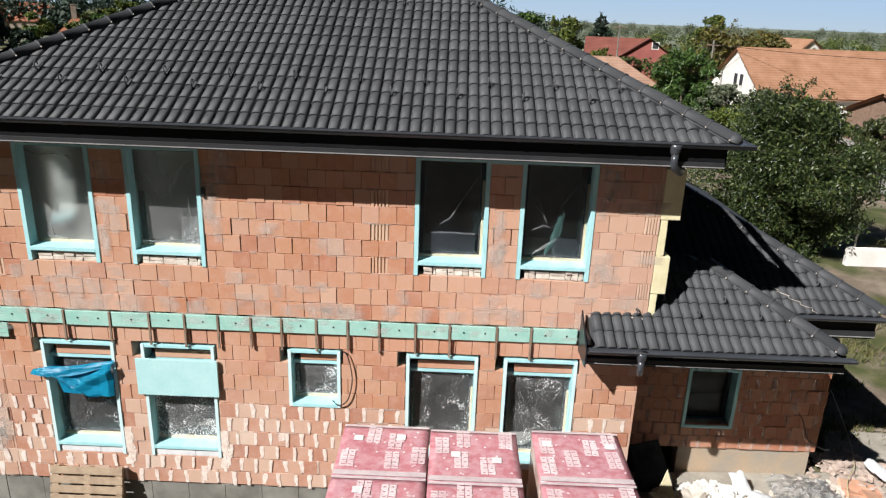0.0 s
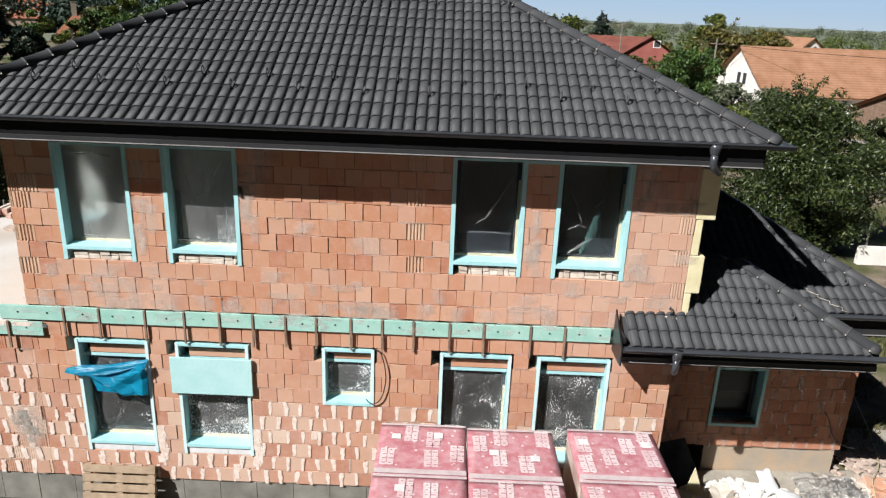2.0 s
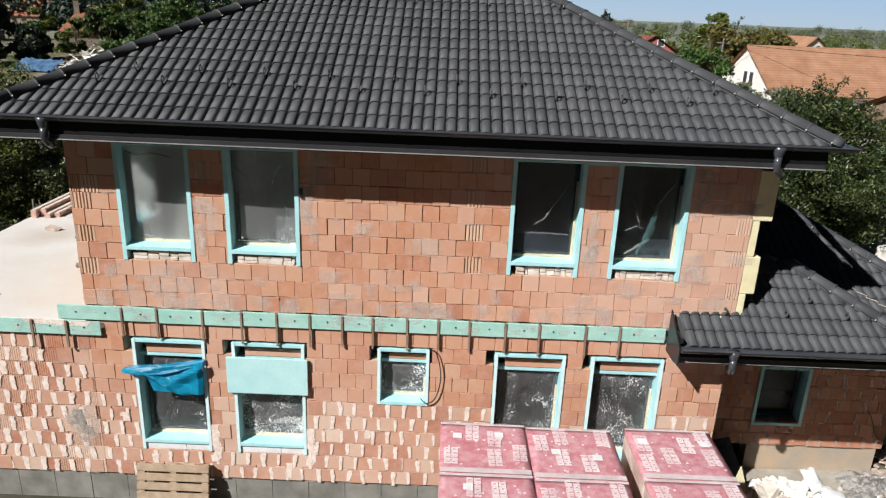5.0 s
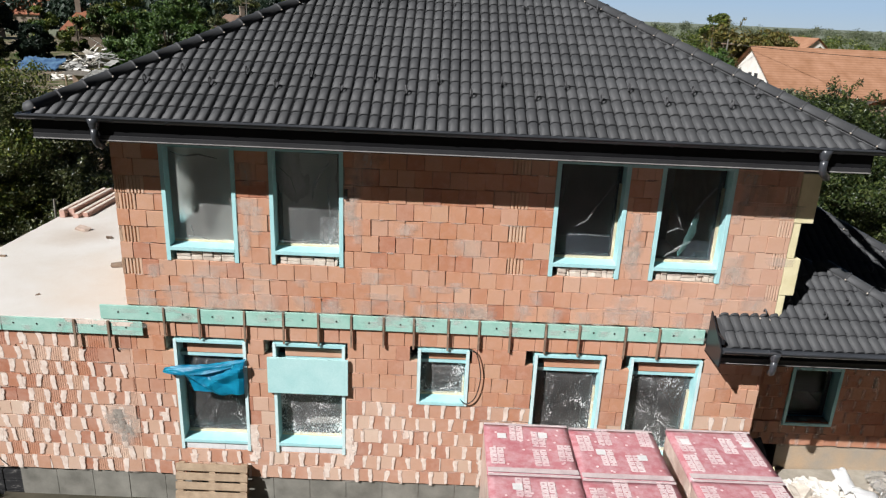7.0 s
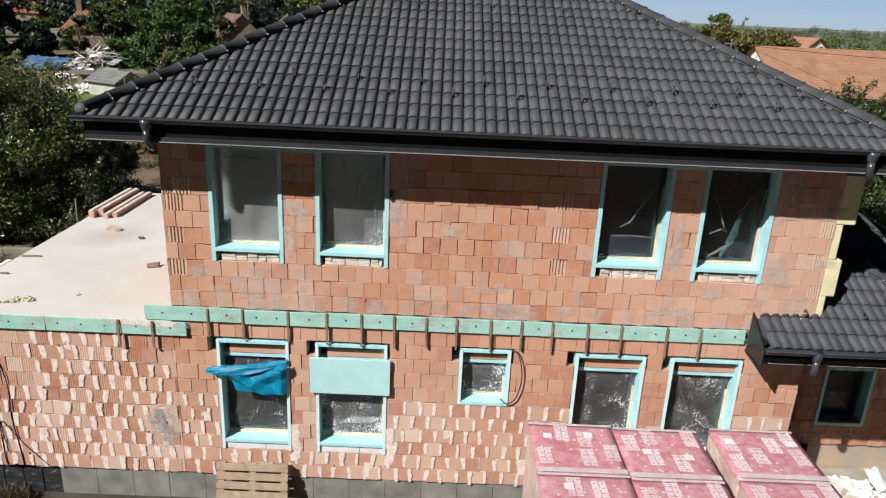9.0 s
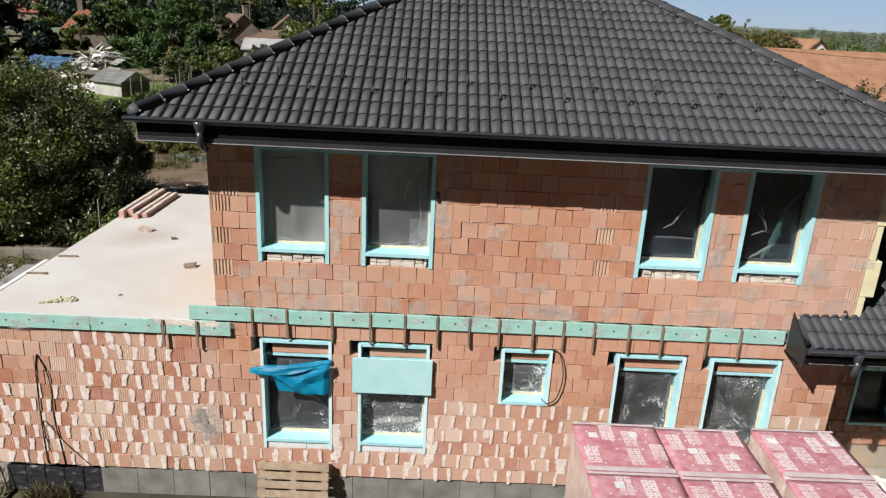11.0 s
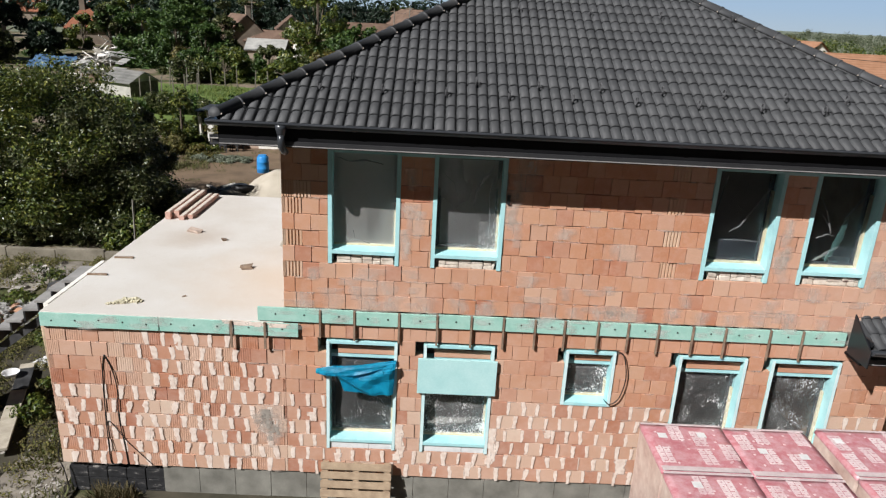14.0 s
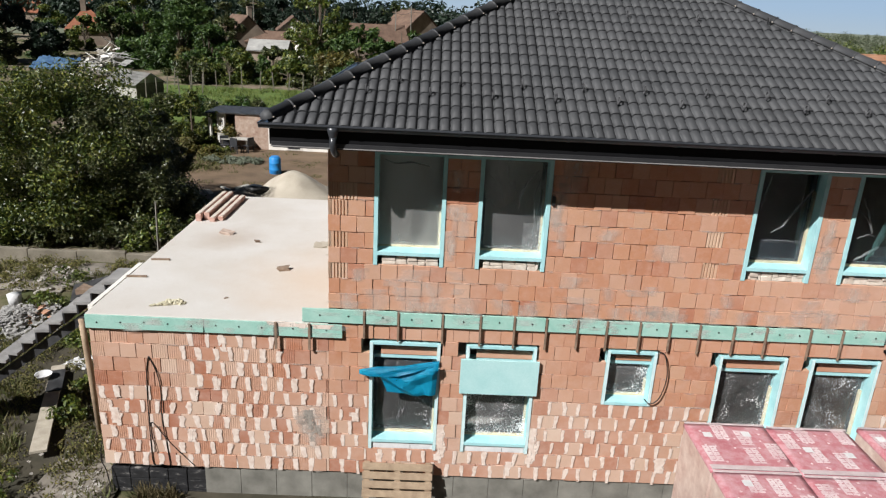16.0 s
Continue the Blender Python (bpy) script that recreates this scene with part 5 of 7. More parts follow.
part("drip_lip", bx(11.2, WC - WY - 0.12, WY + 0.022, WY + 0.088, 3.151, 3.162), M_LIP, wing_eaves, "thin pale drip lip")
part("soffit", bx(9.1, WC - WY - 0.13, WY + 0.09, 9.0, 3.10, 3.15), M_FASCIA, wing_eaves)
gutter(wing_eaves, 11.7, WC - WY + 0.08, WY - 0.08, WZ + 0.02)

# yellow wool boards on the side wall, seen from their edge
for i, (z0, z1, x1) in enumerate(((5.22, 5.95, 9.35), (4.68, 5.22, 9.19), (4.10, 4.68, 9.29), (3.55, 4.10, 9.18))):
    single("insulation_board", bx(XR + 0.005, x1, 0.0 + 0.01 * (i % 2), 0.62, z0 + 0.004, z1 - 0.004, bevel=0.012), M_WOOL, "yellow mineral wool board fixed to the side wall", "insulation", group="wool boards on the side wall")

# ==== plants ====
def leaf_cloud(name, centres, count, size, material, parent, seed, flat=0.75):
    """Many small leaves set in clumps; centres are (x, y, z, rx, ry, rz) of the clumps."""
    rng = np.random.default_rng(seed)
    c = np.array(centres, float)
    vol = c[:, 3] * c[:, 4] + c[:, 3] * c[:, 5]
    pick = rng.choice(len(c), count, p=vol / vol.sum())
    d = rng.normal(size=(count, 3))
    d /= np.linalg.norm(d, axis=1)[:, None]
    rad = rng.uniform(0.1, 1.0, count) ** 0.5
    p = c[pick, :3] + d * rad[:, None] * c[pick, 3:6] * (1 + 0.12 * rng.normal(size=(count, 1)))
    nrm = d + 0.9 * rng.normal(size=(count, 3)) + np.array([0, 0, 0.5])
    nrm /= np.linalg.norm(nrm, axis=1)[:, None]
    a = np.cross(nrm, rng.normal(size=(count, 3)))
    a /= np.linalg.norm(a, axis=1)[:, None]
    b = np.cross(nrm, a)
    s = size * rng.uniform(0.6, 1.35, count)[:, None]
    v = np.empty((count, 4, 3))
    v[:, 0], v[:, 2] = p - a * s, p + a * s
    v[:, 1] = p + b * s * 0.42 + nrm * s * 0.12
    v[:, 3] = p - b * s * 0.42 + nrm * s * 0.12
    me = bpy.data.meshes.new(name)
    me.from_pydata(v.reshape(-1, 3), [], np.arange(count * 4).reshape(-1, 4))
    me.materials.append(material)
    ob = new(name, me)
    ob.parent = parent
    return ob


def tree(label, x, y, height, spread, material, leaves, size, seed, trunk=0.35, z=None, clumps=26, name="tree", low=0.25, sprigs=0):
    """Tapered trunk, limbs to the clumps, and a crown of leaves with an uneven outline."""
    z = G if z is None else z
    rng = random.Random(seed)
    t = thing(name, label, "tree", (0, 0, 0))
    cs = []
    for i in range(clumps):
        a = rng.uniform(0, math.tau)
        h = low + (1 - low) * rng.random() ** (0.8 if low > 0.1 else 1.15)
        wide = math.sin(math.pi * min(1, max(0.12, (h - low) / (1 - low) * 0.82 + 0.14))) ** 0.7
        r = spread * wide * rng.random() ** 0.4 * 0.95
        k = spread * rng.uniform(0.12, 0.32)
        cs.append((x + r * math.cos(a), y + r * math.sin(a), z + height * h - k * 0.5, k * rng.uniform(0.9, 1.3), k * rng.uniform(0.9, 1.3), k * rng.uniform(0.6, 0.9)))
    for c in cs[:]:
        # satellites break up the outline of each clump
        for _ in range(2):
            a, e = rng.uniform(0, math.tau), rng.uniform(-0.4, 1.2)
            k = c[3] * rng.uniform(0.3, 0.55)
            cs.append((c[0] + c[3] * math.cos(a) * math.cos(e), c[1] + c[4] * math.sin(a) * math.cos(e), c[2] + c[5] * 1.15 * math.sin(e), k, k, k * rng.uniform(0.7, 1.2)))
    for c in rng.sample(cs[:clumps], min(sprigs, clumps)):
        a = rng.uniform(0, math.tau)
        for q in range(4):
            cs.append((c[0] + 0.05 * q * math.cos(a) * spread, c[1] + 0.05 * q * math.sin(a) * spread, c[2] + c[5] * (0.8 + 0.35 * q), 0.05 * spread, 0.05 * spread, 0.06 * spread))
    bm = bmesh.new()
    r0 = 0.035 * height * (0.6 + trunk)
    fork = z + height * max(0.3, low)
    tube(bm, [(x, y, z - 0.2), (x + 0.02 * height * rng.uniform(-1, 1), y, (z + fork) / 2), (x, y, fork), (x + 0.03 * height * rng.uniform(-1, 1), y, z + height * 0.8)], r0, 8, r0 * 0.25)
    for c in cs[:clumps:2]:
        m = ((x + c[0]) / 2, (y + c[1]) / 2, (fork + c[2]) / 2 - 0.04 * height)
        tube(bm, [(x, y, fork - 0.1 * height * rng.random()), m, c[:3]], r0 * 0.4, 5, r0 * 0.08)
    part("trunk", bm, M_BARK, t)
    part_ob = leaf_cloud("crown", cs, leaves, size, material, t, seed)
    return t


def conifer(label, x, y, height, spread, material, leaves, size, seed):
    t = thing("fir_tree", label, "tree")
    rng = random.Random(seed)
    cs = []
    for i in range(40):
        h = 0.12 + 0.86 * i / 40
        r = spread * (1 - h) ** 0.8
        a = rng.uniform(0, math.tau)
        cs.append((x + r * 0.6 * math.cos(a), y + r * 0.6 * math.sin(a), G + height * h, r * 0.5 + 0.1, r * 0.5 + 0.1, height * 0.035 + 0.05))
    bm = bmesh.new()
    tube(bm, [(x, y, G - 0.2), (x, y, G + height * 0.5), (x, y, G + height * 0.97)], 0.022 * height, 7, 0.01)
    part("trunk", bm, M_BARK, t)
    leaf_cloud("crown", cs, leaves, size, material, t, seed)
    return t


# trees beside the site
tree("broad leafy walnut tree with dark green foliage beside the low wall", -12.9, 14.6, 5.7, 3.8, M_LEAF_WALNUT, 90000, 0.064, 3, clumps=80, low=0.06, sprigs=16)
tree("leafy walnut tree with dark glossy foliage by the boundary", -10.5, 14.4, 4.5, 2.6, M_LEAF_DARK, 76000, 0.058, 5, clumps=64, low=0.05, sprigs=12)
tree("dense dark green cherry tree beside the wing", 18.3, 16.5, 5.5, 3.15, M_LEAF_CHERRY, 82000, 0.068, 8, clumps=95, low=0.05, sprigs=26)
tree("olive yellow-green fruit tree in the garden", -12.7, 29.3, 3.6, 1.5, M_LEAF_WALNUT, 9000, 0.085, 9, clumps=24, low=0.05, sprigs=8)
tree("young dark leafed tree at the edge of the garden", -10.3, 17.4, 4.0, 1.7, M_LEAF_DARK, 40000, 0.058, 12, clumps=44, low=0.03, sprigs=10)
# trees further off
M_LEAF_GREY = leaf_mat("grey-green leaves", [(0.09, 0.11, 0.06), (0.16, 0.18, 0.11), (0.05, 0.07, 0.035), (0.22, 0.23, 0.16)], 0.6)
far = [(-30.2, 78, 7.3, 4.0, M_LEAF_GREEN, 16000, 0.2, "broad green tree behind the sheds"), (-26.2, 76, 5.4, 2.8, M_LEAF_GREEN, 8000, 0.22, "broad green tree behind the sheds"),
       (-51.2, 75, 10.6, 4.0, M_LEAF_FIR, 18000, 0.25, "dark bushy tree at the plot edge"), (-45.2, 76, 4.5, 2.0, M_LEAF_FIR, 9000, 0.22, "dark bushy tree at the plot edge"), (-48.6, 72, 4.2, 2.2, M_LEAF_DARK, 7000, 0.2, "dark bushy tree at the plot edge"), (-52.5, 66, 4.6, 2.6, M_LEAF_DARK, 8000, 0.2, "dark bushy tree at the plot edge"),
       (-16.2, 95, 11.5, 4.2, M_LEAF_OLIVE, 7000, 0.26, "tall round-crowned tree between the houses"), (-51.0, 116, 8.6, 3.8, M_LEAF_OLIVE, 6000, 0.3, "tree beside the tiled house"),
       (-40, 112, 9.5, 5.0, M_LEAF_GREEN, 6000, 0.3, "tree beside the tiled house"), (-20.5, 64, 3.4, 2.6, M_LEAF_OLIVE, 5000, 0.2, "overgrown vine bushes along the fence"),
       (-14.5, 64, 3.4, 2.6, M_LEAF_OLIVE, 5000, 0.2, "overgrown vine bushes along the fence"), (-9.5, 65, 3.6, 2.6, M_LEAF_GOLD, 4500, 0.2, "overgrown vine bushes along the fence"),
       (23.6, 46, 6.0, 3.3, M_LEAF_GREEN, 16000, 0.16, "fresh green tree beyond the roof"), (24.6, 42.5, 4.3, 1.8, M_LEAF_GREEN, 8000, 0.16, "fresh green tree beyond the roof"),
       (25.2, 42, 4.1, 2.3, M_LEAF_GREY, 9000, 0.13, "grey-green bushes before the white gable"), (27.6, 40, 3.8, 2.2, M_LEAF_GREY, 9000, 0.13, "grey-green bushes before the white gable"), (30.6, 39, 3.3, 2.4, M_LEAF_OLIVE, 8000, 0.15, "leafy bushes before the long roof"), (23.4, 36, 3.0, 2.0, M_LEAF_OLIVE, 7000, 0.13, "leafy bushes before the long roof"), (36.2, 34, 3.2, 2.0, M_LEAF_OLIVE, 7000, 0.13, "leafy bushes before the long roof"), (33.4, 35, 3.0, 1.9, M_LEAF_DARK, 7000, 0.13, "leafy bushes before the long roof"), (39.0, 84, 7.4, 4.8, M_LEAF_GOLD, 8000, 0.26, "round tree turning yellow"),
       (45.5, 86, 7.4, 4.4, M_LEAF_GOLD, 7000, 0.26, "round tree turning yellow"), (50, 120, 9.5, 3.6, M_LEAF_OLIVE, 4000, 0.3, "lone round tree on the skyline"),
       (17, 110, 9.0, 4.6, M_LEAF_GREEN, 6000, 0.3, "tree behind the main roof"), (23, 108, 8.4, 4.2, M_LEAF_OLIVE, 5000, 0.3, "tree behind the main roof")]
for i, (x, y, h, s, m, n, sz, lab) in enumerate(far):
    tree(lab, x, y, h, s, m, n, sz, 40 + i, clumps=48 if n >= 7000 else 28, low=0.07, sprigs=4)
for i in range(16):
    rf = random.Random(500 + i)
    tree("overgrown bushy tree in the old gardens", -27 + i * 1.5 + rf.uniform(-0.8, 0.8), 62 + rf.uniform(-1.5, 8), rf.uniform(2.2, 3.7), rf.uniform(1.5, 2.4), rf.choice((M_LEAF_OLIVE, M_LEAF_DARK, M_LEAF_GREEN, M_LEAF_GOLD)), 3000, 0.17, 520 + i, clumps=16, low=0.06)
for i in range(22):
    rf = random.Random(560 + i)
    if 12 <= i <= 14:
        continue
    tree("leafy garden tree between the houses", -62 + i * 2.9 + rf.uniform(-1.5, 1.5), 84 + rf.uniform(-8, 22), rf.uniform(4.0, 7.0), rf.uniform(2.4, 3.8), rf.choice((M_LEAF_OLIVE, M_LEAF_DARK, M_LEAF_GREEN, M_LEAF_FIR)), 3600, 0.26, 600 + i, clumps=16, low=0.06)
for i in range(12):
    rf = random.Random(640 + i)
    tree("leafy garden tree between the houses", 12 + i * 4.2 + rf.uniform(-1.5, 1.5), 76 + rf.uniform(-6, 40), rf.uniform(3.6, 5.6), rf.uniform(2.4, 3.6), rf.choice((M_LEAF_OLIVE, M_LEAF_DARK, M_LEAF_GREEN, M_LEAF_GOLD)), 2600, 0.26, 660 + i, clumps=16, low=0.06)
for i in range(11):
    rf = random.Random(700 + i)
    tree("tall dark garden tree behind the old houses", -44 + i * 3.6 + rf.uniform(-1, 1), 128 + rf.uniform(-3, 10), rf.uniform(7.5, 9.5), rf.uniform(3.2, 4.2), rf.choice((M_LEAF_DARK, M_LEAF_FIR, M_LEAF_CHERRY)), 4500, 0.3, 720 + i, clumps=26, low=0.06)
conifer("grey-green fir on the skyline", 29.6, 112, 9.3, 4.0, M_LEAF_FIR, 7000, 0.28, 71)


# wooded horizon, row behind row
def woods(name, y, x0, x1, h, n, material, seed, label):
    rng = random.Random(seed)
    cs = []
    for i in range(n):
        x = x0 + (x1 - x0) * (i + rng.random()) / n
        k = h * rng.uniform(0.35, 0.6)
        cs.append((x, y + rng.uniform(-8, 8), G + h * rng.uniform(0.25, 0.75), k * 1.2, k, k))
    ob = leaf_cloud(name, cs, 260 * n, h * 0.075, material, None, seed)
    return tagged(ob, label, "trees", kind="stuff")


woods("distant_trees", 165, -150, 20, 9.5, 110, M_LEAF_FIR, 90, "distant belt of garden trees along the skyline")
woods("distant_trees", 230, -200, 40, 9, 60, M_LEAF_FIR, 91, "distant belt of garden trees along the skyline")
woods("distant_trees", 150, 42, 150, 3.8, 60, M_LEAF_OLIVE, 94, "distant belt of garden trees along the skyline")
woods("distant_trees", 300, 30, 330, 4.4, 80, M_LEAF_GREY, 95, "far band of woods on the horizon")
woods("distant_trees", 210, 60, 190, 5.0, 40, M_LEAF_OLIVE, 92, "distant belt of garden trees along the skyline")
woods("distant_trees", 560, 80, 640, 7.2, 120, M_LEAF_GREY, 96, "far band of woods on the horizon")
woods("distant_trees", 420, -300, 420, 5.4, 150, M_LEAF_GREY, 93, "far band of woods on the horizon")

# ==== neighbouring houses ====
def roof_mat(name, c0, c1):
    m, nt, b = mat(name, 0.9, 0.0, 0.25)
    n = noise_node(nt, 0.9, 5, obj=False)
    w = nt.nodes.new("ShaderNodeTexWave")
    w.bands_direction = "Z"
    w.inputs["Scale"].default_value = 1.6
    w.inputs["Distortion"].default_value = 0.6
    geo = nt.nodes.new("ShaderNodeNewGeometry")
    nt.links.new(geo.outputs["Position"], w.inputs["Vector"])
    col = ramp(nt, n.outputs[0], [(0.3, c0), (0.7, c1)])
    col = mix(nt, 0.3, col, ramp(nt, w.outputs[1], [(0.2, (0.3, 0.3, 0.3)), (0.6, (0.55, 0.55, 0.55))]), "OVERLAY")
    nt.links.new(col, b.inputs["Base Color"])
    bump(nt, b, w.outputs[1], 0.4, 0.03)
    return m


M_ROOF_O = roof_mat("orange clay roof", (0.24, 0.09, 0.05), (0.33, 0.14, 0.085))
M_ROOF_P = roof_mat("faded pink clay roof", (0.27, 0.135, 0.075), (0.37, 0.20, 0.125))
M_ROOF_T = roof_mat("weathered tan clay roof", (0.25, 0.145, 0.10), (0.36, 0.225, 0.16))
M_ROOF_R = roof_mat("dark red clay roof", (0.14, 0.045, 0.035), (0.21, 0.075, 0.055))
M_ROOF_B = roof_mat("old brown clay roof", (0.11, 0.07, 0.052), (0.19, 0.125, 0.092))
M_ROOF_G = roof_mat("grey sheet roof", (0.25, 0.25, 0.24), (0.40, 0.39, 0.37))
M_PINKWALL = simple("faded wall paint", (0.20, 0.155, 0.12), (0.30, 0.245, 0.195), 1, 0.9)
M_REDWALL = simple("dark red wall paint", (0.24, 0.07, 0.06), (0.30, 0.10, 0.08), 1, 0.9)


def house(label, x, y, w, d, eave, ridge, roof_material, wall_material, turn=0.0, hip=False, chimney=None, windows=(), over=0.35, along="x"):
    """A small house: walls, a gabled or hipped roof with thickness, chimney and front windows. along: the ridge's way."""
    h = thing("neighbour_house", label, "house", (x, y, G))
    h.rotation_euler = (0, 0, radians(turn))
    bm = bmesh.new()
    box(bm, -w / 2, w / 2, -d / 2, d / 2, -0.3, eave)
    if not hip:
        for e in (-1, 1):
            if along == "x":
                pts = [(e * w / 2, -d / 2, eave), (e * w / 2, d / 2, eave), (e * w / 2, 0, ridge - 0.1)]
                off = (-e * 0.25, 0, 0)
            else:
                pts = [(-w / 2, e * d / 2, eave), (w / 2, e * d / 2, eave), (0, e * d / 2, ridge - 0.1)]
                off = (0, -e * 0.25, 0)
            a = [bm.verts.new(p) for p in pts]
            c = [bm.verts.new(Vector(p) + Vector(off)) for p in pts]
            bm.faces.new(a)
            bm.faces.new(c[::-1])
            for i in range(3):
                bm.faces.new((a[i], a[(i + 1) % 3], c[(i + 1) % 3], c[i]))
    bmesh.ops.recalc_face_normals(bm, faces=bm.faces[:])
    part("wall", bm, wall_material, h)
    bm = bmesh.new()
    W, D = w / 2 + over, d / 2 + over
    if hip:
        if w > d:
            r = [(-(W - D), 0, ridge), (W - D, 0, ridge)]
        else:
            r = [(0, -(D - W), ridge), (0, D - W, ridge)]
    else:
        r = [(-W, 0, ridge), (W, 0, ridge)] if along == "x" else [(0, -D, ridge), (0, D, ridge)]
    ez = eave - 0.1
    for dz in (0, -0.14):
        v = [bm.verts.new((px, py, pz + dz)) for px, py, pz in ((-W, -D, ez), (W, -D, ez), (W, D, ez), (-W, D, ez), *r)]
        if (hip and w > d) or (not hip and along == "x"):
            fs = [(0, 1, 5, 4), (2, 3, 4, 5)] + ([(1, 2, 5), (3, 0, 4)] if hip else [])
        else:
            fs = [(1, 2, 5, 4), (3, 0, 4, 5)] + ([(0, 1, 4), (2, 3, 5)] if hip else [])
        for f in fs:
            bm.faces.new([v[i] for i in (f if dz == 0 else f[::-1])])
    part("roof", bm, roof_material, h)
    if chimney:
        cx, cy, cw, top = chimney
        bm = bmesh.new()
        box(bm, cx - cw / 2, cx + cw / 2, cy - cw / 2, cy + cw / 2, eave, top)
        box(bm, cx - cw / 2 - 0.06, cx + cw / 2 + 0.06, cy - cw / 2 - 0.06, cy + cw / 2 + 0.06, top, top + 0.12)
        part("chimney", bm, M_PINKWALL, h)
    for wx, wz, ww, wh in windows:
        wn_ = part("window", bx(wx - ww / 2, wx + ww / 2, -d / 2 - 0.04, -d / 2 + 0.02, wz, wz + wh), M_WHITE, h)
        part("pane", bx(wx - ww / 2 + 0.1, wx + ww / 2 - 0.1, -d / 2 - 0.055, -d / 2 - 0.045, wz + 0.1, wz + wh - 0.1), M_PVC, wn_)
    return h


house("house with an orange hipped clay roof and chimney", -57.6, 113, 6.4, 6.4, 2.6, 6.2, M_ROOF_O, M_PINKWALL, 25, True, (-0.5, -0.5, 0.8, 7.4))
house("house with an orange clay roof at the village edge", -99, 165, 12, 9, 3.4, 7.4, M_ROOF_O, M_PINKWALL, 10)
house("house with a faded orange roof", -84, 120, 12, 9, 3.0, 6.0, M_ROOF_P, M_PINKWALL, 0)
house("old house with a dark brown gable and chimney", -31.5, 110, 7, 9, 2.6, 6.0, M_ROOF_B, M_PINKWALL, 30, False, (1.5, 0, 0.7, 7.2), along="y")
house("white gabled house half hidden by a tree", -24.6, 118, 5, 8, 3.8, 6.1, M_ROOF_B, M_WHITE, 15, along="y")
house("long low outbuilding with an old brown clay roof", -25.5, 108, 8, 4, 2.2, 3.8, M_ROOF_B, M_PINKWALL)
house("low shed with grey corrugated sheets", -24.5, 100, 5.4, 4, 1.4, 2.8, M_ROOF_G, M_PINKWALL)
house("small house with a pale gable", -18.5, 106, 6, 5, 2.0, 3.9, M_ROOF_B, M_WHITE, 30)
house("dark red house with a red roof and small attic window", 33.8, 97, 9, 8, 2.8, 5.9, M_ROOF_R, M_REDWALL, -12, windows=((0.8, 4.4, 1.0, 1.0),), along="y")
house("house with a red roof beside it", 29.6, 100, 8, 8, 2.8, 5.7, M_ROOF_R, M_REDWALL, -12)
house("house with a faded pink clay roof", 18.4, 53, 12, 9, 2.2, 5.1, M_ROOF_T, M_PINKWALL, -8, True)
gabled = house("white gabled house with an orange clay roof", 40.0, 60, 15, 11, 2.2, 6.1, M_ROOF_P, M_WHITE, 6)
for yy in (-1.3, -0.2):
    gw = part("window", bx(-7.56, -7.48, yy - 0.4, yy + 0.4, 2.6, 3.8), M_WHITE, gabled)
    part("pane", bx(-7.575, -7.562, yy - 0.3, yy + 0.3, 2.7, 3.7), M_PVC, gw)
house("house with orange roof and a dark porch by the street", 43.4, 42, 14, 8, 2.3, 3.8, M_ROOF_P, M_CORE, 6)
house("pale gable on the skyline", 60, 108, 6, 7, 4.0, 6.4, M_ROOF_P, M_WHITE, 15, along="y")
house("tiled house near the skyline", -4.5, 128, 8, 8, 4.4, 8.0, M_ROOF_B, M_PINKWALL, 35, along="y")
house("barn with a sagging brown roof", -9.5, 110, 9, 6, 3.0, 5.6, M_ROOF_B, M_PINKWALL, 20)
for i in range(3):
    rr = random.Random(300 + i)
    house("distant village house with an orange roof", -150 + i * 23 + rr.uniform(-6, 6), 205 + rr.uniform(-15, 25), rr.uniform(9, 14), 8, 3.2, rr.uniform(5.6, 7.4), rr.choice((M_ROOF_O, M_ROOF_R, M_ROOF_P)), M_WHITE, rr.uniform(-30, 30))

# ==== insulation stacks before the house ====
def pack_mat():
    m, nt, b = mat("red printed pallet film", 0.35, 0.0, 0.5)
    n = noise_node(nt, 2.2, 5, 0.6, obj=False)
    f = noise_node(nt, 9, 5, 0.65, obj=False)
    col = ramp(nt, n.outputs[0], [(0.3, (0.39, 0.125, 0.15)), (0.7, (0.47, 0.185, 0.21))])
    # pale blotches put the whitish sheen of the film into its colour
    col = mix(nt, ramp(nt, f.outputs[0], [(0.40, (0, 0, 0)), (0.72, (0.75, 0.75, 0.75))]), col, (0.58, 0.40, 0.425))
    nt.links.new(col, b.inputs["Base Color"])
    bump(nt, b, f.outputs[0], 0.35, 0.02)
    return m


M_PACK = pack_mat()
M_PRINT = simple("pale print on film", (0.60, 0.42, 0.44), (0.76, 0.66, 0.665), 3.0, 0.4, relief=0.05)
M_SEAM = simple("dusty white film seam", (0.42, 0.33, 0.34), (0.58, 0.51, 0.51), 5, 0.5, relief=0.2)
M_SIDE = simple("clear film over wool slabs", (0.42, 0.27, 0.23), (0.66, 0.54, 0.47), 4, 0.3, 0.0, 0.5, relief=0.3, fine=14)


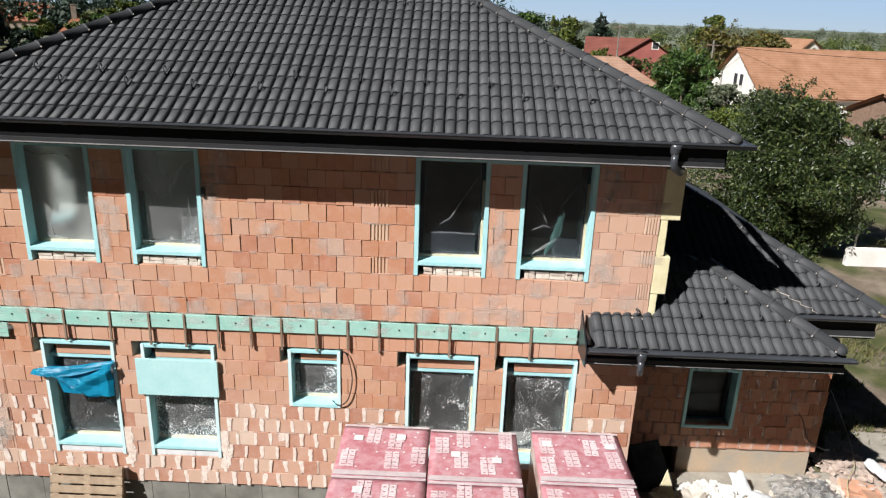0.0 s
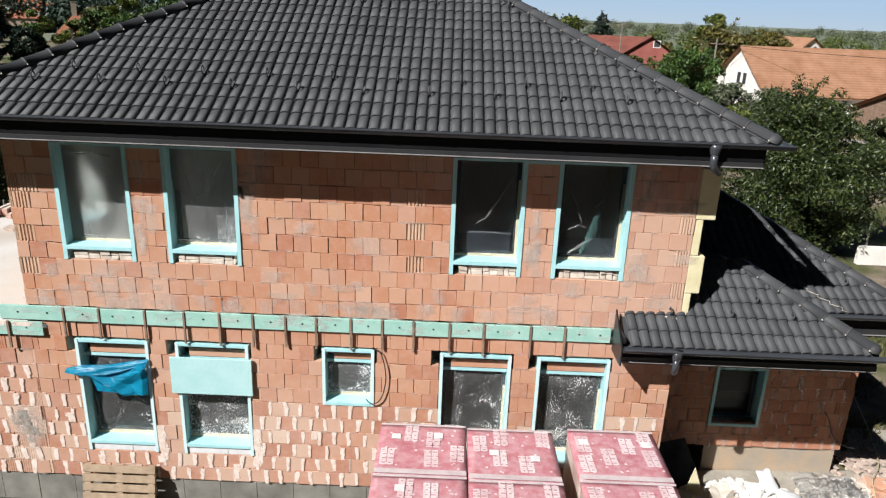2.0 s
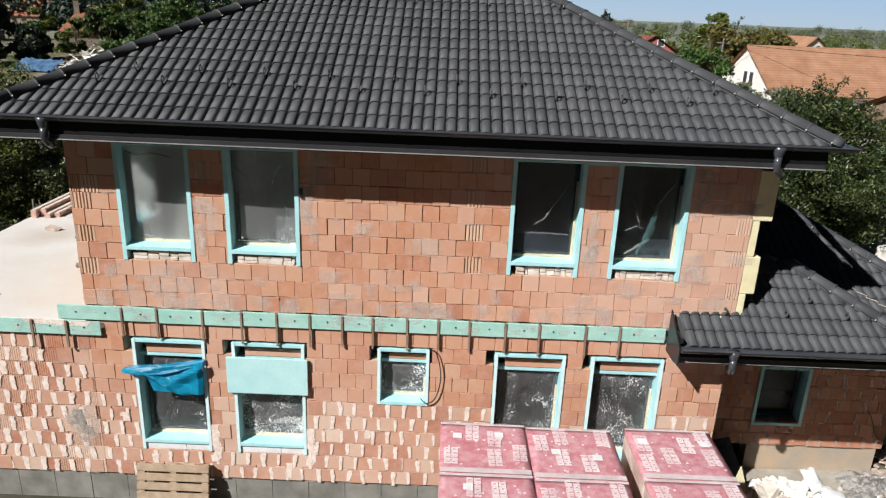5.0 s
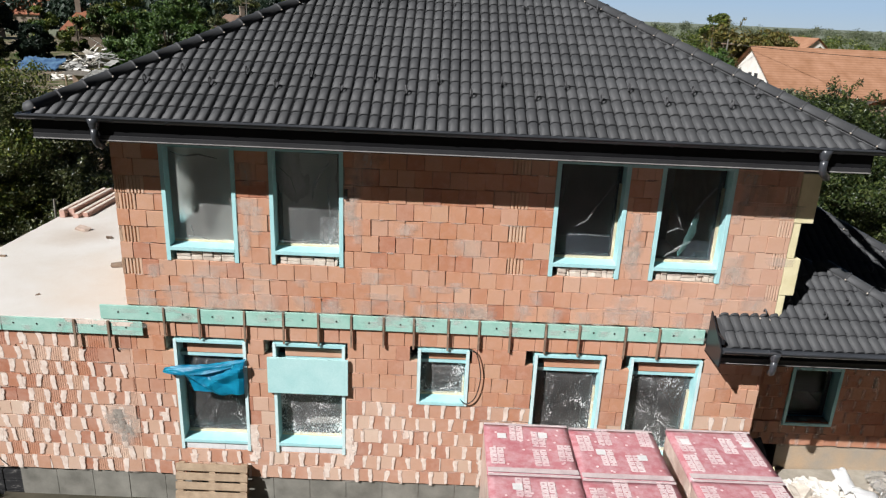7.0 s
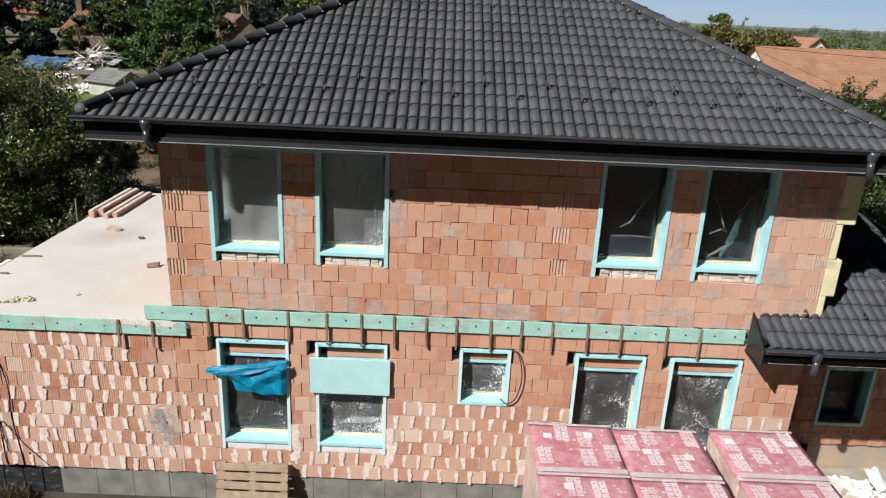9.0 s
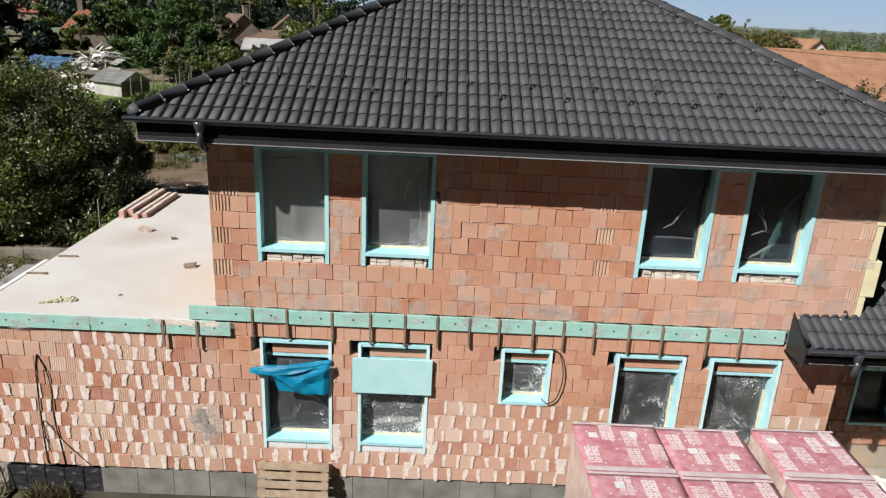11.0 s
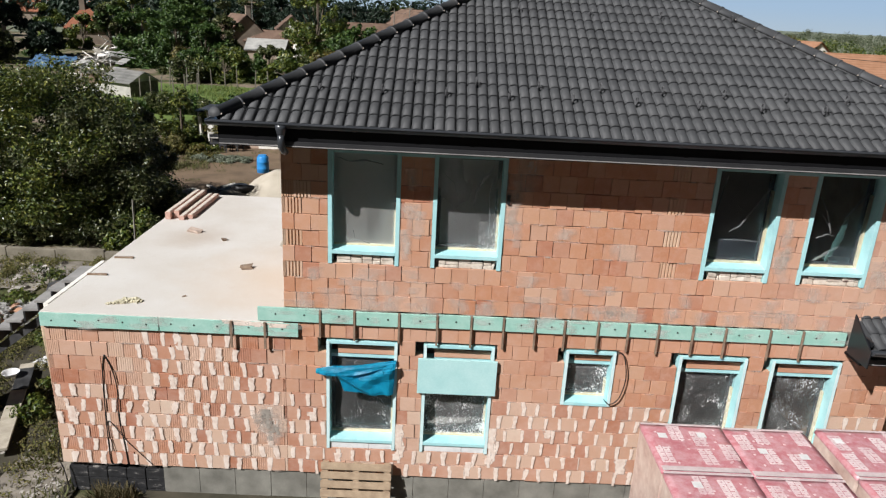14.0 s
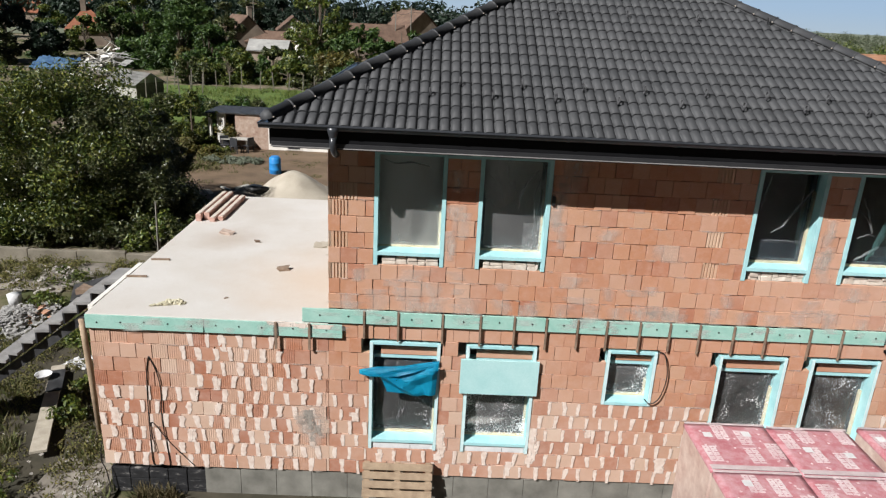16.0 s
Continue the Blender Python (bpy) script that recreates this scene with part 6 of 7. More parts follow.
def stack(x0, x1, y0, y1, seed, label):
    """Film-wrapped pallet of insulation packs, its print drawn as plain blocks."""
    rng = random.Random(seed)
    s = thing("insulation_stack", label, "pallet stack", group="red wrapped pallets before the house")
    top = 2.30
    part("pallet", bx(x0 + 0.03, x1 - 0.03, y0 + 0.03, y1 - 0.03, G + 0.02, G + 0.14), M_WOOD, s, "wooden pallet")
    bm = bmesh.new()
    box(bm, x0 + 0.006, x1 - 0.006, y0 + 0.006, y1 - 0.006, G + 0.14, top - 0.035, bevel=0.03)
    part("film_wrap", bm, M_SIDE, s, "clear film over beige wool slabs")
    # the red hood: a sheet with shallow wrinkles that turns over the edges
    bm = bmesh.new()
    n = 12
    grid = []
    for i in range(n + 1):
        row = []
        for k_ in range(n + 1):
            u, v_ = i / n, k_ / n
            rim = min(u, 1 - u, v_, 1 - v_)
            z_ = top - 0.016 * (rim < 0.01) + 0.006 * noise.noise((x0 + u * 4, y0 + v_ * 4, 2.0)) * (rim > 0.01)
            row.append(bm.verts.new((x0 + (x1 - x0) * u, y0 + (y1 - y0) * v_, z_)))
        grid.append(row)
    for i in range(n):
        for k_ in range(n):
            bm.faces.new((grid[i][k_], grid[i + 1][k_], grid[i + 1][k_ + 1], grid[i][k_ + 1]))
    rim_v = [grid[i][0] for i in range(n + 1)] + [grid[n][i] for i in range(1, n + 1)] + [grid[i][n] for i in range(n - 1, -1, -1)] + [grid[0][i] for i in range(n - 1, 0, -1)]
    low_v = [bm.verts.new((v.co.x, v.co.y, top - 0.07)) for v in rim_v]
    for i in range(len(rim_v)):
        j_ = (i + 1) % len(rim_v)
        bm.faces.new((rim_v[i], rim_v[j_], low_v[j_], low_v[i]))
    bmesh.ops.recalc_face_normals(bm, faces=bm.faces[:])
    smooth(part("film_hood", bm, M_PACK, s, "red printed film hood"))
    part("white_seam", bx(x0 + 0.01, x1 - 0.01, y0 - 0.004, y0 + 0.085, top + 0.002, top + 0.012, bevel=0.003), M_SEAM, s, "dusty white film seam")
    part("pale_rim", bx(x0 + 0.005, x1 - 0.005, y1 - 0.03, y1 + 0.006, top - 0.002, top + 0.009, bevel=0.003), M_SEAM, s, "pale folded film rim")
    # print: pairs of upright bands of bold, plain block shapes, staggered in two rows
    for a_ in range(4):
        for b_ in range(2):
            if (a_ + b_ + seed) % 3 == 2:
                continue
            cx = x0 + (x1 - x0) * (a_ + 0.5 + rng.uniform(-0.08, 0.08)) / 4
            cy = y0 + 0.34 + 0.44 * b_ + (0.12 if a_ % 2 else 0.0) + rng.uniform(-0.04, 0.04)
            tilt = rng.uniform(-2, 2)
            bm = bmesh.new()
            for col in (-0.5, 0.5):
                for k_ in range(4):
                    m_ = pose(cx, cy, top + 0.0085, 0, 0, tilt) @ pose(col * 0.098, (k_ - 1.5) * 0.092, 0)
                    for side in (-0.027, 0.027):
                        boxm(bm, m_ @ pose(0, side, 0), 0.086, 0.030, 0.003)
                    for side in rng.choice(((-0.03, 0.03), (-0.03, 0.03), (-0.03,), (0.03,), (0.0,))):
                        boxm(bm, m_ @ pose(side, 0, 0), 0.030, 0.034, 0.003)
            part("print", bm, M_PRINT, s, "pale bold print in plain blocks")["kind"] = "stuff"
    for li in range(2):
        lx, ly = x0 + (x1 - x0) * (li + rng.uniform(0.2, 0.8)) / 2, rng.uniform(y0 + 0.25, y1 - 0.2)
        part("paper_label", bx(lx - 0.062, lx + 0.062, ly - 0.06, ly + 0.06, top + 0.012, top + 0.0145), M_PAPER, s, "white paper label")
    bm = bmesh.new()
    for _ in range(22):
        cx, cy = rng.uniform(x0 + 0.08, x1 - 0.08), rng.uniform(y0 + 0.1, y1 - 0.1)
        boxm(bm, pose(cx, cy, top + 0.006, 0, 0, rng.uniform(0, 90)), 0.03, 0.03, 0.003)
    part("dot_print", bm, M_PRINT, s, "small pale dots")["kind"] = "stuff"
    return s


k = 0
for y0, y1 in ((-2.02, -0.90), (-3.18, -2.06)):
    for x0, x1 in ((4.75, 5.95), (5.965, 7.165), (7.39, 8.60)):
        k += 1
        off = -0.04 * (k % 3)
        stack(x0, x1, y0 + off, y1 + off, 60 + k, "tall pallet of insulation packs wrapped in red printed film")

# ==== things on the facade and round the house ====
# pallet leaning against the wall
pal = thing("wooden_pallet", "bright wooden pallet leaning upright against the wall", "pallet", (0.475, -0.33, G))
pal.rotation_euler = (radians(-12), 0, 0)
for i in range(6):
    part("board", bx(-0.58, 0.58, -0.02, 0.0, 0.02 + i * 0.158, 0.142 + i * 0.158, bevel=0.004), M_WOOD, pal)
for x in (-0.56, -0.05, 0.46):
    part("bearer", bx(x, x + 0.1, 0.002, 0.09, 0.02, 0.92, bevel=0.004), M_WOOD, pal)
for i in range(3):
    part("board", bx(-0.58, 0.58, 0.092, 0.112, 0.02 + i * 0.38, 0.12 + i * 0.38, bevel=0.004), M_WOOD, pal)

# pale foam sheet across the second window
sheet = bx(1.42, 2.67, -0.075, -0.035, 2.13, 2.74, bevel=0.005)
single("foam_sheet", sheet, M_XPSP, "pale mint foam sheet fixed over the upper half of a window", "insulation")

# blue tarp hanging in the first window
tarp = thing("blue_tarp", "crumpled blue plastic tarp hanging from a window head", "tarp")
# folded flap: from a pointed tip beside the jamb to the far corner, its lower edge turned out
def cloth(outline, creases, name, out, nu=26, nv=12):
    """A sheet between an upper and a lower edge, each given as points (x, z); creases push it out along lines."""
    def along(pts, f):
        q = f * (len(pts) - 1)
        i = min(int(q), len(pts) - 2)
        return [p + (r - p) * (q - i) for p, r in zip(pts[i], pts[i + 1])]
    bm = bmesh.new()
    grid = []
    for j in range(nv + 1):
        row = []
        for i in range(nu + 1):
            u, v = i / nu, j / nv
            (xa, za), (xb, zb) = along(outline[0], u), along(outline[1], u)
            y = -0.045 - out * v * min(1.0, 4 * (1 - u) + 0.2)
            for au, av, bu, bv, width, depth in creases:
                du, dv = bu - au, bv - av
                t = min(1.0, max(0.0, ((u - au) * du + (v - av) * dv) / (du * du + dv * dv)))
                y -= depth * max(0.0, 1 - math.hypot(u - au - t * du, v - av - t * dv) / width)
            y -= 0.006 * noise.noise((u * 7, v * 7, 7.0))
            row.append(bm.verts.new((xa + (xb - xa) * v, y, za + (zb - za) * v)))
        grid.append(row)
    for j in range(nv):
        for i in range(nu):
            bm.faces.new((grid[j][i], grid[j][i + 1], grid[j + 1][i + 1], grid[j + 1][i]))
    bmesh.ops.solidify(bm, geom=bm.faces[:], thickness=0.003)
    return part(name, bm, M_TARP, tarp)


cloth((((0.12, 2.47), (0.5, 2.50), (1.07, 2.66)), ((0.26, 2.11), (0.62, 2.09), (1.04, 2.08))),
      ((0.0, 0.1, 0.62, 0.95, 0.2, 0.10), (0.45, 0.55, 1.0, 0.15, 0.25, 0.07), (0.95, 0.0, 0.9, 1.0, 0.14, 0.05)), "hanging_sheet", 0.03)
cloth((((-0.19, 2.475), (0.1, 2.545), (0.5, 2.575), (1.085, 2.685)), ((-0.18, 2.45), (0.05, 2.40), (0.42, 2.42), (1.06, 2.61))),
      ((0.1, 1.0, 0.7, 0.2, 0.25, 0.02), (0.5, 0.0, 0.9, 0.6, 0.22, 0.02)), "folded_flap", 0.085)

# ==== on the annex roof ====
def chunk(bm, x, y, z, sx, sy, sz, rng):
    """One angular lump, resting at z."""
    m = pose(x, y, z + sz * 0.45, rng.uniform(-14, 14), rng.uniform(-14, 14), rng.uniform(0, 360))
    made = bmesh.ops.create_cube(bm, size=1.0, matrix=m @ Matrix.Diagonal((sx, sy, sz, 1)))
    for v in made["verts"]:
        v.co += Vector((rng.uniform(-0.18, 0.18) * sx, rng.uniform(-0.18, 0.18) * sy, rng.uniform(-0.15, 0.15) * sz))


M_LINTEL = simple("pinkish concrete-filled lintel", (0.40, 0.22, 0.17), (0.55, 0.38, 0.32), 5, 0.9)
for i in range(4):
    lx = -4.32 + i * 0.15
    bm = bmesh.new()
    box(bm, lx - 0.058, lx + 0.058, 5.0 + 0.12 * (i % 2), 7.05, 3.252, 3.252 + (0.17 if i < 2 else 0.09), bevel=0.008)
    ln = single("clay_lintel", bm, M_LINTEL, "long reddish clay lintel lying on the flat roof", "lintel", group="lintels on the annex roof")
    part("concrete_fill", bx(lx - 0.04, lx + 0.04, 5.02 + 0.12 * (i % 2), 7.04, 3.252 + (0.17 if i < 2 else 0.09), 3.262 + (0.17 if i < 2 else 0.09)), M_STONE, ln, "pale concrete filling")
rc = random.Random(17)
for x, y, s, m, lab in ((-3.47, 4.2, 0.24, M_GREYDAB, "flat grey board offcut"), (-2.72, 3.75, 0.12, M_LATH, "small wood offcut"), (-1.85, 2.2, 0.22, M_LATH, "brown wood offcut"),
                        (-2.5, 0.78, 0.06, M_LATH, "small wood offcut")):
    bm = bmesh.new()
    chunk(bm, x, y, 3.25, s, s * 0.7, s * 0.3, rc)
    single("offcut", bm, m, lab + " lying on the flat roof", "offcut")
for x, y, a in ((-4.2, 2.45, 4), (-4.28, 1.55, 3)):
    bm = bmesh.new()
    boxm(bm, pose(x, y, 3.265, 0, 0, a), 0.34, 0.05, 0.03, 0.004)
    single("lath_piece", bm, M_LATH, "short dark lath lying over the roof edge", "lath")
bm = bmesh.new()
rw_ = random.Random(18)
for cx, cy, q in ((-3.30, 0.46, 0.10), (-3.17, 0.51, 0.075), (-3.43, 0.40, 0.065), (-3.54, 0.345, 0.045), (-3.36, 0.53, 0.06), (-3.08, 0.49, 0.035)):
    made = bmesh.ops.create_icosphere(bm, subdivisions=4, radius=1.0, matrix=pose(cx, cy, 3.262, 0, 0, rw_.uniform(0, 180)) @ Matrix.Diagonal((q * 1.3, q * 0.75, q * 0.5, 1)))
    for v in made["verts"]:
        k = 0.5 * noise.noise(v.co * 26.0) + 0.35 * noise.noise(v.co * 70.0)
        v.co += (v.co - Vector((cx, cy, 3.255))) * k
        v.co.z = max(v.co.z, 3.251)
single("wool_tufts", bm, M_TUFT, "torn cream wool tufts on the flat roof", "wool scraps", kind="stuff")
bm = bmesh.new()
for i in range(8):
    chunk(bm, -1.25 + rc.gauss(0, 0.14), 3.5 + rc.gauss(0, 0.2), 3.25, 0.3, 0.2, 0.03, rc)
single("sand_scrapings", bm, M_SAND, "sandy scrapings by the wall on the flat roof", "sand", kind="stuff")
bm = bmesh.new()
box(bm, XA - 0.11, XA - 0.03, 0.25, 2.25, 3.16, 3.258, bevel=0.006)
single("white_edge_strip", bm, M_WHITE, "white-plastered strip along the flat roof edge", "edging")

# makeshift stair up to the annex roof
stair = thing("site_stair", "makeshift timber stair with grey treads up to the flat roof", "stairs")
for i in range(14):
    x, z = -4.62 - 0.27 * i, 3.16 - 0.203 * i
    bm = bmesh.new()
    boxm(bm, pose(x - 0.125, 1.82 + rc.uniform(-0.05, 0.05), z - 0.03, 0, rc.uniform(-4, 4), rc.uniform(-4, 4)), 0.285, 0.68 + rc.uniform(-0.06, 0.06), 0.05, 0.005)
    part("tread", bm, M_TILE_G, stair)
    # dark boards put in for the shade below each tread
    part("riser", bx(x - 0.235, x - 0.205, 1.52, 2.12, z - 0.26, z - 0.057), M_SOFFIT, stair, "riser board darkened for shade")
# stringers coloured black, as the stair's underside lies in shadow
for y in (1.66, 1.98):
    bm = bmesh.new()
    boxm(bm, pose(-6.47, y, 1.52, 0, -36.9, 0), 4.75, 0.05, 0.14)
    part("stringer", bm, M_BLACK, stair, "stringer blackened for the shade under the treads")
bm = bmesh.new()
tube(bm, [(-5.38, 1.6, 2.36), (-5.36, 1.6, 1.9), (-5.33, 1.6, 1.3), (-5.28, 1.6, G - 0.2)], 0.055, 8, 0.06)
smooth(part("post", bm, M_WOOD, stair, "bright round wooden prop"))

# ==== yard beside the annex ====
bm = bmesh.new()
boxm(bm, pose(-6.63, 2.35, 0.10, -2.2, 0, 22.0), 0.28, 3.6, 0.05, 0.006)
pl = single("plank", bm, M_PLANK, "long weathered scaffold plank lying in the weeds", "plank")
bm = bmesh.new()
boxm(bm, pose(-6.98, 3.28, 0.105, -2.2, 0, 22.0), 0.30, 1.0, 0.02, 0.004)
single("roofing_felt", bm, M_BLACK, "black strip of roofing felt over the plank", "felt")
M_OLDPOST = simple("old grey fence wood", (0.10, 0.09, 0.075), (0.20, 0.18, 0.15), 5, 0.9, relief=0.4)
M_DIRTYWALL = simple("dirty whitewash", (0.30, 0.29, 0.26), (0.48, 0.46, 0.42), 1.5, 0.9)
M_OLDBRICK = simple("pale old brickwork", (0.30, 0.19, 0.14), (0.46, 0.36, 0.29), 4.0, 0.95, relief=0.6, fine=9)
bm = bmesh.new()
x = -14.5
while x < -6.6:
    box(bm, x, x + 1.48, 10.45, 10.62, G - 0.2, 0.42 + 0.03 * math.sin(x * 1.7), bevel=0.02)
    x += 1.5
M_TANWALL = simple("tan weathered concrete", (0.13, 0.115, 0.088), (0.27, 0.24, 0.19), 1.4, 0.95, relief=0.5, fine=18)
single("low_wall", bm, M_TANWALL, "low tan-grey concrete boundary wall below the trees", "wall")
bm = bmesh.new()
tube(bm, [(-7.15, 9.6, G - 0.2), (-7.13, 9.6, 1.2), (-7.1, 9.6, 2.35)], 0.03, 6)
single("fence_post", bm, M_CONC, "thin pale fence post by the boundary", "post")
bm = bmesh.new()
rings = [[bm.verts.new((-7.25 + r * math.cos(math.tau * k / 16), 3.32 + r * math.sin(math.tau * k / 16), z)) for k in range(16)] for z, r in ((0.13, 0.08), (0.16, 0.13), (0.22, 0.17), (0.23, 0.175), (0.22, 0.16), (0.16, 0.11), (0.15, 0.03))]
for p, q in zip(rings, rings[1:]):
    for k in range(16):
        bm.faces.new((p[k], p[(k + 1) % 16], q[(k + 1) % 16], q[k]))
bm.faces.new(rings[0][::-1])
bm.faces.new(rings[-1])
smooth(single("bowl", bm, M_PAPER, "white enamel bowl lying on the plank", "bowl"))
hut = thing("tar_paper_cover", "small timber crate covered with black tar paper", "crate")
bm = bmesh.new()
boxm(bm, pose(-7.75, 7.0, 0.72, 14, -14, 14), 1.25, 0.75, 0.03)
part("cover", bm, M_BLACK, hut)
part("body", bx(-8.2, -7.5, 6.75, 7.3, G - 0.1, 0.72), M_LATH, hut)


def debris(name, cx, cy, rx, ry, h, n, size, material, seed, label, category="rubble"):
    """A heap of broken pieces, high in the middle."""
    rng = random.Random(seed)
    bm = bmesh.new()
    for i in range(n):
        a, r = rng.uniform(0, math.tau), math.sqrt(rng.random())
        x, y = cx + rx * r * math.cos(a), cy + ry * r * math.sin(a)
        z = rise(x, y) + h * (1 - r) * rng.uniform(0.4, 1.0) + 0.03
        s = size * rng.uniform(0.45, 1.3)
        chunk(bm, x, y, z, s, s * rng.uniform(0.4, 0.9), s * rng.uniform(0.15, 0.5), rng)
    return single(name, bm, material, label, category, kind="stuff")


debris("broken_bricks", -9.2, 5.9, 1.1, 1.0, 0.35, 520, 0.12, M_SHARD, 21, "heap of broken grey and reddish bricks in the yard")
debris("broken_bricks", -8.75, 6.2, 0.5, 0.5, 0.3, 14, 0.2, M_BRICK_I, 22, "broken reddish clay blocks in the yard")
n = 30
vs = [(-9.8 + 2.5 * (i / n - 0.5) * 2, 8.7 + 1.5 * (j / n - 0.5) * 2) for j in range(n + 1) for i in range(n + 1)]
inside = lambda x, y: math.hypot((x + 9.8) / 2.5, (y - 8.7) / 1.5) < 0.85 + 0.25 * noise.noise((x * 1.3, y * 1.3, 4.0))
fs = [(k, k + 1, k + n + 2, k + n + 1) for j in range(n) for i in range(n) for k in (j * (n + 1) + i,) if inside(*vs[k])]
tagged(smooth(raw_mesh("spoil_heap", [(x, y, rise(x, y) + 0.06 + 0.06 * noise.noise((x * 2.5, y * 2.5, 8.0))) for x, y in vs], fs, M_SPOIL)), "low heap of grey-brown spoil before the boundary wall", "earth heap", kind="stuff")
debris("stones", -9.6, 8.4, 2.2, 1.3, 0.1, 110, 0.13, M_RUBBLE, 23, "pale stones scattered over the earth mound")
debris("stones", -6.2, 0.6, 1.4, 1.6, 0.03, 70, 0.06, M_RUBBLE, 24, "pale pebbles and mortar lumps beside the annex")
debris("mortar_lumps", -4.85, -0.1, 0.4, 0.7, 0.05, 170, 0.06, M_RUBBLE, 25, "white mortar lumps at the corner of the annex")
debris("white_scraps", -7.0, 4.3, 0.35, 0.4, 0.10, 16, 0.15, M_PAPER, 26, "white packaging scraps by the plank", "scraps")
bk = thing("bucket", "white plastic bucket standing among rubble", "bucket", (-9.75, 6.7, 0.25))
bm = bmesh.new()
tube(bm, [(0, 0, 0), (0, 0, 0.15), (0, 0, 0.3)], 0.14, 16, 0.17)
smooth(part("pail", bm, M_PAPER, bk))
bm = bmesh.new()
tube(bm, [(-0.17, 0, 0.29), (-0.1, -0.12, 0.2), (0.1, -0.12, 0.2), (0.17, 0, 0.29)], 0.006, 5)
part("handle", bm, M_SOFFIT, bk)


def tufts(name, spots, per, h, material, seed, label):
    """Weeds: fans of narrow blades round many spots (x, y, radius)."""
    rng = np.random.default_rng(seed)
    vs, fs = [], []
    for x, y, r in spots:
        for i in range(per):
            a, q = rng.uniform(0, math.tau), math.sqrt(rng.random()) * r
            px, py = x + q * math.cos(a), y + q * math.sin(a)
            pz = rise(px, py)
            hh, w = h * rng.uniform(0.4, 1.2), 0.018 * rng.uniform(0.7, 1.6)
            l1, l2 = rng.normal(size=2) * hh * 0.45
            b_ = rng.uniform(0, math.tau)
            i0 = len(vs)
            vs += [(px - w * math.cos(b_), py - w * math.sin(b_), pz), (px + w * math.cos(b_), py + w * math.sin(b_), pz), (px + l1, py + l2, pz + hh)]
            fs.append((i0, i0 + 1, i0 + 2))
    ob = raw_mesh(name, vs, fs, material)
    return tagged(ob, label, "weeds", kind="stuff")


rt = random.Random(33)
M_DRY = leaf_mat("dry brown stems", [(0.06, 0.045, 0.022), (0.10, 0.08, 0.035), (0.14, 0.11, 0.055), (0.05, 0.05, 0.02)], 0.8)
M_MEADOW = leaf_mat("meadow blades", [(0.07, 0.12, 0.02), (0.12, 0.17, 0.03), (0.18, 0.20, 0.05), (0.05, 0.09, 0.02)], 0.6)
spots = [(rt.uniform(-10.5, -4.6), rt.uniform(-2.5, 9.5), rt.uniform(0.15, 0.5)) for _ in range(250)]
# none on the plank and few on the spoil heap
spots = [p for p in spots if abs((p[0] + 6.63) * 0.927 + (p[1] - 2.35) * 0.375) > 0.3 + p[2] and (p[1] < 7.0 or rt.random() < 0.35)]
tufts("weeds", spots, 110, 0.2, M_GRASS, 1, "straggling weeds and dry grass in the yard")
tufts("weeds", [(-3.55, -0.25, 0.16), (-3.35, -0.22, 0.14), (-3.75, -0.22, 0.12)], 260, 0.26, M_DRY, 2, "dry weeds growing against the black plinth")
tufts("weeds", [(rt.uniform(13, 20), rt.uniform(2.5, 12), rt.uniform(0.3, 0.7)) for _ in range(50)], 110, 0.18, M_GRASS, 3, "patchy grass beyond the wing")
tufts("meadow_grass", [(rt.uniform(-24, 8), rt.uniform(40, 58), rt.uniform(0.5, 1.2)) for _ in range(200)], 70, 0.45, M_MEADOW, 4, "long green meadow grass in uneven tufts")


M_WEED = leaf_mat("olive weeds", [(0.07, 0.08, 0.02), (0.12, 0.125, 0.03), (0.19, 0.17, 0.05), (0.05, 0.055, 0.015), (0.23, 0.20, 0.075), (0.09, 0.075, 0.03)], 0.8)
spots = [(rt.uniform(-9.5, -4.7), rt.uniform(-2.4, 6.5)) for _ in range(420)]
spots = [p for p in spots if abs((p[0] + 6.63) * 0.927 + (p[1] - 2.35) * 0.375) > 0.24 or abs(p[1] - 2.35) > 1.9]
spots = [p for p in spots if not (-5.5 < p[0] and p[1] < 0.9 and rt.random() < 0.75) and noise.noise((p[0] * 0.8, p[1] * 0.8, 2.0)) > -0.25]
weeds_ = leaf_cloud("weeds", [(x, y, rise(x, y) + 0.10, rt.uniform(0.12, 0.3), rt.uniform(0.12, 0.3), rt.uniform(0.06, 0.16)) for x, y in spots], 26000, 0.03, M_WEED, None, 77)
tagged(weeds_, "low olive and yellowish weeds over the yard", "weeds", kind="stuff")
mound = [(rt.gauss(-10.6, 0.9), rt.uniform(7.2, 10.1)) for _ in range(70)] + [(rt.uniform(-8.6, -7.0), rt.uniform(9.2, 10.3)) for _ in range(30)]
weeds_ = leaf_cloud("weeds", [(x, y, rise(x, y) + 0.14, rt.uniform(0.12, 0.28), rt.uniform(0.12, 0.28), rt.uniform(0.08, 0.2)) for x, y in mound], 9000, 0.035, M_WEED, None, 78)
tagged(weeds_, "yellowish weeds growing on the spoil before the wall", "weeds", kind="stuff")


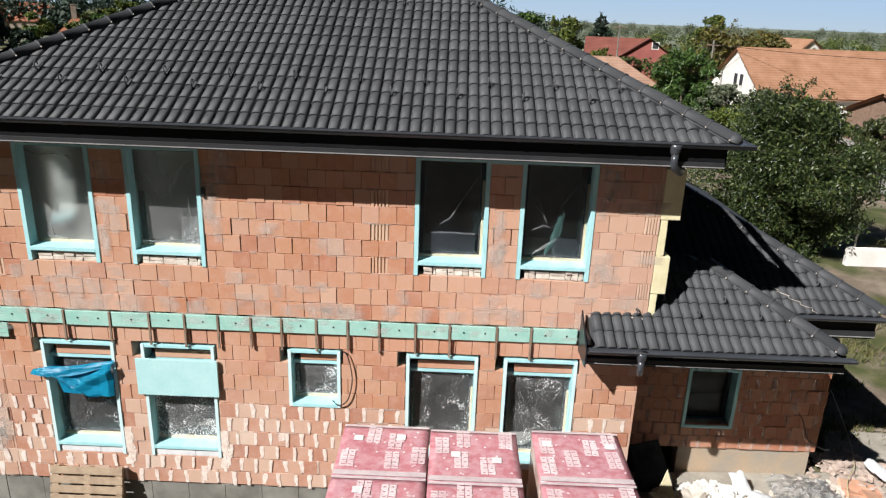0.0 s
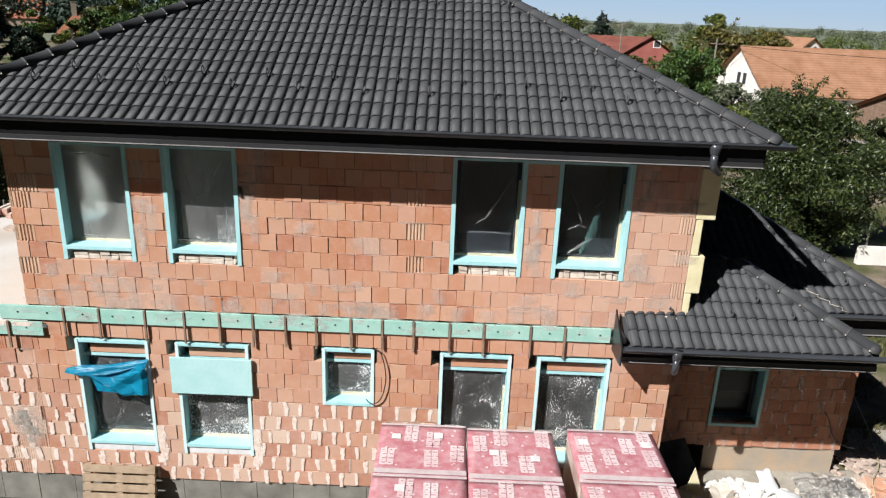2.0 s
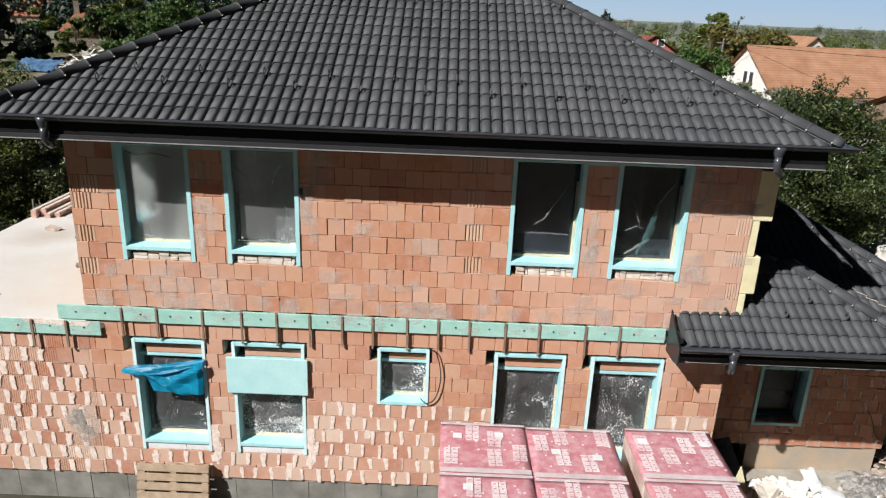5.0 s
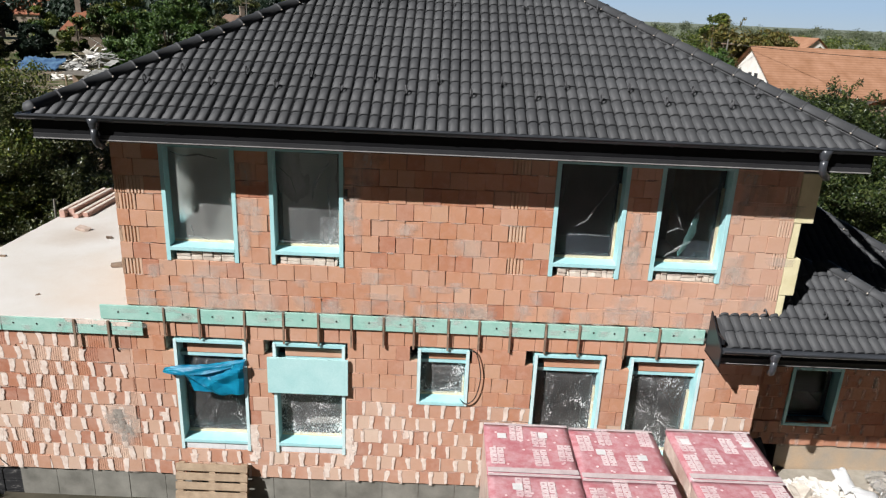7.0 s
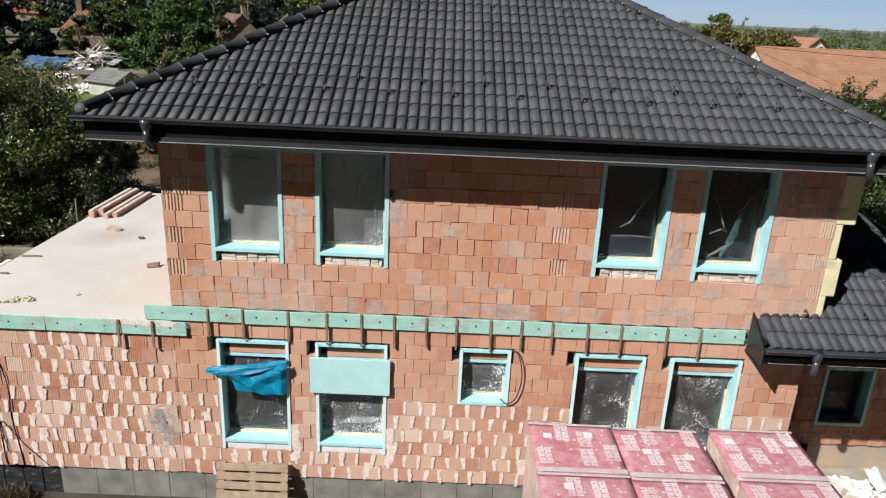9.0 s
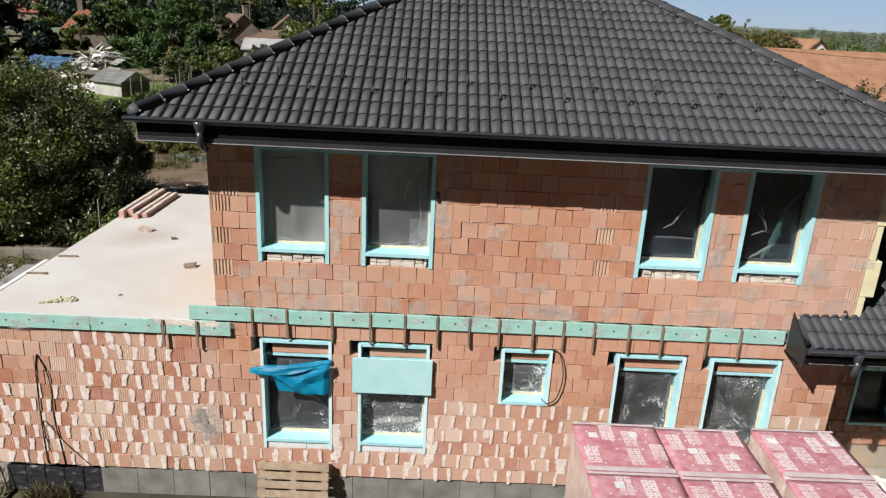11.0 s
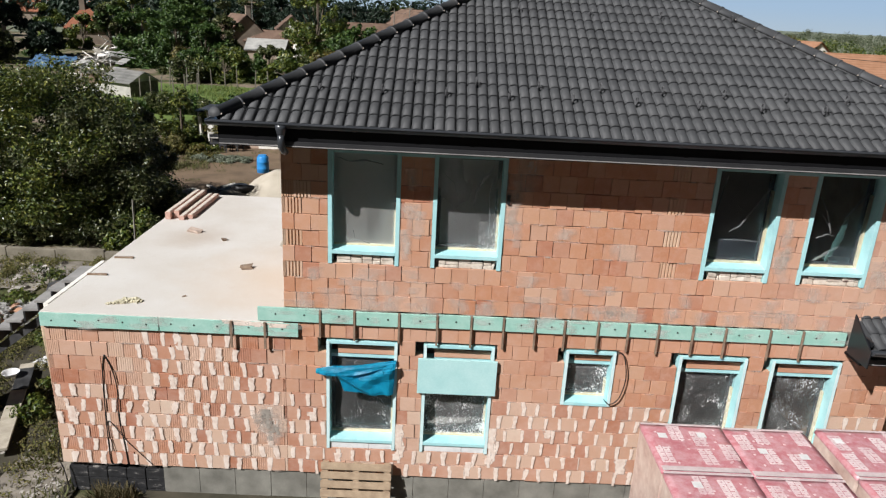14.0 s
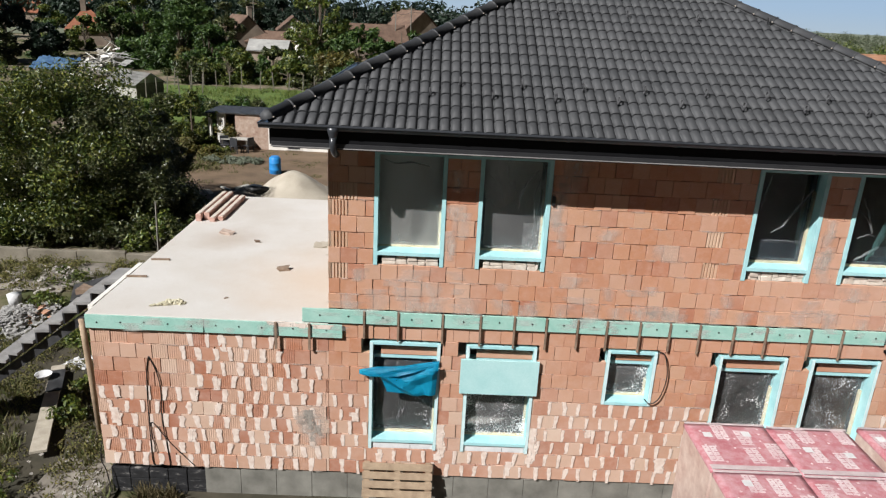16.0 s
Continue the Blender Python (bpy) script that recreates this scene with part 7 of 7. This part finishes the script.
def bush(name, label, cx, cy, r, h, material, leaves, size, seed, n=9):
    rng = random.Random(seed)
    t = thing(name, label, "bush")
    cs = [(cx + rng.uniform(-r, r), cy + rng.uniform(-r, r), rise(cx, cy) + h * rng.uniform(0.2, 0.8), r * 0.45, r * 0.45, h * 0.3) for _ in range(n)]
    bm = bmesh.new()
    for c in cs:
        tube(bm, [(cx, cy, rise(cx, cy) - 0.1), ((cx + c[0]) / 2, (cy + c[1]) / 2, c[2] * 0.6), c[:3]], 0.02, 5, 0.006)
    part("stems", bm, M_BARK, t)
    leaf_cloud("foliage", cs, leaves, size, material, t, seed)
    return t


for i in range(9):
    bush("bush", "low straggling bush in the yard", rt.uniform(-9.5, -5.2), rt.uniform(-1.5, 8.5), rt.uniform(0.25, 0.5), rt.uniform(0.3, 0.55), M_LEAF_OLIVE, 500, 0.05, 200 + i)
for i in range(7):
    bush("bush", "leafy undergrowth below the boundary trees", -14 + i * 1.15, 12.5 + rt.uniform(-0.3, 0.3), 0.7, 1.3, M_LEAF_OLIVE if i % 2 else M_LEAF_DARK, 1600, 0.08, 220 + i)
M_LEAF_SILVER = leaf_mat("silvery lavender foliage", [(0.16, 0.18, 0.13), (0.22, 0.24, 0.18), (0.12, 0.15, 0.10)], 0.7)
for i in range(5):
    bush("lavender_bush", "low silvery lavender bush in the soil bed", -10.7 + 0.5 * i, 26.2 + 0.3 * (i % 2), 0.5, 0.36, M_LEAF_SILVER, 900, 0.07, 240 + i)
for i in range(6):
    bush("garden_bush", "leafy garden shrub behind the annex", -13.5 + 1.1 * i, 31.5 + rt.uniform(-1, 1), 0.9, 1.6, (M_LEAF_OLIVE, M_LEAF_GREEN, M_LEAF_GOLD)[i % 3], 1600, 0.1, 250 + i)

for i in range(9):
    bush("garden_bush", "overgrown weeds and shrubs before the meadow", -20.5 + 0.95 * i, 40.0 + 0.35 * i + rt.uniform(-0.8, 0.8), 0.9, rt.uniform(1.0, 2.0), (M_LEAF_OLIVE, M_LEAF_GREEN, M_LEAF_DARK)[i % 3], 1500, 0.11, 290 + i)
tufts("weeds", [(rt.uniform(-12.5, -4), rt.uniform(21, 30), rt.uniform(0.2, 0.6)) for _ in range(34)], 90, 0.16, M_GRASS, 6, "sparse green weeds in the garden soil")

for i in range(5):
    bush("bush", "dark leafy undergrowth beside the annex", -8.9 + 0.3 * i, 14.0 + 0.5 * i, 0.7, 1.9 - 0.25 * i, M_LEAF_DARK, 3000, 0.08, 310 + i)

rg = random.Random(41)
for i in range(8):
    bush("garden_bush", "yellowish shrub at the edge of the garden soil", -13.4 + 0.42 * i + rg.uniform(-0.2, 0.2), 27.4 + rg.uniform(-0.9, 1.6), 0.55, rg.uniform(0.5, 1.3) if i < 5 else 0.45, (M_LEAF_WALNUT, M_LEAF_GOLD, M_WEED)[i % 3], 1500, 0.07, 330 + i)
tufts("weeds", [(rg.uniform(-14, -10), rg.uniform(24, 29), rg.uniform(0.3, 0.7)) for _ in range(26)], 120, 0.3, M_GRASS, 7, "yellow-green tall weeds at the garden edge")

# ==== garden behind the annex ====
def sand_heap(cx, cy, radius, height, label):
    n, rings = 28, 8
    vs, fs = [(cx, cy, G + height)], []
    for ring in range(1, rings + 1):
        for i in range(n):
            a = math.tau * i / n
            r = radius * ring / rings * (1 + 0.12 * noise.noise((cx + math.cos(a) * 1.5, math.sin(a) * 1.5, ring * 0.3)))
            z = G + height * (0.5 + 0.5 * math.cos(math.pi * (ring / rings) ** 0.9)) ** 0.9 + 0.06 * noise.noise((cx + r * math.cos(a) * 2, r * math.sin(a) * 2, 5.0)) - 0.03 * (ring == rings)
            vs.append((cx + r * math.cos(a), cy + r * math.sin(a), z))
    fs += [(0, 1 + i, 1 + (i + 1) % n) for i in range(n)]
    for ring in range(rings - 1):
        for i in range(n):
            a, c = 1 + ring * n + i, 1 + ring * n + (i + 1) % n
            fs.append((a, a + n, c + n, c))
    tagged(smooth(raw_mesh("sand_mound", vs, fs, M_SAND)), label, "sand heap", group="sand heaps")


sand_heap(-5.3, 20.4, 2.2, 1.08, "pale heap of building sand behind the annex")
sand_heap(-7.1, 18.9, 1.25, 0.42, "low heap of building sand beside the larger one")
bm = bmesh.new()
bmesh.ops.create_icosphere(bm, subdivisions=3, radius=0.5, matrix=pose(-6.75, 19.5, 0.32) @ Matrix.Diagonal((1.1, 0.6, 0.42, 1)))
for v in bm.verts:
    v.co += v.normal * 0.1 * noise.noise(v.co * 3)
smooth(single("rubbish_bag", bm, M_CABLE, "black rubbish bag beside the sand heap", "bag"))
bm = bmesh.new()
for i in range(30):
    chunk(bm, -7.0 + rc.gauss(0, 0.8), 20.4 + rc.gauss(0, 0.7), G + 0.05, rc.uniform(0.2, 0.7), rc.uniform(0.2, 0.5), 0.06, rc)
single("plastic_scraps", bm, M_DIRTYWALL, "white plastic sheet scraps round the sand heap", "scraps", kind="stuff")


def barrel(x, y, label):
    b_ = thing("barrel", label, "barrel", (x, y, G))
    bm = bmesh.new()
    prof = ((0, 0.25), (0.03, 0.28), (0.26, 0.29), (0.28, 0.30), (0.30, 0.29), (0.58, 0.29), (0.60, 0.30), (0.62, 0.29), (0.82, 0.28), (0.88, 0.24), (0.90, 0.20))
    rings = [[bm.verts.new((r * math.cos(math.tau * k / 20), r * math.sin(math.tau * k / 20), z)) for k in range(20)] for z, r in prof]
    for p, q in zip(rings, rings[1:]):
        for k in range(20):
            bm.faces.new((p[k], p[(k + 1) % 20], q[(k + 1) % 20], q[k]))
    bm.faces.new(rings[-1])
    smooth(part("body", bm, M_BARREL, b_))
    bm = bmesh.new()
    tube(bm, [(0, 0, 0.895), (0, 0, 0.91), (0, 0, 0.93)], 0.2, 16)
    part("lid", bm, M_BARREL, b_)


barrel(-6.93, 24.05, "blue plastic barrel standing on the soil")

out = thing("outbuilding", "low outbuilding of bare brick and white render, flat roofed", "outbuilding", (0, 30.2, G))
part("wall", bx(-10.45, -8.6, -0.3, 2.2, 0, 2.0), M_OLDBRICK, out, "pale bare brick wall")
part("wall", bx(-8.6, -1.0, -0.3, 2.2, 0, 1.35), M_WHITE, out, "white rendered wall")
part("wall", bx(-12.0, -10.45, 1.9, 2.2, 0, 2.0), M_CORE, out, "dark back wall of an open bay")
part("pier", bx(-11.5, -11.1, -0.2, 0.1, 0, 2.0), M_WHITE, out)
part("pier", bx(-12.0, -11.86, -0.2, 0.1, 0, 2.0), M_WHITE, out)
part("roof", bx(-12.1, -8.5, -0.38, 2.5, 2.004, 2.07), M_BLACK, out, "flat black felt roof")
part("roof", bx(-8.49, -0.8, -0.5, 2.5, 1.354, 1.45), M_CONC, out, "flat grey roof")
w_ = part("window", bx(-7.6, -6.7, -0.33, -0.26, 0.1, 0.6), M_WHITE, out)
part("pane", bx(-7.5, -6.8, -0.345, -0.335, 0.17, 0.53), M_PVC, w_)
part("pane", bx(-3.9, -3.3, -0.345, -0.305, 0.2, 1.2), M_PVC, out, "dark doorway")


def chair(x, y, turn):
    c_ = thing("garden_chair", "dark plastic garden chair at a table", "chair", (x, y, G), group="garden chairs")
    c_.rotation_euler = (0, 0, radians(turn))
    part("seat", bx(-0.23, 0.23, -0.22, 0.22, 0.42, 0.46, bevel=0.01), M_PVC, c_)
    part("backrest", bx(-0.23, 0.23, 0.19, 0.23, 0.47, 0.92, bevel=0.01), M_PVC, c_)
    for sx in (-0.2, 0.2):
        for sy in (-0.19, 0.19):
            part("leg", bx(sx - 0.02, sx + 0.02, sy - 0.02, sy + 0.02, 0.0, 0.42), M_PVC, c_)


chair(-10.8, 28.9, 20)
chair(-10.1, 28.6, 160)
chair(-9.5, 28.9, 240)
tb = thing("garden_table", "pale garden table before the outbuilding", "table", (-10.3, 29.4, G))
part("tabletop", bx(-0.75, 0.75, -0.4, 0.4, 0.70, 0.74, bevel=0.008), M_DIRTYWALL, tb)
for sx in (-0.68, 0.68):
    for sy in (-0.34, 0.34):
        part("leg", bx(sx - 0.03, sx + 0.03, sy - 0.03, sy + 0.03, 0, 0.70), M_OLDPOST, tb)

# wire fence posts along the meadow
for i in range(15):
    bm = bmesh.new()
    x = -24.2 + i * 1.35 + rt.uniform(-0.25, 0.25)
    boxm(bm, pose(x, 58.5 + rt.uniform(-0.4, 0.4), 0.75, rt.uniform(-4, 4), rt.uniform(-6, 6), 0), 0.08, 0.08, rt.uniform(1.5, 2.0), 0.01)
    single("fence_post", bm, M_OLDPOST, "weathered grey fence post along the meadow", "post", group="meadow fence posts")
for x, y in ((-23.0, 48.9), (-22.4, 49.6), (-21.8, 50.4), (-21.2, 51.4), (-20.6, 52.6), (-20.0, 54.0)):
    bm = bmesh.new()
    boxm(bm, pose(x, y, 0.75, rt.uniform(-3, 3), rt.uniform(-3, 3), 0), 0.08, 0.08, 1.8, 0.01)
    single("fence_post", bm, M_OLDPOST, "weathered grey fence post beside the shed", "post", group="shed fence posts")

shed = thing("garden_shed", "small white shed with a pale lean-to roof", "shed", (-24.6, 50.8, G))
shed.rotation_euler = (0, 0, radians(-28))
part("wall", bx(-1.7, 1.7, -1.4, 1.4, -0.2, 1.25), M_DIRTYWALL, shed, "dirty white rendered wall")
part("side_wall", bx(1.702, 1.74, -1.4, 1.4, -0.2, 1.25), M_OLDPOST, shed, "grey board side wall")
for e_ in (-1, 1):
    bm = bmesh.new()
    a_ = [bm.verts.new((x, e_ * y, z)) for x, y, z in ((-1.95, 1.7, 1.12), (1.95, 1.7, 1.12), (1.95, 0, 2.05), (-1.95, 0, 2.05))]
    bm.faces.new(a_)
    bmesh.ops.solidify(bm, geom=bm.faces[:], thickness=0.06)
    part("roof", bm, M_ROOF_G, shed, "pale corrugated sheet roof")
for gx in (-1.7, 1.64):
    bm = bmesh.new()
    g_ = [bm.verts.new((gx + dx, y, z)) for dx in (0, 0.06) for y, z in ((-1.4, 1.25), (1.4, 1.25), (0, 1.98))]
    for f in ((0, 1, 2), (5, 4, 3), (0, 3, 4, 1), (1, 4, 5, 2), (2, 5, 3, 0)):
        bm.faces.new([g_[i] for i in f])
    part("gable", bm, M_DIRTYWALL, shed)
def scrap(cx, cy, rx, ry, h, n, size, material, seed, label):
    """Sheets, boards and poles thrown together at all angles."""
    rng = random.Random(seed)
    bm = bmesh.new()
    for i in range(n):
        a, r = rng.uniform(0, math.tau), math.sqrt(rng.random())
        long = rng.random() < 0.5
        sx, sy = (size * rng.uniform(1.2, 2.4), rng.uniform(0.08, 0.2)) if long else (size * rng.uniform(0.5, 1.3), size * rng.uniform(0.35, 0.9))
        boxm(bm, pose(cx + rx * r * math.cos(a), cy + ry * r * math.sin(a), G + 0.15 + h * (1 - r) * rng.random(), rng.uniform(-30, 30), rng.uniform(-35, 35), rng.uniform(0, 180)), sx, sy, 0.06 if long else 0.03)
    return single("junk_heap", bm, material, label, "scrap", kind="stuff")


scrap(-41, 83, 5, 9, 1.5, 60, 1.5, M_OLDPOST, 51, "heap of grey scrap sheets and boards behind the sheds")
scrap(-38.8, 79, 3.4, 6, 2.8, 60, 1.7, M_WHITE, 55, "heap of pale scrap sheets and poles behind the sheds")
scrap(-36.6, 75, 3.2, 6, 2.4, 60, 1.6, M_ROOF_G, 52, "heap of pale sheets and old boards behind the sheds")
scrap(-33.0, 62, 2.0, 3.0, 0.9, 30, 1.1, M_WHITE, 56, "white boards and sheets leaning beside the lean-to")
scrap(-28.0, 51.5, 1.4, 2.0, 0.7, 34, 0.7, M_WHITE, 53, "heap of white scrap beside the shed")
ls_ = thing("lean_to", "low lean-to with a pale sheet roof", "lean-to", (-29, 55, G))
bm = bmesh.new()
boxm(bm, pose(0, 0, 1.3, 6, 4, 10), 3.0, 1.8, 0.08)
part("roof", bm, M_OLDPOST, ls_)
for sx in (-1.3, 1.3):
    part("post", bx(sx - 0.06, sx + 0.06, -0.7, -0.58, -0.2, 1.25), M_LATH, ls_)
part("back_wall", bx(-1.4, 1.4, 0.7, 0.8, -0.2, 1.4), M_LATH, ls_)
bm = bmesh.new()
grid = []
for i in range(21):
    grid.append([bm.verts.new((-43.4 + 4.6 * i / 20 + 0.2 * rt.random(), 68.0 + 0.4 * j, 0.0 + 0.15 * j + 0.35 * abs(noise.noise((i * 0.5, j * 0.5, 7.0))))) for j in range(8)])
for i in range(20):
    for j in range(7):
        bm.faces.new((grid[i][j], grid[i + 1][j], grid[i + 1][j + 1], grid[i][j + 1]))
smooth(single("blue_cover", bm, M_TARP_OLD, "crumpled blue tarpaulin over a heap", "tarp"))


# overhead line
def pole(x, y, h, label, arms=0.0):
    p_ = thing("utility_pole", label, "utility pole", (x, y, G))
    bm = bmesh.new()
    tube(bm, [(0, 0, -0.2), (0, 0, h / 2), (0, 0, h)], 0.10, 8, 0.07)
    part("shaft", bm, M_CONC, p_)
    if arms:
        part("cross_arm", bx(-arms, arms, -0.05, 0.05, h - 0.5, h - 0.4), M_LATH, p_)


for x, y, h in ((23.5, 70, 7.8), (30.3, 60, 6.6), (-6.3, 110, 8.0), (-3.8, 110, 8.6), (-29.8, 112, 8.3)):
    pole(x, y, h, "grey concrete utility pole among the trees", 0.6 if h > 6.4 else 0)
for a, b_ in (((23.5, 70, 7.3), (30.3, 60, 6.1)), ((30.3, 60, 6.1), (48, 40, 6.0)), ((23.5, 70, 7.5), (4, 95, 7.6)), ((-6.3, 110, 7.4), (-3.8, 110, 7.6)), ((-6.3, 110, 7.4), (-30, 112, 7.0)), ((-3.8, 110, 7.6), (30, 112, 7.0))):
    pts = [Vector(a).lerp(Vector(b_), k / 12) - Vector((0, 0, 0.35 * 4 * (k / 12) * (1 - k / 12))) for k in range(13)]
    bm = bmesh.new()
    tube(bm, pts, 0.022, 5)
    single("overhead_wire", bm, M_CABLE, "thin overhead wire between the poles", "wire")

# ==== before the wing ====
debris("plaster_rubble", 11.0, 0.75, 0.9, 0.5, 0.3, 300, 0.15, M_WHITE, 61, "pale heap of broken plaster and board before the wing")
debris("plaster_rubble", 12.9, 1.05, 0.9, 0.5, 0.2, 380, 0.09, M_STONE, 62, "white plaster rubble at the corner of the wing")
debris("plaster_rubble", 13.9, 1.6, 1.2, 0.9, 0.16, 240, 0.13, M_GREYDAB, 63, "pale rubble at the corner of the wing")
debris("board_scraps", 10.3, 0.5, 0.5, 0.35, 0.3, 26, 0.3, M_STONE, 64, "torn cream board scraps before the wing", "scraps")
debris("broken_bricks", 13.6, 1.1, 0.35, 0.3, 0.2, 24, 0.24, M_BRICK_I, 65, "broken orange clay blocks at the corner of the wing")


def sack(x, y, z, turn, tilt, label):
    bm = bmesh.new()
    bmesh.ops.create_cube(bm, size=1.0)
    bmesh.ops.subdivide_edges(bm, edges=bm.edges[:], cuts=6, use_grid_fill=True)
    for v in bm.verts:
        q = max(abs(v.co.x), abs(v.co.y)) * 2
        v.co.z *= 0.25 + 0.75 * math.sqrt(max(0, 1 - q ** 3))
        v.co += Vector((1, 1, 0.6)) * 0.12 * noise.noise(v.co * 4 + Vector((x, y, 0)))
    bm.transform(pose(x, y, z, tilt, 0, turn) @ Matrix.Diagonal((0.28, 0.42, 0.12, 1)))
    return smooth(single("paper_sack", bm, M_PAPER, label, "sack"))


sack(11.35, 0.85, 0.30, 20, 35, "crumpled white paper sack on the rubble")
sack(11.6, 0.55, 0.22, 80, 8, "crumpled white paper sack on the rubble")
sack(14.1, 1.5, 0.25, 40, 20, "white and red cement sack thrown on the ground")
# clear plastic sheet thrown on the rubble
bm = bmesh.new()
grid = [[bm.verts.new((11.9 + 1.1 * i / 16 + 0.06 * rc.random(), 0.45 + 0.8 * j / 12 + 0.05 * rc.random(), 0.12 + 0.22 * abs(noise.noise((i * 0.35, j * 0.4, 9.0))) + 0.16 * math.sin(math.pi * i / 16) * math.sin(math.pi * j / 12))) for j in range(13)] for i in range(17)]
for i in range(16):
    for j in range(12):
        bm.faces.new((grid[i][j], grid[i + 1][j], grid[i + 1][j + 1], grid[i][j + 1]))
single("plastic_sheet", bm, M_FILM_MILKY, "crumpled clear plastic sheet thrown on the rubble", "plastic sheet")
bm = bmesh.new()
for i in range(9):
    chunk(bm, 8.72 + 0.04 * i, -0.05 + rc.uniform(-0.03, 0.03), 3.69 + rc.uniform(-0.01, 0.02), rc.uniform(0.03, 0.07), 0.04, 0.035, rc)
single("mortar_lumps", bm, M_STONE, "pale mortar lumps where the porch tiles meet the wall", "mortar", kind="stuff")
# sheet leaning at the corner, its shaded face painted black
bm = bmesh.new()
q4 = [bm.verts.new(Vector(p) + Vector((0, dy, 0))) for dy in (0, 0.022) for p in ((9.67, 0.9, G), (10.33, 0.9, G), (9.98, 1.32, 0.80), (9.49, 1.32, 0.66))]
for f in ((0, 1, 2, 3), (7, 6, 5, 4), (0, 4, 5, 1), (1, 5, 6, 2), (2, 6, 7, 3), (3, 7, 4, 0)):
    bm.faces.new([q4[i] for i in f])
bmesh.ops.recalc_face_normals(bm, faces=bm.faces[:])
single("dark_board", bm, M_BLACK, "board leaning at the corner of the house, blackened for its shaded face", "board")
bm = bmesh.new()
v3 = [bm.verts.new((x, y, z)) for y in (0.76, 0.785) for x, z in ((9.86, G), (10.27, G), (10.02, 0.58))]
for f in ((0, 1, 2), (5, 4, 3), (0, 3, 4, 1), (1, 4, 5, 2), (2, 5, 3, 0)):
    bm.faces.new([v3[i] for i in f])
single("foam_offcut", bm, M_WOOL, "pale yellow triangular wool offcut leaning at the corner", "offcut")

single("cable_box", bx(2.615, 2.665, -0.045, -0.008, 5.30, 5.44, bevel=0.006), M_CABLE, "small black plastic box beside an upper window", "box")

# ==== cables ====
def cable(label, pts, r=0.009):
    fine = []
    ps = [Vector(p) for p in pts]
    ps = [ps[0]] + ps + [ps[-1]]
    for i in range(1, len(ps) - 2):
        for k in range(6):
            t = k / 6
            a, b_, c, d = ps[i - 1:i + 3]
            fine.append(0.5 * ((2 * b_) + (c - a) * t + (2 * a - 5 * b_ + 4 * c - d) * t * t + (3 * b_ - a - 3 * c + d) * t ** 3))
    fine.append(ps[-1])
    bm = bmesh.new()
    tube(bm, fine, r, 6)
    return smooth(single("cable", bm, M_CABLE, label, "cable"))


cable("black cable loop hanging down the annex wall", [(-3.53, -0.02, 2.54), (-3.58, -0.02, 2.25), (-3.61, -0.02, 1.6), (-3.62, -0.02, 0.9), (-3.61, -0.02, 0.55), (-3.53, -0.02, 0.51), (-3.45, -0.02, 0.53)])
cable("black cable loop hanging down the annex wall", [(-3.53, -0.02, 2.54), (-3.43, -0.022, 2.3), (-3.38, -0.022, 1.96), (-3.40, -0.022, 1.4), (-3.36, -0.022, 0.95), (-3.33, -0.02, 0.5)])
cable("thin black cable bent across the annex wall", [(-3.53, -0.02, 0.74), (-3.58, -0.022, 1.05), (-3.57, -0.022, 1.34), (-3.31, -0.022, 0.97), (-3.1, -0.02, 0.72), (-2.92, -0.02, 0.52)], 0.006)
cable("black cable loop hanging beside the small window", [(4.53, -0.03, 3.0), (4.64, -0.05, 2.95), (4.71, -0.06, 2.7), (4.72, -0.06, 2.45), (4.65, -0.06, 2.17), (4.52, -0.06, 2.07), (4.42, -0.05, 2.15)])
cable("black cable out of the wing wall", [(12.5, 1.6, 1.30), (12.56, 1.52, 1.2), (12.70, 1.48, 0.85), (12.95, 1.46, 0.68), (13.1, 1.44, 0.66)])
cable("black cable hanging at the annex corner", [(-4.45, 0.02, 0.9), (-4.47, -0.03, 0.6), (-4.40, -0.05, 0.4), (-4.36, -0.05, 0.1), (-4.34, -0.06, G)])
M_YCABLE = simple("yellowish cable", (0.5, 0.42, 0.25), (0.6, 0.5, 0.3), 5, 0.5)
yc = cable("pale cable trailing over the ground by the wing", [(15.0, 4.9, G + 0.1), (14.6, 3.6, G + 0.1), (14.25, 2.6, G + 0.1), (13.8, 1.7, 0.15), (13.4, 1.2, 0.2), (13.2, 0.7, 0.1)])
yc.data.materials[0] = M_YCABLE
# white cord on the wing roof
bm = bmesh.new()
tube(bm, [(11.42 + 0.045 * i + 0.05 * math.sin(i * 1.9), 1.27 - 0.035 * i + 0.04 * math.cos(i * 2.3), WZ + 0.09 + (0.42 - 0.035 * i) * SLOPE) for i in range(14)], 0.004, 5)
single("cord", bm, M_STONE, "white cord lying in the valley of the wing roof", "cord")

# street side
single("garden_wall", bx(20.2, 27.0, 14.2, 14.45, G - 0.1, 0.55, bevel=0.02), M_WHITE, "low white garden wall by the street", "wall")
single("garden_wall", bx(23.6, 29.5, 17.5, 17.7, G - 0.1, 0.5, bevel=0.02), M_WHITE, "low white garden wall across the street", "wall")
for x in (20.6, 23.4):
    bm = bmesh.new()
    tube(bm, [(x, 14.6, G - 0.2), (x, 14.6, 0.7), (x, 14.6, 1.4)], 0.04, 7)
    single("fence_post", bm, M_CONC, "thin grey fence post by the street", "post", group="street fence posts")
for i in range(4):
    bush("bush", "dry leafless bush by the street", 22.3 + 0.7 * i, 14.9, 0.5, 0.9, M_LEAF_GOLD, 300, 0.06, 270 + i)
